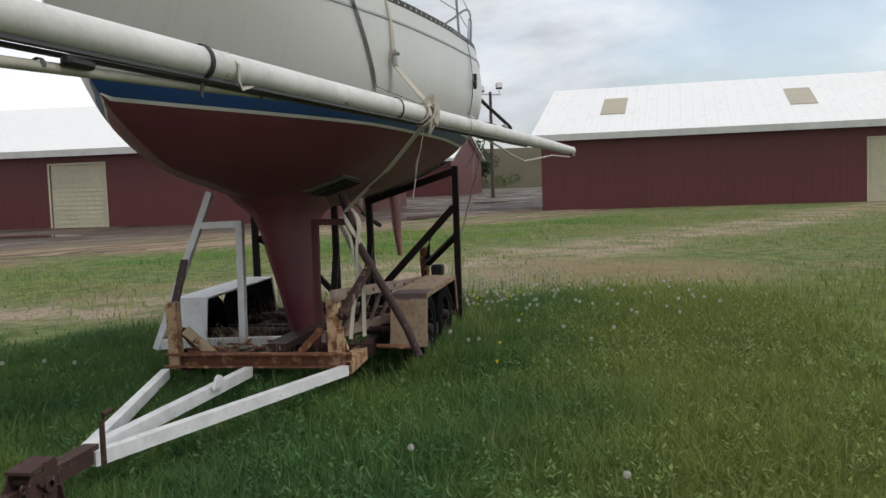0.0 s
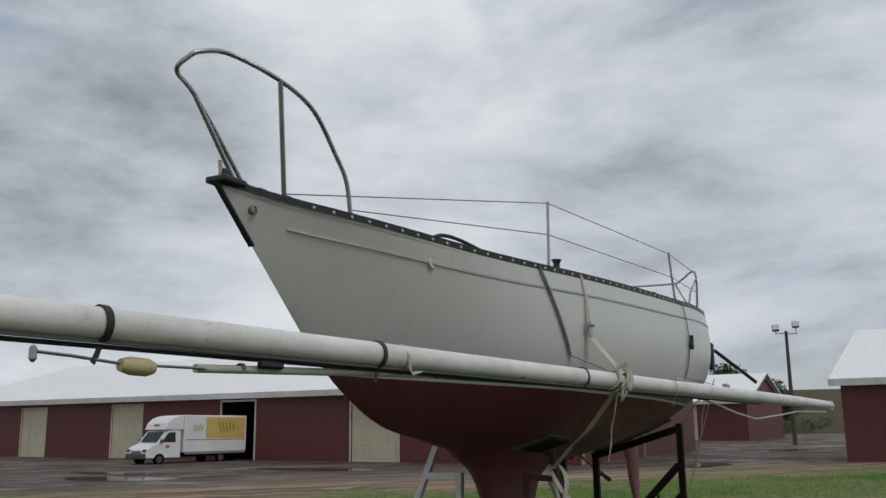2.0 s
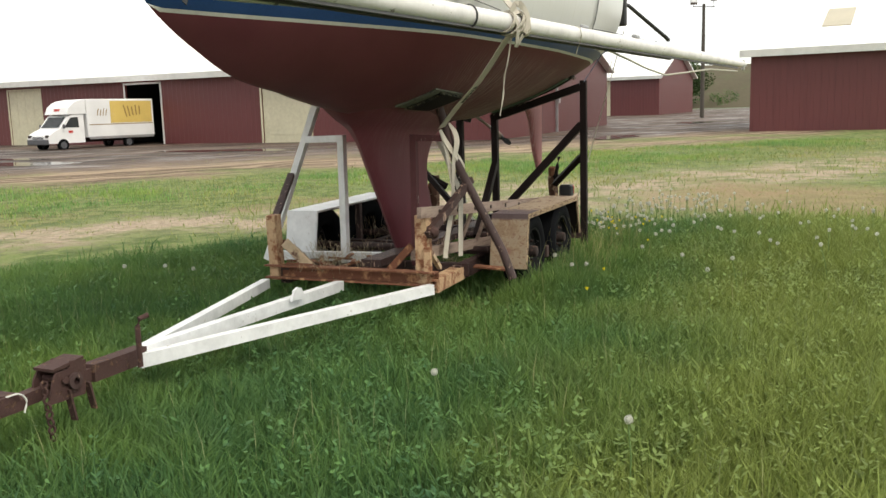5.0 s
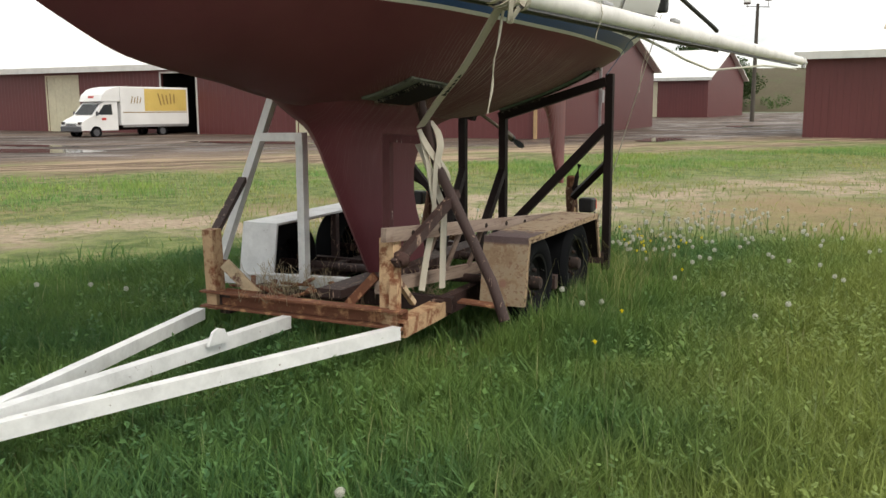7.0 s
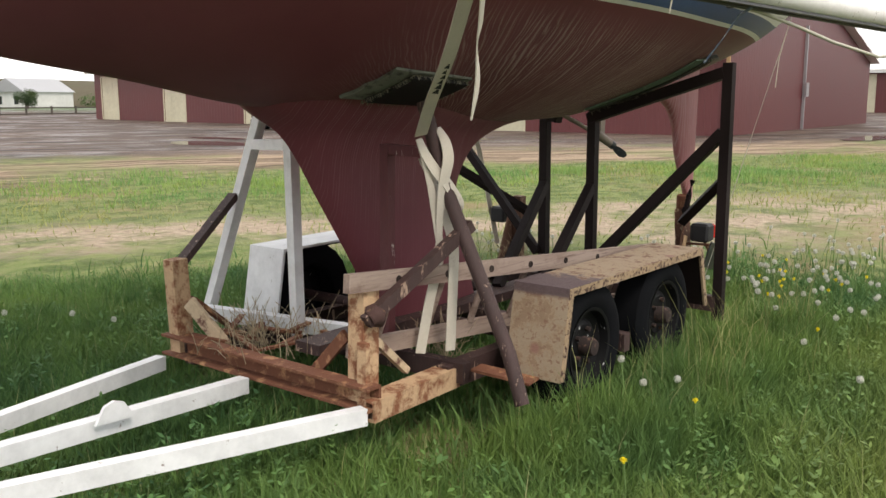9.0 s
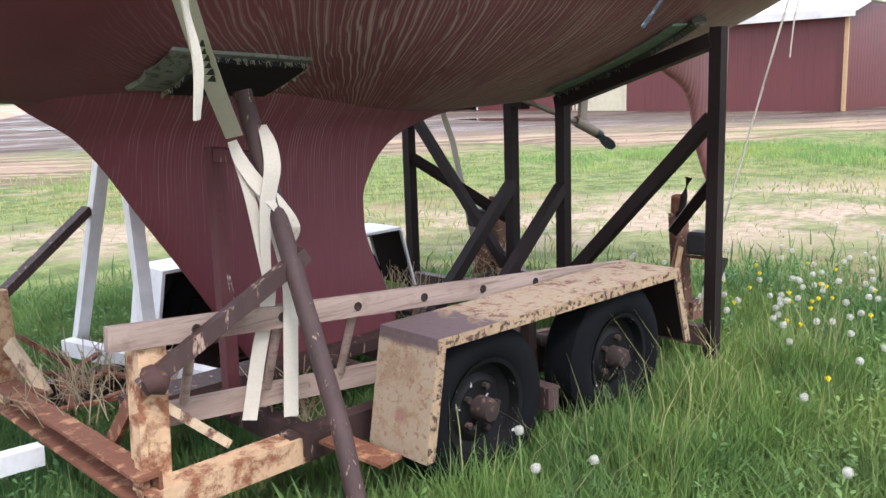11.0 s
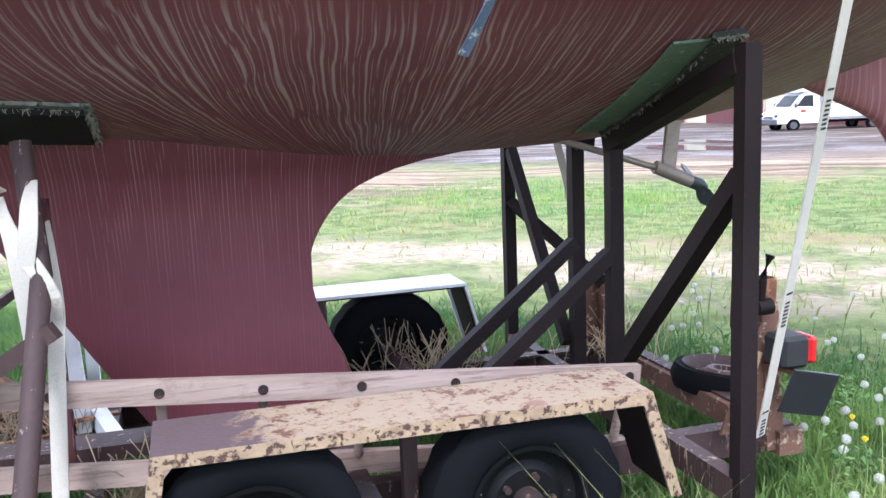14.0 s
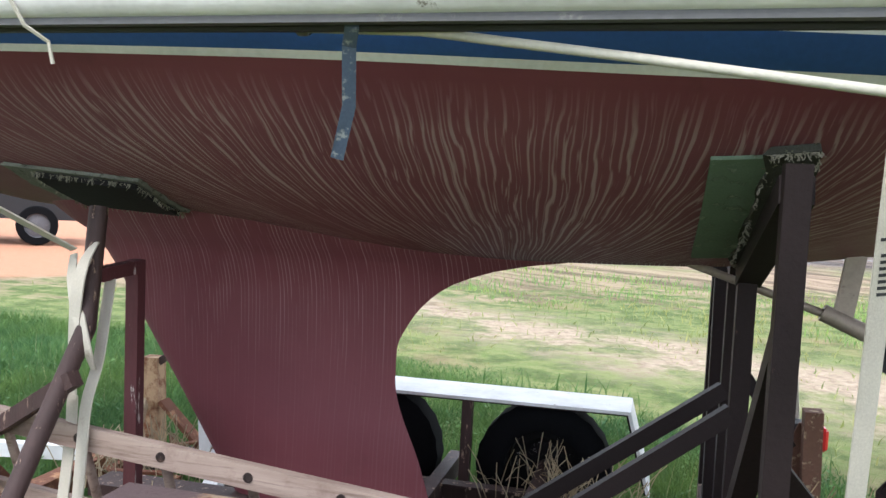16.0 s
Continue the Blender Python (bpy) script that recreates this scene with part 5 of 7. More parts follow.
bar("drawbar_rail", (-2.17, 0.13, 0.262), (0.0, -0.46, 0.22), 0.056, 0.068, WHITE_STEEL, "white-painted drawbar tube")
bar("drawbar_rail", (-2.17, 0.19, 0.262), (-0.03, 0.86, 0.20), 0.056, 0.068, WHITE_STEEL, "white-painted drawbar tube")
bar("drawbar_rail", (-2.20, 0.16, 0.285), (-0.03, 0.235, 0.215), 0.06, 0.07, WHITE_STEEL, "white-painted drawbar tube")
bm = bmesh.new()
lug = [(-0.78, 0.262), (-0.62, 0.258), (-0.66, 0.325), (-0.70, 0.338), (-0.74, 0.325)]
f = [bm.verts.new((x, 0.15, z)) for x, z in lug]
g = [bm.verts.new((x, 0.166, z)) for x, z in lug]
bm.faces.new(f)
bm.faces.new(g[::-1])
for i in range(5):
    bm.faces.new((f[i], g[i], g[(i + 1) % 5], f[(i + 1) % 5]))
part("lifting_lug", bm, WHITE_STEEL, trailer)
channel("cross_beam", (0.07, 0.88, 0.285), (0.07, -0.49, 0.285), 0.08, 0.10, 0.012, RUST, "rusty channel cross beam", 1)
bar("corner_post", (0.07, 0.82, 0.22), (0.05, 0.82, 0.70), 0.075, 0.085, CORNER_RUST, "rust-streaked corner post")
bar("corner_post", (0.09, -0.37, 0.22), (0.115, -0.36, 0.712), 0.085, 0.09, CORNER_RUST, "corner post with peeling cream paint")
bar("gusset", (0.06, 0.74, 0.50), (0.12, 0.55, 0.30), 0.02, 0.07, YELLOW_RUST)
bar("gusset", (0.12, 0.80, 0.50), (0.35, 0.78, 0.30), 0.07, 0.02, RUST)
bar("gusset", (0.09, -0.28, 0.50), (0.09, -0.08, 0.30), 0.02, 0.05, RUST)
bar("gusset", (0.14, -0.37, 0.50), (0.36, -0.37, 0.30), 0.03, 0.03, YELLOW_RUST)
channel("outrigger", (0.02, -0.50, 0.235), (0.62, -0.46, 0.225), 0.10, 0.09, 0.012, CORNER_RUST, "cream and rust outrigger", -1)
channel("long_member", (0.05, 0.78, 0.25), (3.05, 0.80, 0.25), 0.07, 0.11, 0.012, BROWN_STEEL)
channel("long_member", (0.55, -0.45, 0.23), (3.05, -0.46, 0.25), 0.07, 0.11, 0.012, BROWN_STEEL, "", -1)
for x, z in ((0.62, 0.25), (1.46, 0.27), (2.6, 0.26), (3.04, 0.26)):
    bar("cross_member", (x, -0.85 if x > 1 and x < 3 else -0.5, z), (x, 1.18 if x > 1 and x < 3 else 0.84, z), 0.06, 0.09, BROWN_STEEL)
for x in (1.10, 1.89):
    bm = bmesh.new()
    pipe(bm, [(x, -0.80, 0.32), (x, 1.10, 0.32)], 0.03, 10)
    part("axle", bm, BROWN_STEEL, trailer, smooth=40)
bm = bmesh.new()
for k in range(14):
    a = random.uniform(0.1, 0.5)
    y = random.uniform(0.1, 0.7)
    beam(bm, (a, y, 0.30 + 0.01 * k % 0.04), (a + random.uniform(-0.25, 0.25), y + random.uniform(-0.3, 0.3), 0.33 + 0.02 * random.random()), 0.03, 0.012)
tagged(part("rusty_plate", bm, RUST, trailer, "rusty scrap lying in the frame"), kind="stuff")
bar("keel_plank", (0.25, 0.13, 0.335), (2.55, 0.13, 0.335), 0.16, 0.05, BROWN_STEEL, "dark plank under the keel")

bar("corner_angle", (0.035, -0.425, 0.24), (0.045, -0.42, 0.50), 0.05, 0.022, CORNER_RUST, "rusty angle iron in front of the post")
bm = bmesh.new()
lathe(bm, [(0.001, -0.035), (0.036, -0.03), (0.05, -0.008), (0.045, 0.016), (0.028, 0.034), (0.001, 0.038)], (0.10, -0.435, 0.60), (0.8, -0.2, 0.5), 12)
for v in bm.verts:
    v.co += Vector((noise.noise(v.co * 40), noise.noise(v.co * 40 + Vector((3, 1, 0))), noise.noise(v.co * 40 + Vector((7, 2, 5))))) * 0.012
part("weld_lump", bm, DARK_RUST, trailer, "lump of rusty weld on the brace end", smooth=50)
bar("step_plate", (0.66, -0.52, 0.27), (0.70, -0.80, 0.25), 0.10, 0.012, RUST, "rusty step plate before the fender")
# white A-frame
bar("frame_leg", (0.50, 1.20, 0.28), (0.56, 0.72, 1.48), 0.05, 0.055, WHITE_STEEL, "white-painted frame leg", up=(1, 0, 0))
bar("frame_leg", (0.525, 0.495, 0.28), (0.48, 0.46, 1.25), 0.05, 0.055, WHITE_STEEL, "white-painted frame leg", up=(1, 0, 0))
bar("frame_tie", (0.547, 0.83, 1.228), (0.485, 0.44, 1.235), 0.05, 0.05, WHITE_STEEL, "white-painted tie")
bar("frame_foot", (0.42, 1.12, 0.33), (0.66, 0.24, 0.31), 0.06, 0.07, WHITE_STEEL, "white-painted foot beam")
bar("front_brace", (0.084, 0.82, 0.68), (0.50, 0.935, 0.96), 0.05, 0.035, BROWN_STEEL)
# near front support
bm = bmesh.new()
pipe(bm, [(0.49, -0.88, 0.22), (0.505, -0.80, 0.42), (0.565, -0.43, 1.06), (0.53, -0.33, 1.44)], 0.031, 14)
part("support_pipe", bm, BROWN_STEEL, trailer, "worn brown support pipe", smooth=50)
bar("support_brace", (0.06, -0.42, 0.58), (0.60, -0.53, 0.92), 0.045, 0.05, BROWN_STEEL)
bar("inner_post", (0.54, -0.10, 0.28), (0.535, -0.115, 1.255), 0.048, 0.048, POST_RED, "dark red post with flaking paint")
bar("post_arm", (0.535, -0.09, 1.232), (0.553, -0.37, 1.222), 0.045, 0.045, POST_RED)
# rear cradle
for y, z in ((-0.86, 1.655), (0.0, 1.375), (0.355, 1.375), (1.19, 1.66)):
    bar("cradle_post", (2.60, y, 0.16), (2.595, y, z), 0.057, 0.057, DARK_STEEL, "dark steel cradle post", up=(0, 1, 0))
bar("cradle_beam", (2.60, -0.835, 1.60), (2.60, 0.03, 1.335), 0.075, 0.065, DARK_STEEL)
bar("cradle_beam", (2.60, 0.25, 1.335), (2.60, 1.22, 1.615), 0.075, 0.065, DARK_STEEL)
for a, b, w in (((2.60, -0.84, 1.265), (2.58, -0.04, 0.43), 0.062), ((2.60, -0.85, 0.985), (2.82, -0.52, 0.70), 0.05), ((2.58, 0.345, 0.905), (1.80, 0.17, 0.36), 0.055),
                ((2.58, 0.0, 0.905), (1.80, -0.10, 0.32), 0.055), ((2.60, 1.15, 1.28), (2.56, 0.38, 0.45), 0.05), ((2.60, 1.16, 1.01), (2.85, 0.62, 0.66), 0.05)):
    bar("cradle_brace", a, b, w, w, DARK_STEEL, up=(0, 1, 0))
bar("rear_stub", (2.98, -0.48, 0.22), (2.96, -0.455, 0.765), 0.075, 0.07, TAIL_RUST)
bar("rear_stub", (2.98, 0.82, 0.22), (2.96, 0.80, 0.765), 0.075, 0.07, TAIL_RUST)
bar("tail_beam", (3.03, -0.54, 0.25), (3.03, 0.96, 0.25), 0.10, 0.09, TAIL_RUST, "rusty tail beam with cream scraps")
bar("gusset_strip", (2.80, -0.515, 0.33), (2.90, -0.512, 0.60), 0.035, 0.01, CORNER_RUST, up=(0, 1, 0))
for y in (-0.50, 0.84):
    bm = bmesh.new()
    f = [bm.verts.new(p) for p in ((2.76, y, 0.30), (2.95, y, 0.30), (2.95, y, 0.70), (2.92, y, 0.70))]
    g = [bm.verts.new(v.co + Vector((0, 0.012, 0))) for v in f]
    bm.faces.new(f)
    bm.faces.new(g[::-1])
    for i in range(4):
        bm.faces.new((f[i], g[i], g[(i + 1) % 4], f[(i + 1) % 4]))
    part("rear_gusset", bm, TAIL_RUST, trailer, "rusty gusset plate with scraps of cream paint")
bm = bmesh.new()
lathe(bm, [(0.036, 0), (0.04, 0.01), (0.04, 0.09), (0.03, 0.1), (0.03, 0.0)], (2.965, -0.455, 0.755), (0, 0, 1), 14)
part("stub_cap", bm, RUST, trailer, smooth=40)
for y in (-0.60, 0.95):
    bm = bmesh.new()
    box(bm, (2.90, y - 0.055, 0.565), (3.01, y + 0.065, 0.68))
    lamp = part("tail_lamp", bm, BLACK, trailer, "black tail lamp", bevel=0.014)
    bm = bmesh.new()
    box(bm, (3.0105, y - 0.05, 0.575), (3.046, y + 0.055, 0.672))
    part("lens", bm, RED_LENS, lamp, "red lens", bevel=0.012)
bm = bmesh.new()
box(bm, (-0.11, -0.005, -0.09), (0.11, 0.005, 0.075), pose(3.02, -0.64, 0.475, 12, 14, 8))
part("plate_board", bm, CAR_BLACK, trailer, "bent grey plate board", bevel=0.003)
bm = bmesh.new()
beam(bm, (2.96, -0.61, 0.57), (3.0, -0.63, 0.50), 0.025, 0.006, up=(0, 1, 0))
beam(bm, (2.94, -0.47, 0.545), (2.97, -0.64, 0.545), 0.03, 0.012)
part("lamp_bracket", bm, RUST, trailer)
bm = bmesh.new()
pipe(bm, [(2.91, -0.50, 0.74), (2.905, -0.52, 0.86), (2.93, -0.53, 0.95)], 0.018, 8)
pipe(bm, [(2.89, -0.51, 0.76), (2.95, -0.51, 0.76)], 0.03, 8)
part("stub_clamp", bm, DARK_STEEL, trailer, "dark clamp on the rear stub", smooth=50)


# bunk pads that follow the hull
def bunk(name, x0, x1, h0, h1, side, out0, out1, mat, label, parent=trailer, nx=8, ny=10, jag=0.0):
    bm = bmesh.new()
    lay = []
    for o in (out0, out1):
        g = []
        for i in range(nx + 1):
            x = x0 + (x1 - x0) * i / nx
            col = []
            for j in range(ny + 1):
                half = h0 + (h1 - h0) * j / ny
                jx = jag * random.uniform(-1, 1) if i in (0, nx) else 0
                col.append(bm.verts.new(on_hull(x + jx, s_at_half(x, half), side, o)))
            g.append(col)
        lay.append(g)
    for k, g in enumerate(lay):
        for i in range(nx):
            for j in range(ny):
                q = (g[i][j], g[i + 1][j], g[i + 1][j + 1], g[i][j + 1])
                bm.faces.new(q if k else q[::-1])
    a, b = lay
    edge = [(i, 0) for i in range(nx)] + [(nx, j) for j in range(ny)] + [(i, ny) for i in range(nx, 0, -1)] + [(0, j) for j in range(ny, 0, -1)]
    for (i, j), (k, l) in zip(edge, edge[1:] + edge[:1]):
        bm.faces.new((a[i][j], a[k][l], b[k][l], b[i][j]))
    return part(name, bm, mat, parent, label, smooth=30)


def tufts(name, x0, x1, h0, h1, side, out, n, seed, parent=trailer):
    """Frayed threads round the edge of a pad."""
    rg = random.Random(seed)
    bm = bmesh.new()
    for k in range(n):
        e = k % 4
        f = rg.random()
        x = (x0 + (x1 - x0) * f) if e < 2 else (x0 if e == 2 else x1)
        h = (h0 if e == 0 else h1) if e < 2 else h0 + (h1 - h0) * f
        p = on_hull(x, s_at_half(x, h), side, out)
        q = p + Vector((rg.uniform(-0.012, 0.012), side * rg.uniform(0, 0.01), rg.uniform(-0.02, 0.004)))
        ribbon(bm, [p, p.lerp(q, 0.5) + Vector((rg.uniform(-0.006, 0.006), 0, 0)), q], rg.uniform(0.0012, 0.003), 0.001, (1, 0.2, 0.1))
    tagged(part(name, bm, THREAD, parent, "pale frayed threads"), kind="stuff")


for k, side in enumerate((-1, 1)):
    bunk("pad_carpet", 0.24, 0.735, 0.25, 0.56, side, 0.002, 0.014, FRAY_PALE, "frayed grey-green carpet on the pad", jag=0.012)
    bunk("front_pad", 0.36, 0.72, 0.275, 0.545, side, 0.015, 0.034, PAD_BLACK, "black-stained plywood bunk pad")
    tufts("pad_fringe", 0.35, 0.73, 0.262, 0.552, side, 0.022, 300, 50 + k)
    bunk("cradle_carpet", 2.42, 2.55, 0.16, 0.86, side, 0.003, 0.014, CARPET, "green mossy carpet")
    bunk("cradle_carpet", 2.54, 2.66, 0.12, 0.885, side, 0.002, 0.024, FRAY, "frayed dark carpet", jag=0.012)
    tufts("carpet_fringe", 2.545, 2.655, 0.13, 0.885, side, 0.026, 260, 60 + k)


# fenders
def fender(y0, y1, mat, label, zf, zr, x0, x1, flip):
    t = 0.014
    prof = [(x0 - 0.07, 0.24), (x0, zf), (x1, zr), (x1 + 0.10, 0.30)]
    bm = bmesh.new()

    def folded(ya, yb, out, depth):
        """A strip that follows the fender's outline, mitred at its bends."""
        ring = []
        for o in (out, out + depth):
            ring.append([(prof[0][0] + o, prof[0][1]), (x0 + o * 0.9, zf - o), (x1 - o * 0.8, zr - o), (prof[3][0] - o, prof[3][1])])
        lp = ring[0] + ring[1][::-1]
        fa = [bm.verts.new((x, ya, z)) for x, z in lp]
        fb = [bm.verts.new((x, yb, z)) for x, z in lp]
        for i in range(8):
            bm.faces.new((fa[i], fb[i], fb[(i + 1) % 8], fa[(i + 1) % 8]))
        for f8 in (fa, fb):
            for i in range(3):
                bm.faces.new((f8[i], f8[i + 1], f8[6 - i], f8[7 - i]))

    inner = [(prof[0][0] + t, prof[0][1]), (x0 + t * 0.9, zf - t), (x1 - t * 0.8, zr - t), (prof[3][0] - t, prof[3][1])]
    lp = prof + inner[::-1]
    fa = [bm.verts.new((x, y0, z)) for x, z in lp]
    fb = [bm.verts.new((x, y1, z)) for x, z in lp]
    for i in range(8):
        bm.faces.new((fa[i], fb[i], fb[(i + 1) % 8], fa[(i + 1) % 8]))
    for f8 in (fa, fb):
        for i in range(3):
            bm.faces.new((f8[i], f8[i + 1], f8[6 - i], f8[7 - i]))
    fd = part("fender", bm, mat, trailer, label)
    bm = bmesh.new()
    ye = y0 if not flip else y1 - 0.008
    folded(ye - 0.002, ye + 0.010, 0.002, 0.036)
    part("fender_lip", bm, LIP_RUST if not flip else mat, fd, "chipped folded lip" if not flip else "")
    # added dark sheet inside the fender; its colour stands in for shade underneath
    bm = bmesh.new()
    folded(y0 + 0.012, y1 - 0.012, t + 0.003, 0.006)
    part("fender_shade_sheet", bm, DARK_STEEL, fd, "dark sheet standing in for the shade under the fender")
    bm = bmesh.new()
    yy = y1 - 0.03 if not flip else y0 + 0.03
    beam(bm, ((x0 + x1) / 2 + 0.02, yy, zr - 0.02), ((x0 + x1) / 2 + 0.02, yy, 0.24), 0.045, 0.045, up=(1, 0, 0))
    part("fender_stay", bm, BROWN_STEEL, fd)
    return fd


fender(-0.885, -0.60, FENDER_PAINT, "fender with flaking cream paint over rust", 0.645, 0.64, 0.84, 2.27, False)
fender(0.90, 1.185, WHITE_STEEL, "white-painted fender", 0.640, 0.655, 0.80, 2.26, True)


def wheel(x, y, out):
    w = thing_part("wheel", trailer)
    R, W = 0.306, 0.19
    bm = bmesh.new()
    prof = [(0.175, -W * 0.36), (0.20, -W * 0.46), (0.25, -W * 0.5), (0.288, -W * 0.42), (R, -W * 0.34), (R, W * 0.34), (0.288, W * 0.42), (0.25, W * 0.5), (0.20, W * 0.46), (0.175, W * 0.36), (0.172, 0.0), (0.175, -W * 0.36)]
    rings = lathe(bm, prof, (x, y, 0.325), (0, out, 0), 44)
    for i in range(44):
        if i % 2:
            for rr in (rings[4], rings[5]):
                v = rr[i]
                v.co = Vector((x, v.co.y, 0.325)) + (v.co - Vector((x, v.co.y, 0.325))) * 0.982
    part("tyre", bm, RUBBER, w, smooth=40)
    bm = bmesh.new()
    lathe(bm, [(0.18, W * 0.40), (0.186, W * 0.44), (0.17, W * 0.42), (0.16, W * 0.22), (0.125, W * 0.16), (0.10, W * 0.24), (0.05, W * 0.22), (0.001, W * 0.22)], (x, y, 0.325), (0, out, 0), 28)
    part("rim", bm, RIM, w, "worn dark steel rim", smooth=35)
    bm = bmesh.new()
    lathe(bm, [(0.045, W * 0.2), (0.045, W * 0.46), (0.036, W * 0.56), (0.001, W * 0.58)], (x, y, 0.325), (0, out, 0), 16)
    for k in range(5):
        a = 2 * math.pi * k / 5
        lathe(bm, [(0.012, W * 0.2), (0.012, W * 0.34), (0.001, W * 0.35)], (x + 0.08 * math.cos(a), y, 0.325 + 0.08 * math.sin(a)), (0, out, 0), 6)
    part("hub", bm, HUB, w, "rusty hub and wheel nuts", smooth=35)


def thing_part(name, parent):
    ob = new(name)
    ob.parent = parent
    ob.matrix_parent_inverse = parent.matrix_world.inverted()
    bpy.context.view_layer.update()
    return ob


for x in (1.10, 1.89):
    wheel(x, -0.765, -1)
    wheel(x, 1.07, 1)

# coupler end
bm = bmesh.new()
beam(bm, (-3.05, 0.07, 0.30), (-2.14, 0.16, 0.285), 0.05, 0.054)
beam(bm, (-2.50, 0.12, 0.295), (-2.12, 0.16, 0.28), 0.075, 0.08)
part("drawbar_tip", bm, DARK_RUST, trailer, "rusty drawbar tip", bevel=0.008)
bm = bmesh.new()
rows = []
for x, w, h, zo in ((-3.30, 0.038, 0.026, 0.285), (-3.27, 0.05, 0.034, 0.29), (-3.19, 0.052, 0.037, 0.295), (-3.11, 0.036, 0.034, 0.30), (-3.03, 0.031, 0.032, 0.302), (-2.92, 0.031, 0.032, 0.302)):
    yc = 0.083 - 0.035 * (x + 3.30)
    rows.append([bm.verts.new((x, yc + sy * w, zo + sz * h)) for sy, sz in ((-1, -1), (1, -1), (1, 0.35), (0.6, 1), (-0.6, 1), (-1, 0.35))])
for r0, r1 in zip(rows, rows[1:]):
    for i in range(6):
        bm.faces.new((r0[i], r0[(i + 1) % 6], r1[(i + 1) % 6], r1[i]))
bm.faces.new(rows[-1])
inner = [bm.verts.new(v.co + Vector((0.05, 0, 0))) for v in rows[0]]
for v, c in zip(inner, rows[0]):
    v.co.y = 0.083 + (v.co.y - 0.083) * 0.72
    v.co.z = 0.285 + (v.co.z - 0.285) * 0.7
for i in range(6):
    bm.faces.new((rows[0][i], inner[i], inner[(i + 1) % 6], rows[0][(i + 1) % 6]))
bm.faces.new(inner)
coupler = part("coupler", bm, DARK_RUST, trailer, "dark rusty ball coupler", bevel=0.004)
bm = bmesh.new()
beam(bm, (-3.18, 0.077, 0.335), (-3.04, 0.072, 0.352), 0.026, 0.014)
beam(bm, (-3.04, 0.072, 0.35), (-2.96, 0.07, 0.335), 0.026, 0.012)
part("latch", bm, DARK_RUST, coupler, "rusty latch lever", bevel=0.003)
for dy in (-0.062, 0.062):
    bm = bmesh.new()
    f = [bm.verts.new((x, 0.055 + dy - 0.006, z)) for x, z in ((-2.86, 0.25), (-2.62, 0.24), (-2.60, 0.43), (-2.70, 0.45), (-2.72, 0.41), (-2.80, 0.41), (-2.83, 0.37))]
    g = [bm.verts.new(v.co + Vector((0, 0.012, 0))) for v in f]
    bm.faces.new(f)
    bm.faces.new(g[::-1])
    for i in range(7):
        bm.faces.new((f[i], g[i], g[(i + 1) % 7], f[(i + 1) % 7]))
    part("bracket_cheek", bm, DARK_RUST, trailer, "rusty bracket cheek plate", bevel=0.003)
bm = bmesh.new()
beam(bm, (-2.82, 0.055, 0.425), (-2.61, 0.055, 0.445), 0.13, 0.016)
part("bracket_top", bm, DARK_RUST, trailer, bevel=0.003)
bm = bmesh.new()
pipe(bm, [(-2.76, -0.03, 0.36), (-2.76, 0.14, 0.36)], 0.02, 10)
part("bracket_pin", bm, DARK_RUST, trailer, smooth=50)
bm = bmesh.new()
lathe(bm, [(0.02, -0.01), (0.045, -0.008), (0.045, 0.008), (0.02, 0.01)], (-2.70, -0.03, 0.34), (0, 1, 0), 14)
part("bracket_cog", bm, BROWN_STEEL, trailer, smooth=40)
for x, z in ((-2.74, 0.12), (-2.60, 0.14)):
    bm = bmesh.new()
    beam(bm, (x, -0.01, 0.30), (x + 0.03, -0.012, z), 0.038, 0.012)
    part("hanging_plate", bm, DARK_RUST, trailer, bevel=0.003)
# the bracket is a small one
small = Matrix.Translation((-2.72, 0.055, 0.31)) @ Matrix.Diagonal((0.8, 0.85, 0.78, 1)) @ Matrix.Translation((2.72, -0.055, -0.31))
for ob in trailer.children:
    if ob.name.split(".")[0] in ("bracket_cheek", "bracket_top", "bracket_pin", "bracket_cog", "hanging_plate"):
        ob.data.transform(small)
bm = bmesh.new()
pipe(bm, [(-2.33, -0.03, 0.29), (-2.33, -0.03, 0.48), (-2.32, -0.035, 0.515), (-2.28, -0.05, 0.525)], 0.013, 8)
part("hook", bm, DARK_RUST, trailer, smooth=50)
jack = thing_part("jockey_jack", trailer)
bm = bmesh.new()
pipe(bm, [(-3.0, 0.15, 0.02), (-3.0, 0.15, 0.34)], 0.019, 10)
pipe(bm, [(-3.0, 0.15, 0.26), (-3.02, 0.27, 0.80)], 0.027, 14)
pipe(bm, [(-3.02, 0.265, 0.775), (-3.02, 0.272, 0.815)], 0.033, 14)
box(bm, (-3.05, 0.04, 0.28), (-2.94, 0.19, 0.345))
part("jack_tube", bm, DARK_RUST, jack, "rusty jack tube", smooth=40)
bm = bmesh.new()
pipe(bm, [(-3.0, 0.245, 0.785), (-3.04, 0.345, 0.79), (-3.05, 0.37, 0.765), (-3.055, 0.38, 0.63), (-3.065, 0.395, 0.605), (-3.11, 0.485, 0.605)], 0.007, 8)
part("crank", bm, DARK_RUST, jack, smooth=50)
bm = bmesh.new()
for k in range(8):
    a = Vector((-2.86 + 0.003 * k, -0.01, 0.36 - 0.033 * k))
    lathe(bm, [(0.012, -0.004), (0.019, -0.004), (0.019, 0.004), (0.012, 0.004), (0.012, -0.004)], a, (1, 0, 0) if k % 2 else (0, 1, 0), 8)
part("safety_chain", bm, DARK_RUST, trailer, "rusty safety chain")
bm = bmesh.new()
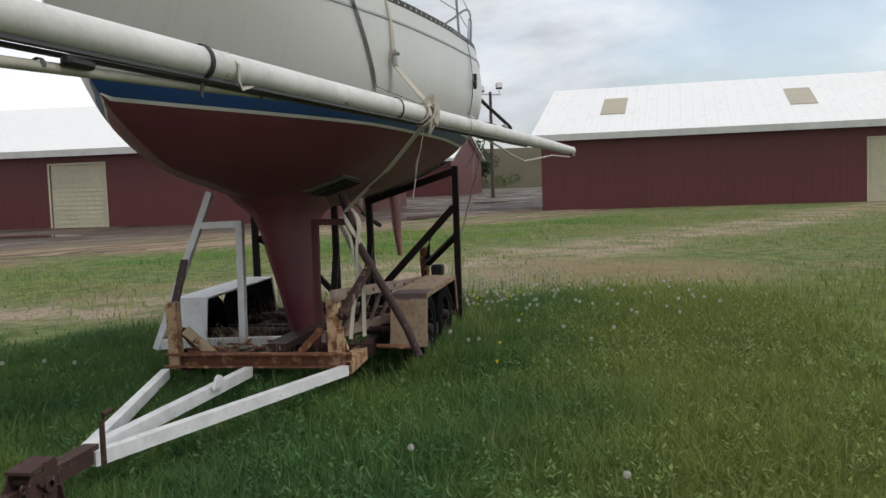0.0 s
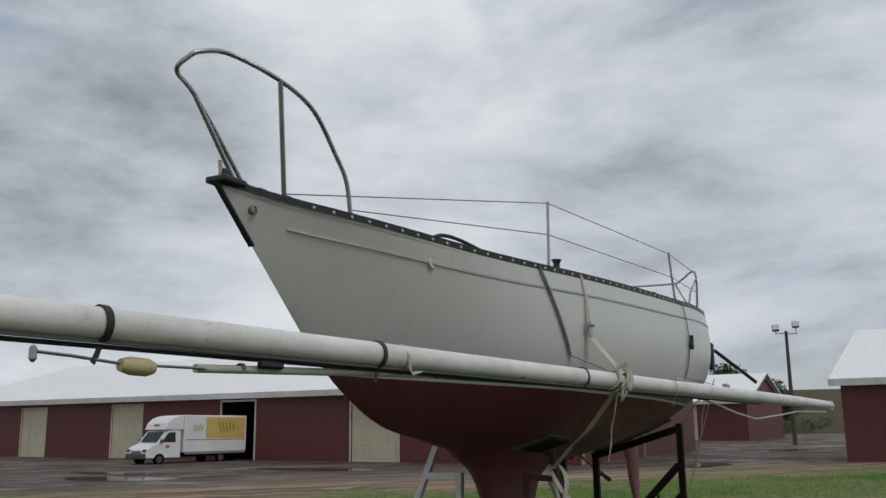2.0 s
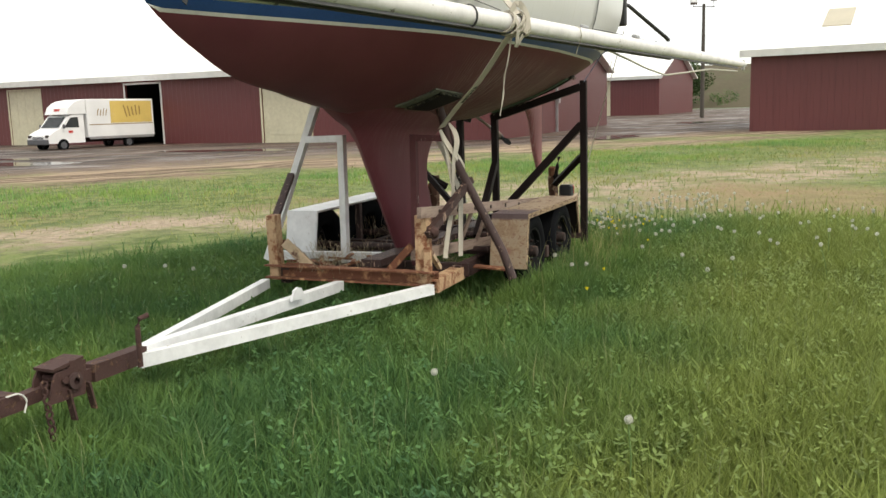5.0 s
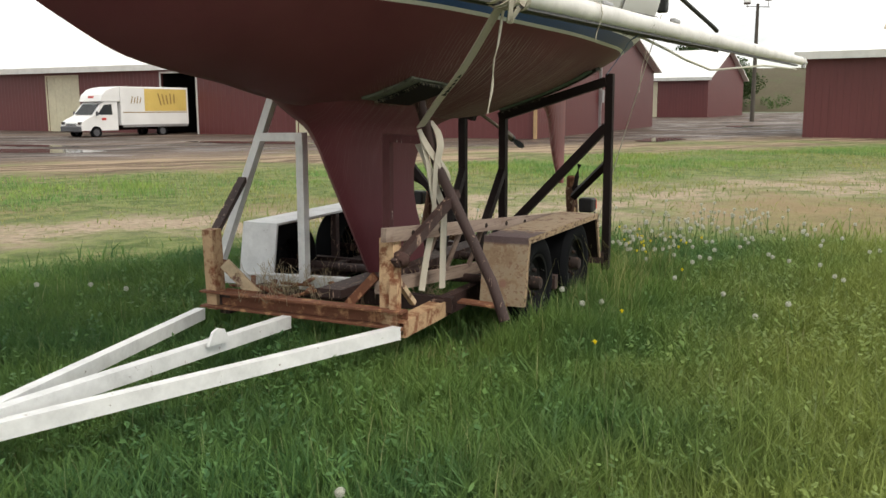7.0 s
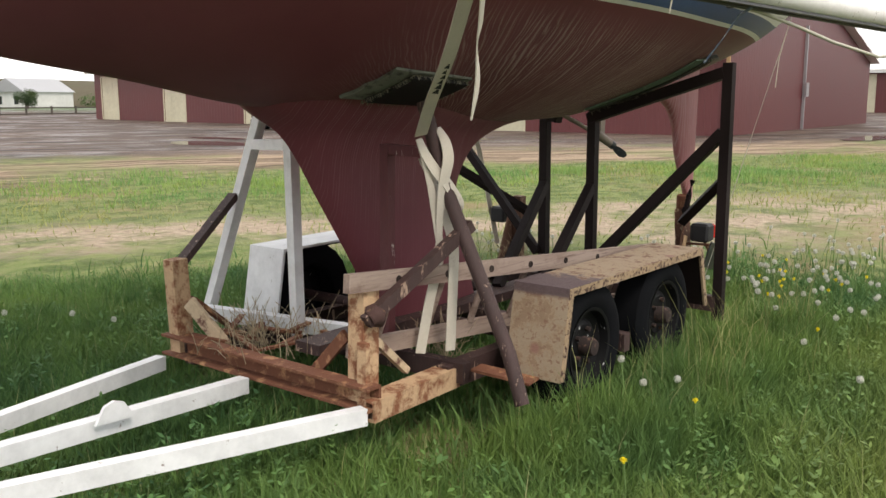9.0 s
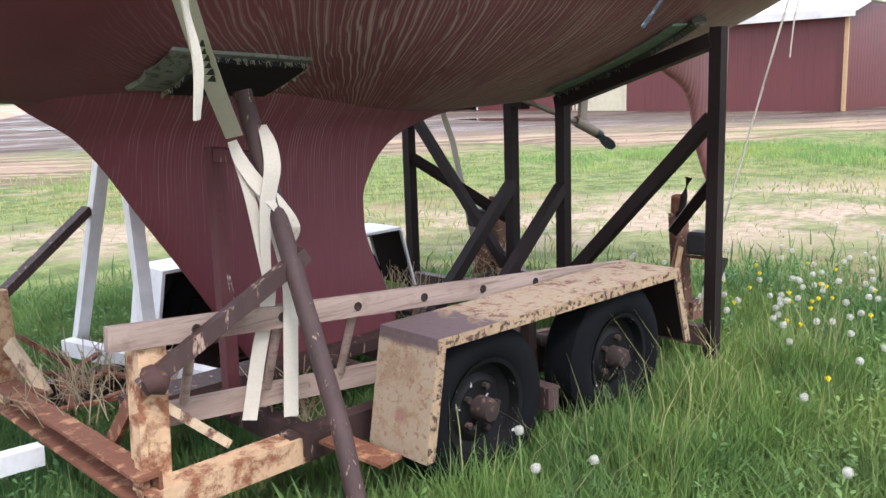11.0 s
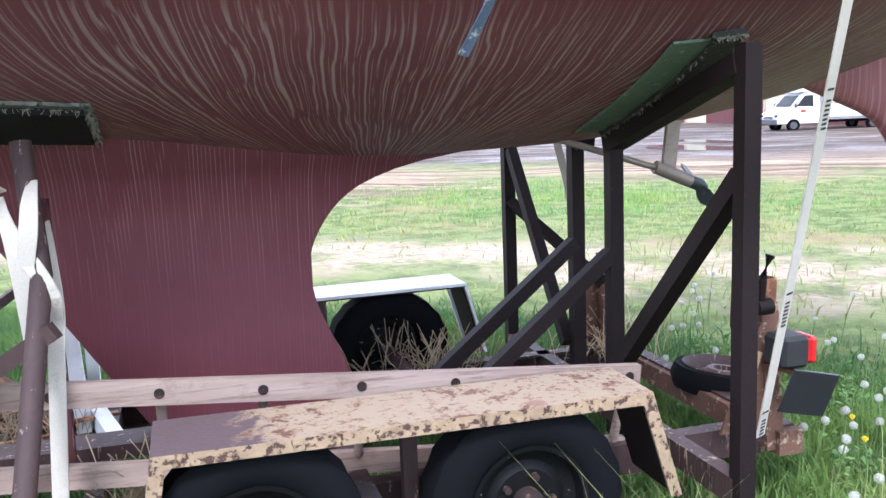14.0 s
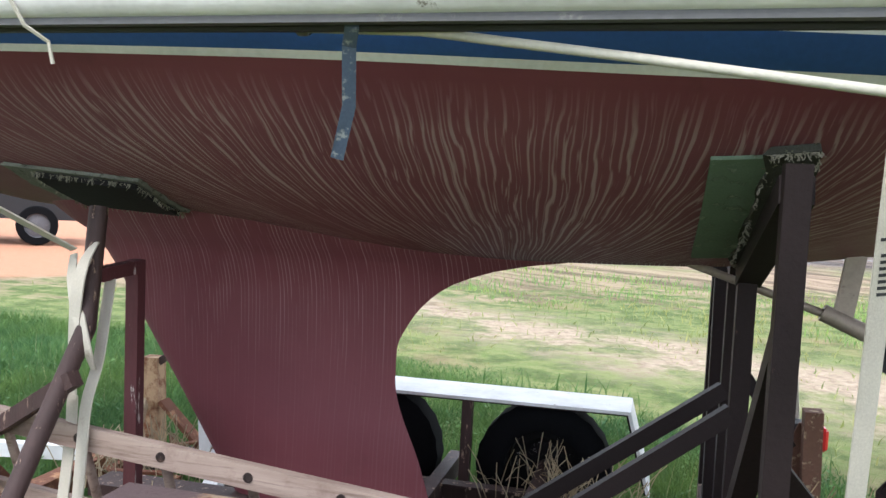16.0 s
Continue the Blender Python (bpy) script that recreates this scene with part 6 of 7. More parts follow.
pipe(bm, arc([(-3.0, 0.045, 0.345), (-2.96, 0.02, 0.35), (-2.93, 0.015, 0.315), (-2.95, 0.01, 0.27)], 10), 0.004, 6)
part("wire_tie", bm, WHITE_STRIPE, trailer)

# spare wheel lying in the tail
spare = thing("spare_wheel", "old rimmed wheel lying flat in the trailer tail", "wheel", (3.17, 0.10, 0.30))
bm = bmesh.new()
lathe(bm, [(0.17, -0.045), (0.21, -0.05), (0.228, 0.0), (0.21, 0.05), (0.17, 0.045), (0.17, -0.045)], (3.17, 0.10, 0.30), (0.1, 0, 1), 30)
part("tyre", bm, RUBBER, spare, smooth=50)
bm = bmesh.new()
lathe(bm, [(0.182, 0.052), (0.178, 0.058), (0.17, 0.05), (0.155, 0.0), (0.10, 0.012), (0.07, 0.04), (0.045, 0.04), (0.04, 0.0), (0.001, 0.0)], (3.17, 0.10, 0.30), (0.1, 0, 1), 24)
part("rim", bm, BROWN_STEEL, spare, smooth=40)

# ladder lying on edge
ladder = thing("wooden_ladder", "weathered wooden ladder lying on edge along the trailer", "ladder", (1.1, -0.46, 0.4))


def lad(x, dz=0.0, dy=0.0):
    return Vector((x, -0.398 - 0.05 * x + dy - 0.40 * dz, 0.742 - 0.07 * x + dz))


for dz in (0.0, -0.30):
    bm = bmesh.new()
    beam(bm, lad(-0.02 if dz == 0 else 0.10, dz), lad(2.42, dz), 0.035, 0.075)
    r = part("ladder_rail", bm, LADDER_WOOD, ladder, bevel=0.008)
    if dz == 0.0:
        for k in range(8):
            bm = bmesh.new()
            c = lad(0.25 + 0.304 * k, 0.0, -0.0176)
            lathe(bm, [(0.016, 0.0), (0.016, 0.004), (0.011, 0.0045), (0.011, 0.0012), (0.0005, 0.001)], c, (0, -1, 0), 12)
            part("rung_end", bm, HUB, r, "dark rung end")
for k in range(8):
    x = 0.25 + 0.304 * k
    bm = bmesh.new()
    pipe(bm, [lad(x, -0.03), lad(x, -0.27)], 0.016, 10)
    part("rung", bm, LADDER_WOOD, ladder, smooth=50)

# ---- puddles in the yard ----
WATER_MAT, _nt, _b = blank("puddle_water", 0.08, 0.0, 0.5)
_b.inputs["Base Color"].default_value = (0.06, 0.05, 0.042, 1)
for k, (x, y, rx, ry) in enumerate(((17.6, 23.2, 1.3, 2.4), (20.5, 27.5, 0.8, 2.0), (26.5, 21.5, 1.2, 3.0), (60.0, 5.5, 4.0, 1.2), (36.0, 6.0, 2.5, 1.0), (14.0, 40.0, 1.0, 3.2))):
    bm = bmesh.new()
    vs = []
    for i in range(40):
        a = 2 * math.pi * i / 40
        q = 1 + 0.45 * noise.noise(Vector((math.cos(a) * 1.3, math.sin(a) * 1.3, k * 3.1))) + 0.2 * noise.noise(Vector((math.cos(a) * 4, math.sin(a) * 4, k)))
        vs.append(bm.verts.new((x + rx * q * math.cos(a), y + ry * q * math.sin(a), 0.012 + far_rise(math.hypot(x, y)))))
    bm.faces.new(vs)
    tagged(part("puddle", bm, WATER_MAT), "shallow brown rain puddle in the muddy yard", "puddle", kind="structure")


# ---- box truck ----
def box_truck():
    """Built nose towards -x, then turned into place."""
    root = thing("box_truck", "white box truck with yellow side graphic backed into a shed", "truck")
    M = pose(28.0, 33.7, 0, 0, 0, -9) @ Matrix.Diagonal((0.86, 0.88, 0.82, 1))

    def put(nm, bm, mat, lab="", parent=root, **kw):
        for v in bm.verts:
            v.co = M @ v.co
        return part(nm, bm, mat, parent, lab, **kw)

    bm = bmesh.new()
    prof = [(0.02, 0.45), (0.0, 0.80), (0.10, 0.98), (0.42, 1.18), (0.80, 1.33), (1.42, 2.08), (1.62, 2.21), (2.45, 2.24), (2.45, 0.45)]
    f = [bm.verts.new((x, -1.0, z)) for x, z in prof]
    g = [bm.verts.new((x, 1.0, z)) for x, z in prof]
    bm.faces.new(f)
    bm.faces.new(g[::-1])
    for i in range(len(prof)):
        bm.faces.new((f[i], g[i], g[(i + 1) % len(prof)], f[(i + 1) % len(prof)]))
    cab = put("cab", bm, TRUCK_WHITE, "white van cab", bevel=0.05)
    bm = bmesh.new()
    v = [bm.verts.new(p) for p in ((0.86, -0.84, 1.40), (0.86, 0.84, 1.40), (1.38, 0.78, 2.03), (1.38, -0.78, 2.03))]
    for k in v:
        k.co += Vector((-0.028, 0, 0.022))
    bm.faces.new(v)
    bmesh.ops.solidify(bm, geom=bm.faces[:], thickness=0.015)
    put("windscreen", bm, GLASS, "dark windscreen", cab)
    for y in (-1.012, 1.002):
        bm = bmesh.new()
        p = [(1.08, 1.42), (1.55, 2.02), (2.05, 2.05), (2.08, 1.40)]
        a = [bm.verts.new((x, y, z)) for x, z in p]
        b = [bm.verts.new((x, y + 0.012, z)) for x, z in p]
        bm.faces.new(a)
        bm.faces.new(b[::-1])
        for i in range(4):
            bm.faces.new((a[i], b[i], b[(i + 1) % 4], a[(i + 1) % 4]))
        put("side_window", bm, GLASS, "dark side window", cab)
        bm = bmesh.new()
        box(bm, (0.95, y - 0.2 if y < 0 else y, 1.35), (1.03, y if y < 0 else y + 0.2, 1.62))
        put("mirror", bm, TRUCK_GREY, "", cab, bevel=0.03)
        bm = bmesh.new()
        box(bm, (1.35, y - 0.004 if y < 0 else y, 1.08), (1.65, y if y < 0 else y + 0.014, 1.22))
        put("door_mark", bm, GRAPHIC_RED, "red bar where the door lettering is", cab)
    bm = bmesh.new()
    box(bm, (-0.08, -0.98, 0.38), (0.12, 0.98, 0.72))
    put("bumper", bm, TRUCK_GREY, "grey front bumper", bevel=0.04)
    bm = bmesh.new()
    for k in range(3):
        box(bm, (-0.015, -0.5, 0.70 + 0.07 * k), (0.05, 0.5, 0.745 + 0.07 * k))
    put("grille", bm, TRUCK_GREY, "dark grille slats")
    for y in (-0.95, 0.65):
        bm = bmesh.new()
        box(bm, (-0.008, y, 0.80), (0.16, y + 0.3, 0.98))
        put("headlight", bm, GLASS, "", bevel=0.02)
    bm = bmesh.new()
    prof = [(1.30, 2.22), (1.46, 2.62), (1.80, 2.92), (2.2, 3.07), (2.6, 3.12), (2.6, 2.22)]
    f = [bm.verts.new((x, -1.05, z)) for x, z in prof]
    g = [bm.verts.new((x, 1.05, z)) for x, z in prof]
    bm.faces.new(f)
    bm.faces.new(g[::-1])
    for i in range(6):
        bm.faces.new((f[i], g[i], g[(i + 1) % 6], f[(i + 1) % 6]))
    fair = put("wind_deflector", bm, TRUCK_WHITE, "white roof deflector", bevel=0.08)
    bm = bmesh.new()
    box(bm, (1.375, -0.25, 2.42), (1.46, 0.25, 2.56))
    put("front_mark", bm, GRAPHIC_RED, "red bar where the lettering is", fair)
    bm = bmesh.new()
    box(bm, (2.62, -1.1, 0.75), (7.6, 1.1, 3.15))
    body = put("cargo_box", bm, TRUCK_WHITE, "white cargo box", bevel=0.025)
    for y in (-1.106, 1.102):
        y1 = y + 0.004
        bm = bmesh.new()
        box(bm, (4.3, y, 1.62), (7.45, y1, 3.02))
        put("yellow_panel", bm, GRAPHIC_YELLOW, "yellow graphic panel", body)
        bm = bmesh.new()
        box(bm, (2.75, y - 0.001, 1.52), (7.5, y1, 1.57))
        for k in range(5):
            beam(bm, (5.5 + 0.25 * k, y - 0.002, 2.0 + 0.03 * k), (5.3 + 0.3 * k, y - 0.002, 2.75 - 0.05 * (k % 3)), 0.09, 0.006, up=(0, 1, 0))
        for k in range(4):
            beam(bm, (3.35 + 0.2 * k, y - 0.002, 2.1), (3.45 + 0.2 * k, y - 0.002, 2.55 - 0.06 * (k % 2)), 0.06, 0.006, up=(0, 1, 0))
        put("graphic_bar", bm, GRAPHIC_BROWN, "brown bars where the lettering is", body)
        bm = bmesh.new()
        box(bm, (2.7, y - 0.002 if y < 0 else y, 0.62), (7.5, y1, 0.78))
        put("side_skirt", bm, ALU, "grey side rail", body)
    for x, ys in ((0.95, (-0.95, 0.95)), (5.6, (-0.95, 0.95))):
        for y in ys:
            w = thing_part("road_wheel", root)
            s = -1 if y < 0 else 1
            bm = bmesh.new()
            lathe(bm, [(0.22, -0.10), (0.33, -0.11), (0.36, -0.07), (0.36, 0.07), (0.33, 0.11), (0.22, 0.10)], (x, y, 0.36), (0, s, 0), 26)
            for v in bm.verts:
                v.co = M @ v.co
            part("tyre", bm, RUBBER, w, smooth=40)
            bm = bmesh.new()
            lathe(bm, [(0.22, 0.09), (0.2, 0.05), (0.1, 0.07), (0.001, 0.07)], (x, y, 0.36), (0, s, 0), 20)
            for v in bm.verts:
                v.co = M @ v.co
            part("rim", bm, TRUCK_GREY, w, smooth=40)
    bm = bmesh.new()
    box(bm, (2.4, -0.45, 0.45), (7.4, 0.45, 0.72))
    put("chassis", bm, DARK_STEEL)


box_truck()


# ---- pole lamp ----
lampost = thing("yard_lamp", "tall dark wooden pole with two floodlights", "lamp post", (72.6, 6.9, 0))
bm = bmesh.new()
pipe(bm, [(72.6, 6.9, -0.3), (72.75, 6.9, 5.0), (72.8, 6.9, 9.6)], 0.16, 12, True, [0.18, 0.155, 0.12])
part("pole", bm, POLE_WOOD, lampost, smooth=50)
bm = bmesh.new()
beam(bm, (72.8, 6.0, 9.3), (72.8, 7.8, 9.45), 0.08, 0.08)
part("crossarm", bm, ALU, lampost)
for y, z in ((7.7, 9.7), (6.1, 9.9)):
    bm = bmesh.new()
    box(bm, (-0.25, -0.28, -0.25), (0.1, 0.28, 0.3), pose(72.6, y, z + 0.1, 0, 25, 15))
    beam(bm, (72.8, y, 9.35), (72.65, y, z), 0.05, 0.05)
    part("floodlight", bm, ALU, lampost, bevel=0.05)


# ---- far vehicles, fence, houses ----
def pickup():
    root = thing("pickup_truck", "dusty black pickup parked on the red earth drive", "pickup")
    M = pose(-11.5, 12.0, 0, 0, 0, 37)

    def put(nm, bm, mat, lab="", parent=root, **kw):
        for v in bm.verts:
            v.co = M @ v.co
        return part(nm, bm, mat, parent, lab, **kw)

    bm = bmesh.new()
    prof = [(-2.7, 0.55), (-2.7, 1.05), (-1.2, 1.1), (-0.95, 1.12), (-0.75, 1.75), (0.5, 1.78), (1.1, 1.15), (2.5, 1.05), (2.65, 0.85), (2.65, 0.5)]
    f = [bm.verts.new((x, -0.92, z)) for x, z in prof]
    g = [bm.verts.new((x, 0.92, z)) for x, z in prof]
    bm.faces.new(f)
    bm.faces.new(g[::-1])
    for i in range(len(prof)):
        bm.faces.new((f[i], g[i], g[(i + 1) % len(prof)], f[(i + 1) % len(prof)]))
    put("body", bm, CAR_BLACK, bevel=0.05)
    for y in (-0.93, 0.918):
        bm = bmesh.new()
        p = [(-0.8, 1.16), (-0.66, 1.66), (0.42, 1.68), (0.92, 1.18)]
        a = [bm.verts.new((x, y, z)) for x, z in p]
        b = [bm.verts.new((x, y + 0.012, z)) for x, z in p]
        bm.faces.new(a)
        bm.faces.new(b[::-1])
        for i in range(4):
            bm.faces.new((a[i], b[i], b[(i + 1) % 4], a[(i + 1) % 4]))
        put("side_window", bm, GLASS)
    for x in (-1.75, 1.75):
        for y in (-0.85, 0.85):
            w = thing_part("road_wheel", root)
            s = -1 if y < 0 else 1
            for nm, pr, mt in (("tyre", [(0.24, -0.12), (0.37, -0.12), (0.39, -0.08), (0.39, 0.08), (0.37, 0.12), (0.24, 0.12)], RUBBER), ("rim", [(0.25, 0.11), (0.23, 0.07), (0.12, 0.1), (0.001, 0.1)], TRUCK_GREY)):
                bm = bmesh.new()
                lathe(bm, pr, (x, y, 0.39), (0, s, 0), 24)
                for v in bm.verts:
                    v.co = M @ v.co
                part(nm, bm, mt, w, smooth=40)


pickup()

fence = thing("rail_fence", "low dark rail fence at the edge of the yard", "fence", (47, 75, 0))
for k in range(9):
    bm = bmesh.new()
    beam(bm, (34 + 2.6 * k, 75 + 0.5 * k, 0), (34 + 2.6 * k, 75 + 0.5 * k, 1.2), 0.14, 0.14)
    part("post", bm, POLE_WOOD, fence)
for z in (0.5, 1.05):
    bm = bmesh.new()
    beam(bm, (33, 74.8, z), (56, 79.2, z), 0.06, 0.12)
    part("rail", bm, POLE_WOOD, fence)


def far_house(x, y, w, d, h, roof, yaw):
    root = thing("far_house", "small white house among distant trees", "house", (x, y, 0), "distant houses")
    M = pose(x, y, 0, 0, 0, yaw)
    bm = bmesh.new()
    box(bm, (-w / 2, -d / 2, 0), (w / 2, d / 2, h), M)
    part("wall", bm, FAR_WHITE, root)
    bm = bmesh.new()
    e = 0.3
    p = [(-w / 2 - e, -d / 2 - e, h), (w / 2 + e, -d / 2 - e, h), (w / 2 + e, d / 2 + e, h), (-w / 2 - e, d / 2 + e, h), (-w / 2 - e, 0, h + roof), (w / 2 + e, 0, h + roof)]
    v = [bm.verts.new(M @ Vector(q)) for q in p]
    for q in ((0, 1, 5, 4), (2, 3, 4, 5), (0, 4, 3), (1, 2, 5), (3, 2, 1, 0)):
        bm.faces.new([v[i] for i in q])
    part("roof", bm, ALU, root)
    for k in range(2):
        bm = bmesh.new()
        box(bm, (-w / 2 - 0.03, -d / 4 + k * d / 2 - 0.5, h * 0.4), (-w / 2 - 0.004, -d / 4 + k * d / 2 + 0.5, h * 0.8), M)
        part("window", bm, GLASS, root)


far_house(70, 140, 9, 8, 3.2, 2.2, 10)
far_house(96, 150, 8, 7, 3.0, 2.0, -20)
far_house(40, 150, 14, 6, 3.0, 1.0, 0)


# ---- vegetation ----
def leaf_cloud(name, centres, n, size, mat, seed, flat=1.0):
    """Many small leaf cards with uneven outline round clump centres (x, y, z, r)."""
    rg = np.random.default_rng(seed)
    cs = np.array(centres)
    w = cs[:, 3] ** 2
    idx = rg.choice(len(cs), n, p=w / w.sum())
    d = rg.normal(size=(n, 3))
    d /= np.linalg.norm(d, axis=1)[:, None]
    r = cs[idx, 3] * rg.uniform(0.45, 1.05, n)
    pos = cs[idx, :3] + d * r[:, None] * np.array([1, 1, flat])
    a = rg.normal(size=(n, 3))
    a /= np.linalg.norm(a, axis=1)[:, None]
    b = np.cross(a, rg.normal(size=(n, 3)))
    b /= np.linalg.norm(b, axis=1)[:, None]
    s = size * rg.uniform(0.5, 1.2, n)[:, None]
    v = np.stack([pos - a * s, pos + b * s * 0.5, pos + a * s, pos - b * s * 0.5], 1).reshape(-1, 3)
    return quads(name, v, mat)


def quads(name, v, mat):
    n = len(v) // 4
    me = bpy.data.meshes.new(name)
    me.vertices.add(len(v))
    me.vertices.foreach_set("co", v.astype(np.float32).ravel())
    me.loops.add(len(v))
    me.loops.foreach_set("vertex_index", np.arange(len(v), dtype=np.int32))
    me.polygons.add(n)
    me.polygons.foreach_set("loop_start", np.arange(0, len(v), 4, dtype=np.int32))
    me.update()
    me.validate()
    me.materials.append(mat)
    return new(name, me)


def tree(x, y, h, r, seed):
    rg = random.Random(seed)
    root = thing("tree", "broad green tree in the distance", "tree", (x, y, 0), "distant trees")
    bm = bmesh.new()
    pipe(bm, [(x, y, -0.2), (x + 0.1, y, h * 0.35), (x, y + 0.2, h * 0.7)], 0.2, 8, True, [h * 0.035, h * 0.025, h * 0.01])
    for k in range(5):
        a = rg.uniform(0, 6.28)
        pipe(bm, [(x, y, h * (0.3 + 0.06 * k)), (x + math.cos(a) * r * 0.7, y + math.sin(a) * r * 0.7, h * (0.55 + 0.06 * k))], 0.1, 6, True, [h * 0.015, h * 0.004])
    part("trunk", bm, BARK, root, smooth=50)
    cl = []
    for k in range(16):
        a, q = rg.uniform(0, 6.28), rg.uniform(0, 0.75)
        cl.append((x + math.cos(a) * r * q, y + math.sin(a) * r * q, h * rg.uniform(0.42, 0.88), r * rg.uniform(0.28, 0.5)))
    c = leaf_cloud("crown", cl, 3600, 0.055 * r, LEAF_DARK, seed)
    c.parent = root
    c.matrix_parent_inverse = root.matrix_world.inverted()


for k, (x, y, h, r) in enumerate(((150, 24, 11, 5), (158, 29, 12.5, 6), (163, 34, 11, 5), (156, 20, 9.5, 4.5), (60, 122, 3.4, 1.9), (84, 138, 3.6, 2.0))):
    tree(x, y, h, r, 40 + k)


def bank():
    """A scrubby bank that closes the view beyond the yard."""
    bm = bmesh.new()
    n = 90
    rows = []
    for i in range(n + 1):
        a = radians(-35 + 175 * i / n)
        hh = 5.5 + 3.0 * noise.noise(Vector((i * 0.13, 3.3, 0))) + (4.0 if a < radians(14) else 0)
        col = []
        for rr, f in ((155, 0.0), (170, 0.55), (190, 1.0), (260, 1.05)):
            col.append(bm.verts.new((rr * math.cos(a), rr * math.sin(a), f * hh - (0.3 if f == 0 else 0))))
        rows.append(col)
    for c0, c1 in zip(rows, rows[1:]):
        for j in range(3):
            bm.faces.new((c0[j], c1[j], c1[j + 1], c0[j + 1]))
    ob = part("bank", bm, painted("scrub_green", (0.095, 0.082, 0.055), (0.085, 0.10, 0.05), rough=0.95, wear=0.52, scale=0.12, grain=2, tight=0.2, spec=0.1), smooth=60)
    tagged(ob, "scrub-covered bank beyond the yard", "bank", kind="structure")
    rg = random.Random(5)
    cl = []
    for k in range(420):
        a = radians(rg.uniform(-34, 139))
        rr = rg.uniform(152, 178)
        cl.append((rr * math.cos(a), rr * math.sin(a), rg.uniform(0.5, 2.6) if rr < 172 else rg.uniform(0.5, 4.5), rg.uniform(0.7, 1.9)))
    ob = leaf_cloud("scrub", cl, 80000, 0.17, LEAF_MID, 77, 0.7)
    tagged(ob, "dense green scrub and far woods", "bushes", kind="stuff")
    cl = []
    for k in range(260):
        a = radians(rg.uniform(50, 150))
        rr = rg.uniform(190, 240)
        cl.append((rr * math.cos(a), rr * math.sin(a), rg.uniform(1, 4.6), rg.uniform(1.4, 2.6)))
    ob = leaf_cloud("far_woods", cl, 26000, 0.5, LEAF_DARK, 78, 0.8)
    tagged(ob, "line of dark distant woods", "trees", kind="stuff")


bank()


# ---- grass ----
def tall_zone(x, y):
    """How tall the grass stands at a place, 0 to 1."""
    d = 0.515 * x + 0.857 * y
    return np.clip((4.9 - 1.2 * np.clip((x - 2.4) / 2.0, 0, 1) - d) / 2.0, 0, 1) * np.clip((7.4 - x + 0.8 * np.sin(y * 1.7)) / 3.0, 0, 1)


def blades(name, n, x0, x1, y0, y1, h0, h1, width, mat, seed, keep, lean=0.5, curl=0.35):
    rg = np.random.default_rng(seed)
    x = rg.uniform(x0, x1, n)
    y = rg.uniform(y0, y1, n)
    k, hs = keep(x, y, rg)
    x, y, hs = x[k], y[k], hs[k]
    n = len(x)
    h = rg.uniform(h0, h1, n) * hs
    a = rg.uniform(0, 2 * np.pi, n)
    ln = np.stack([np.cos(a), np.sin(a), np.zeros(n)], 1)
    fa = rg.uniform(0, 2 * np.pi, n)
    sd = np.stack([np.cos(fa), np.sin(fa), np.zeros(n)], 1) * (width * rg.uniform(0.6, 1.3, n))[:, None] * 0.5
    base = np.stack([x, y, np.full(n, -0.02)], 1)
    l1 = (rg.uniform(0.05, lean, n) * h)[:, None]
    mid = base + ln * l1 * 0.4 + np.array([0, 0, 1]) * (h * 0.55)[:, None]
    tip = base + ln * l1 * (1 + curl) + np.array([0, 0, 1]) * (h * rg.uniform(0.85, 1.0, n))[:, None]
    v = np.stack([base - sd, base + sd, mid + sd * 0.8, mid - sd * 0.8, mid - sd * 0.8, mid + sd * 0.8, tip + sd * 0.08, tip - sd * 0.08], 1)
    me = bpy.data.meshes.new(name)
    v6 = np.stack([v[:, 0], v[:, 1], v[:, 2], v[:, 3], v[:, 6], v[:, 7]], 1).reshape(-1, 3)
    me.vertices.add(len(v6))
    me.vertices.foreach_set("co", v6.astype(np.float32).ravel())
    b = np.arange(n, dtype=np.int32)[:, None] * 6
    li = np.concatenate([b + np.array([0, 1, 2, 3]), b + np.array([3, 2, 4, 5])], 1).ravel().astype(np.int32)
    me.loops.add(len(li))
    me.loops.foreach_set("vertex_index", li)
    me.polygons.add(2 * n)
    me.polygons.foreach_set("loop_start", np.arange(0, len(li), 4, dtype=np.int32))
    me.update()
    me.materials.append(mat)
    ob = new(name, me)
    return ob


def field(x, y):
    return 0.5 + 0.5 * np.sin(x * 1.3 + 0.7 * np.sin(y * 0.9)) * np.cos(y * 1.1 + 0.5 * np.sin(x * 0.7))


def keep_tall(x, y, rg):
    t = tall_zone(x, y)
    hs = 0.45 + 0.35 * field(x, y) + 0.3 * field(x * 4.1 + 1, y * 3.7) * field(x * 9.3, y * 8.1 + 2)
    # shaded and flattened under the trailer
    under = (x > 0.1) & (x < 3.0) & (y > -0.75) & (y < 1.1)
    hs = np.where(under, hs * 0.55, hs)
    # thins out unevenly away from the trailer
    rim = np.minimum(np.minimum((x + 5.4) / 1.6, (6.2 - x) / 2.0), np.minimum((y + 4.7) / 1.4, 1.0)) + 0.5 * (field(x * 1.9, y * 2.3) - 0.5)
    k = rg.uniform(0, 1, len(x)) < t * np.where(under, 0.4, 1.0) * np.clip(rim, 0, 1)
    return k, hs * np.clip(t * 1.3, 0.35, 1)


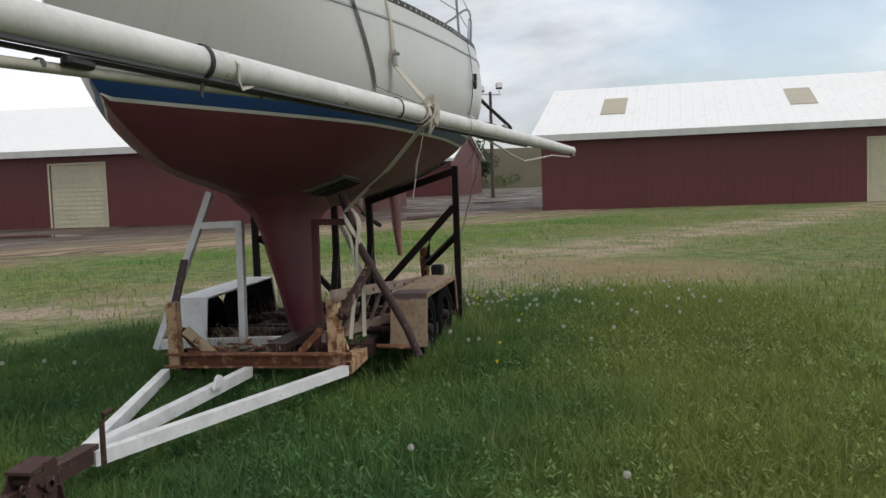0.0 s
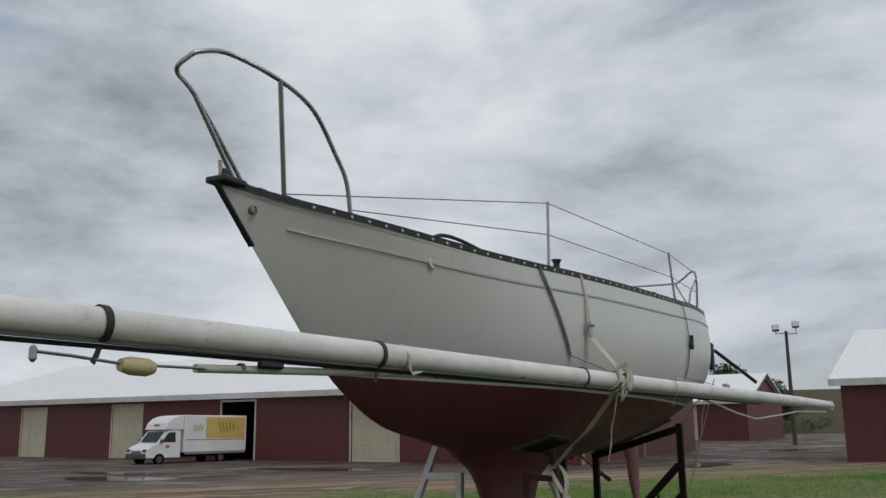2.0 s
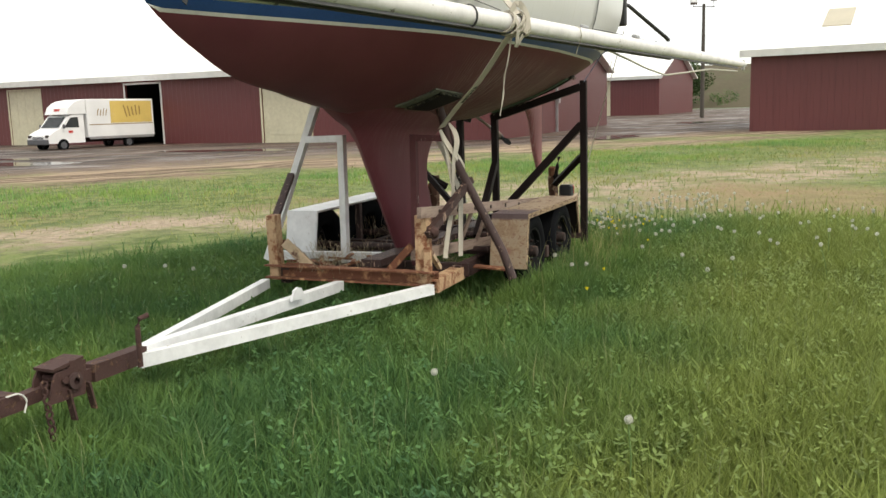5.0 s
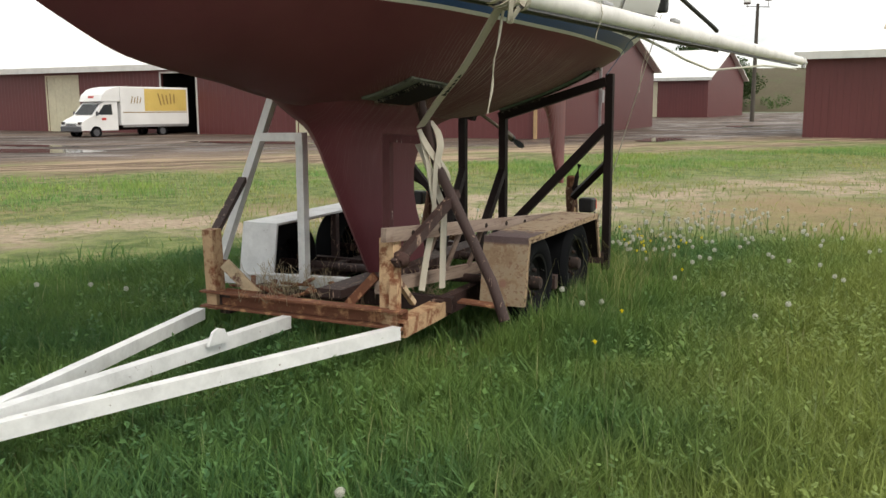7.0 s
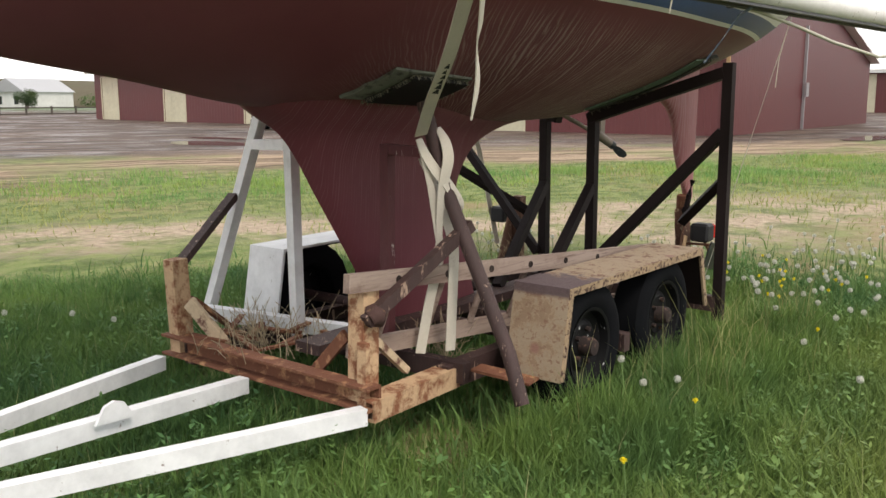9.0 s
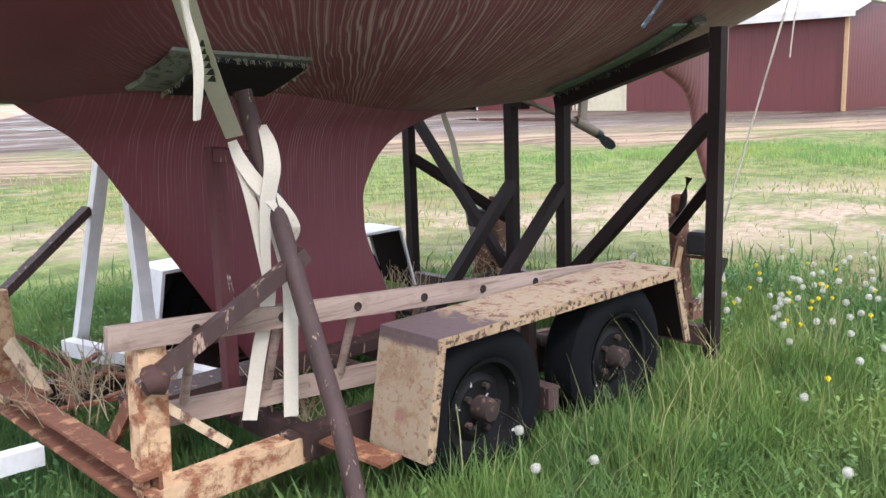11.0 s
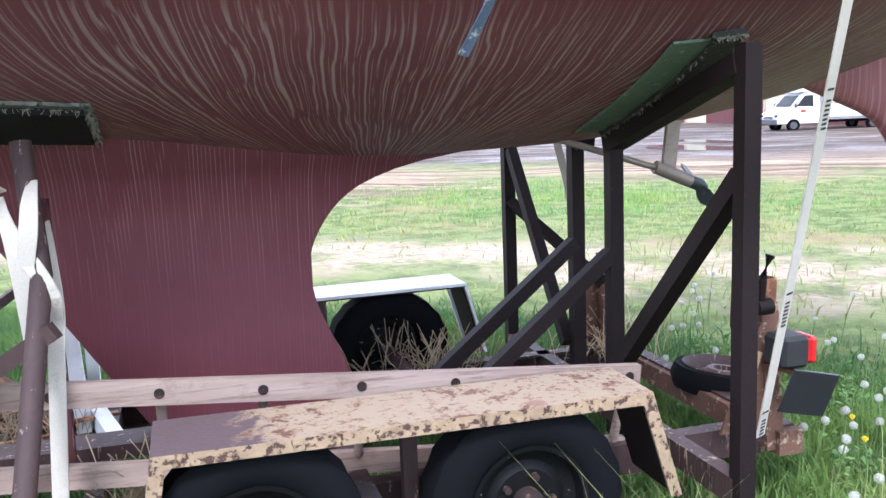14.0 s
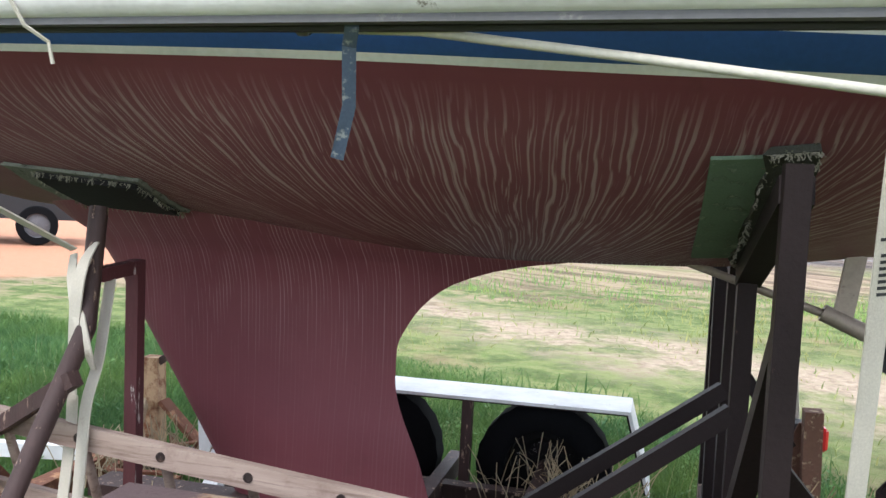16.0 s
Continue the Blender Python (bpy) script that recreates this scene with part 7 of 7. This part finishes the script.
def keep_outer(x, y, rg):
    t = tall_zone(x, y)
    rim = np.minimum(np.minimum((x + 10) / 4, (17 - x) / 4), (y + 13) / 4)
    return rg.uniform(0, 1, len(x)) < t * np.clip(rim, 0, 1) * (0.35 + 0.65 * field(x * 0.8, y * 0.9)), 0.6 + 0.5 * field(x * 1.1, y * 1.3)


def keep_short(x, y, rg):
    d = 0.515 * x + 0.857 * y + 0.5 * np.sin(x * 0.7) + 0.4 * np.sin(y * 0.9 + 1)
    sx = np.clip((x - 3.0) / 3.0, 0, 1)
    bare = np.exp(-((d - 6.6 + sx) / (1.3 + 0.9 * sx)) ** 2)
    t = np.clip(1.0 - tall_zone(x, y), 0, 1) * (1 - 0.62 * bare) * (1 - 0.7 * np.exp(-((x - 8.6) / 2.6) ** 2 - ((y + 2.6) / 2.6) ** 2)) * np.clip((15.6 - d) / 1.2, 0.02, 1)
    k = rg.uniform(0, 1, len(x)) < t * (0.45 + 0.55 * field(x * 0.5, y * 0.5)) * np.clip(1.4 - (y - 0.55 * x) / 9.0, 0.25, 1)
    return k, 0.5 + 0.6 * field(x * 0.6, y * 0.6)


tagged(blades("tall_grass", 560000, -5.4, 6.0, -4.6, 4.6, 0.09, 0.31, 0.0065, GRASS, 1, keep_tall, 0.6, 0.5), "tall lush meadow grass round the trailer", "grass", kind="stuff")
tagged(blades("outer_tall_grass", 170000, -10, 17, -13, 4, 0.08, 0.24, 0.014, GRASS, 2, keep_outer), "tall meadow grass", "grass", kind="stuff")
tagged(blades("short_grass", 190000, -6, 30, -14, 32, 0.05, 0.15, 0.014, GRASS_DULL, 3, keep_short, 0.8), "short thin grass on worn soil", "grass", kind="stuff")
def keep_verge(x, y, rg):
    d = 0.515 * x + 0.857 * y + 0.8 * np.sin(x * 0.45 + 1) + 0.5 * np.sin(y * 0.8)
    t = np.clip((d - 9.0) / 1.5, 0, 1) * np.clip((14.8 - d) / 1.0, 0, 1) * np.clip(field(x * 0.7 + 2, y * 0.6) * field(x * 1.9, y * 1.7 + 1) * 3.0 - 0.35, 0, 1) * np.clip(1.5 - (y - 0.55 * x) / 9.0, 0.25, 1)
    return rg.uniform(0, 1, len(x)) < t, 0.5 + 0.6 * field(x * 0.9, y * 0.9)


tagged(blades("verge_grass", 330000, -6, 30, -4, 24, 0.07, 0.21, 0.013, GRASS_VERGE, 6, keep_verge), "bright tufted grass along the edge of the yard", "grass", kind="stuff")
tagged(blades("grass_stalks", 2600, -5, 6, -4.5, 3.0, 0.30, 0.46, 0.0035, SEED_STALK, 4, keep_tall, 0.25, 0.1), "thin seeding grass stalks", "grass", kind="stuff")
tagged(blades("broad_weeds", 15000, -5, 6, -4.5, 3.0, 0.10, 0.24, 0.024, WEED, 5, keep_tall, 1.0), "broad dandelion leaves in the grass", "weeds", kind="stuff")


def keep_wheels(x, y, rg):
    return rg.uniform(0, 1, len(x)) < 0.35 + 0.65 * field(x * 5 + 1, y * 4), 0.7 + 0.5 * field(x * 7.0, y * 5)


tagged(blades("wheel_side_grass", 15000, 0.35, 2.95, -1.45, -0.86, 0.11, 0.31, 0.0065, GRASS, 14, keep_wheels, 0.4, 0.4), "taller uncut grass against the wheels", "grass", kind="stuff")
tagged(blades("wheel_side_stalks", 260, 0.8, 3.4, -1.35, -0.9, 0.34, 0.6, 0.0035, SEED_STALK, 15, keep_wheels, 0.5, 0.4), "thin seeding stalks against the wheels", "grass", kind="stuff")


def weed_leaves(name, plants, leaves, x0, x1, y0, y1, seed):
    """Leafy low weeds: small pointed leaves set along short upright stems."""
    rg = np.random.default_rng(seed)
    px, py = rg.uniform(x0, x1, plants), rg.uniform(y0, y1, plants)
    k = (rg.uniform(0, 1, plants) < tall_zone(px, py) * np.clip(0.15 + 1.1 * field(px * 1.7 + 3, py * 1.9) * (0.4 + 0.6 * np.clip((-py - 0.6) / 1.4, 0, 1)), 0, 1)) & ~((px > 0) & (px < 3.0) & (py > -0.95) & (py < 1.2))
    px, py = px[k], py[k]
    n = len(px) * leaves
    h = np.repeat(rg.uniform(0.08, 0.24, len(px)), leaves)
    f = rg.uniform(0.2, 1.0, n)
    a = rg.uniform(0, 2 * np.pi, n)
    base = np.stack([np.repeat(px, leaves) + rg.normal(0, 0.008, n), np.repeat(py, leaves) + rg.normal(0, 0.008, n), h * f], 1)
    ln = rg.uniform(0.018, 0.05, n) * (1.2 - 0.5 * f)
    d = np.stack([np.cos(a), np.sin(a), rg.uniform(-0.1, 0.8, n)], 1) * ln[:, None]
    s = np.stack([-np.sin(a), np.cos(a), rg.normal(0, 0.25, n)], 1) * (ln * rg.uniform(0.16, 0.30, n))[:, None]
    v = np.stack([base, base + d * 0.55 + s, base + d, base + d * 0.55 - s], 1).reshape(-1, 3)
    return quads(name, v, WEED)


tagged(weed_leaves("leafy_weeds", 10000, 11, -5.2, 5.5, -4.4, 3.0, 12), "leafy low weeds and clover among the grass", "weeds", kind="stuff")


def straw_heap(x, y, z, n, r, seed):
    rg = random.Random(seed)
    bm = bmesh.new()
    for _ in range(n):
        a, q = rg.uniform(0, 6.28), rg.uniform(0, r)
        p = Vector((x + math.cos(a) * q, y + math.sin(a) * q, z))
        t = p + Vector((rg.uniform(-0.12, 0.12), rg.uniform(-0.12, 0.12), rg.uniform(0.02, 0.22)))
        ribbon(bm, [p, p.lerp(t, 0.5) + Vector((0, 0, 0.02)), t], 0.004, 0.001, (1, 0.3, 0))
    ob = part("dry_stalks", bm, STRAW)
    tagged(ob, "dead dry stalks tangled in the trailer", "dry grass", kind="stuff")


straw_heap(0.25, 0.45, 0.30, 140, 0.35, 3)
straw_heap(2.0, 0.75, 0.28, 130, 0.35, 4)
straw_heap(0.75, -0.25, 0.25, 60, 0.12, 6)
straw_heap(2.9, 0.7, 0.28, 90, 0.3, 7)


# ---- dandelions ----
def dandelion(seedy, h, lean):
    if seedy:
        root = thing("dandelion_clock", "white dandelion seed head standing over the grass", "dandelion", group="dandelion clocks")
    else:
        root = thing("dandelion_flower", "yellow dandelion flower in the grass", "dandelion", group="dandelion flowers")
    bm = bmesh.new()
    pipe(bm, [(0, 0, -0.02), (lean * 0.4, 0, h * 0.6), (lean, 0, h)], 0.0028, 6)
    part("stem", bm, STEM, root, smooth=50)
    bm = bmesh.new()
    if seedy:
        rg = random.Random(9)
        c = Vector((lean, 0, h + 0.014))
        bmesh.ops.create_icosphere(bm, subdivisions=1, radius=0.005, matrix=Matrix.Translation(c))
        for k in range(84):
            z = 1 - 2 * (k + 0.5) / 84
            a = k * 2.39996
            q = math.sqrt(1 - z * z)
            d = Vector((q * math.cos(a), q * math.sin(a), z))
            _, u, w = axes_of((0, 0, 0), d)
            tip = c + d * rg.uniform(0.0125, 0.0165)
            bm.faces.new([bm.verts.new(p) for p in (c + d * 0.004 - u * 0.0005, c + d * 0.004 + u * 0.0005, tip)])
            for m in (u + w, u - w):
                n = d.cross(m).normalized()
                bm.faces.new([bm.verts.new(p) for p in (tip - m * 0.0038 + d * 0.002, tip - n * 0.0015, tip + m * 0.0038 + d * 0.002, tip + n * 0.0015)])
        part("seed_head", bm, SEED, root)
    else:
        rg = random.Random(3)
        c = Vector((lean, 0, h))
        lathe(bm, [(0.001, -0.008), (0.005, -0.006), (0.006, 0.002), (0.001, 0.006)], c, (0.1, 0, 1), 8)
        for k in range(60):
            a, e = k * 2.39996, 0.15 + 1.25 * (k / 60)
            d = Vector((math.cos(a) * math.cos(e), math.sin(a) * math.cos(e), math.sin(e)))
            u = Vector((-math.sin(a), math.cos(a), 0)) * 0.0018
            tip = c + d * rg.uniform(0.011, 0.016)
            bm.faces.new([bm.verts.new(p) for p in (c - u * 0.5, c + u * 0.5, tip + u, tip - u)])
        part("flower_head", bm, PETAL, root)
    return root


rg = random.Random(21)
clocks = [dandelion(True, 0.25, 0.03), dandelion(True, 0.30, -0.04), dandelion(True, 0.21, 0.05)]
flowers = [dandelion(False, 0.24, 0.02)]
spots = []
for k in range(95):
    x = 3.0 + 3.6 * rg.random() ** 1.2
    y = -0.35 - (x - 2.6) * 0.28 + rg.gauss(0, 0.55)
    spots.append((x, y))
for k in range(30):
    spots.append((rg.uniform(3.05, 4.9), rg.uniform(0.5, 2.4)))
for k in range(34):
    spots.append((rg.uniform(1.8, 5.5), rg.uniform(-3.4, -1.0)))
for k in range(26):
    spots.append((rg.uniform(2.75, 4.7), rg.uniform(-1.6, -0.3)))
for k in range(40):
    spots.append((rg.uniform(3.4, 6.4), -0.8 - rg.random() * 1.2 + rg.gauss(0, 0.3)))
spots += [(0.98, -1.12), (1.02, -1.08), (1.22, -1.2), (1.55, -1.9), (1.17, -2.35), (1.25, -2.2), (-1.9, -1.35), (-2.4, -2.3), (0.3, 1.7), (0.1, 1.9), (-0.2, 2.0)]
used = set()
for k, (x, y) in enumerate(spots):
    src = clocks[k % 3]
    m = pose(x, y, 0, rg.uniform(-8, 8), rg.uniform(-8, 8), rg.uniform(0, 360))
    if k % 3 not in used:
        used.add(k % 3)
        src.matrix_world = m
    else:
        copy_thing(src, m)
fspots = [(rg.uniform(3.0, 4.6), rg.uniform(-1.4, -0.2)) for k in range(26)] + [(0.2, -1.5), (0.9, -1.45), (2.4, -1.5), (1.9, 1.6)]
for k, (x, y) in enumerate(fspots):
    m = pose(x, y, 0, 0, 0, rg.uniform(0, 360))
    if k == 0:
        flowers[0].matrix_world = m
    else:
        copy_thing(flowers[0], m)
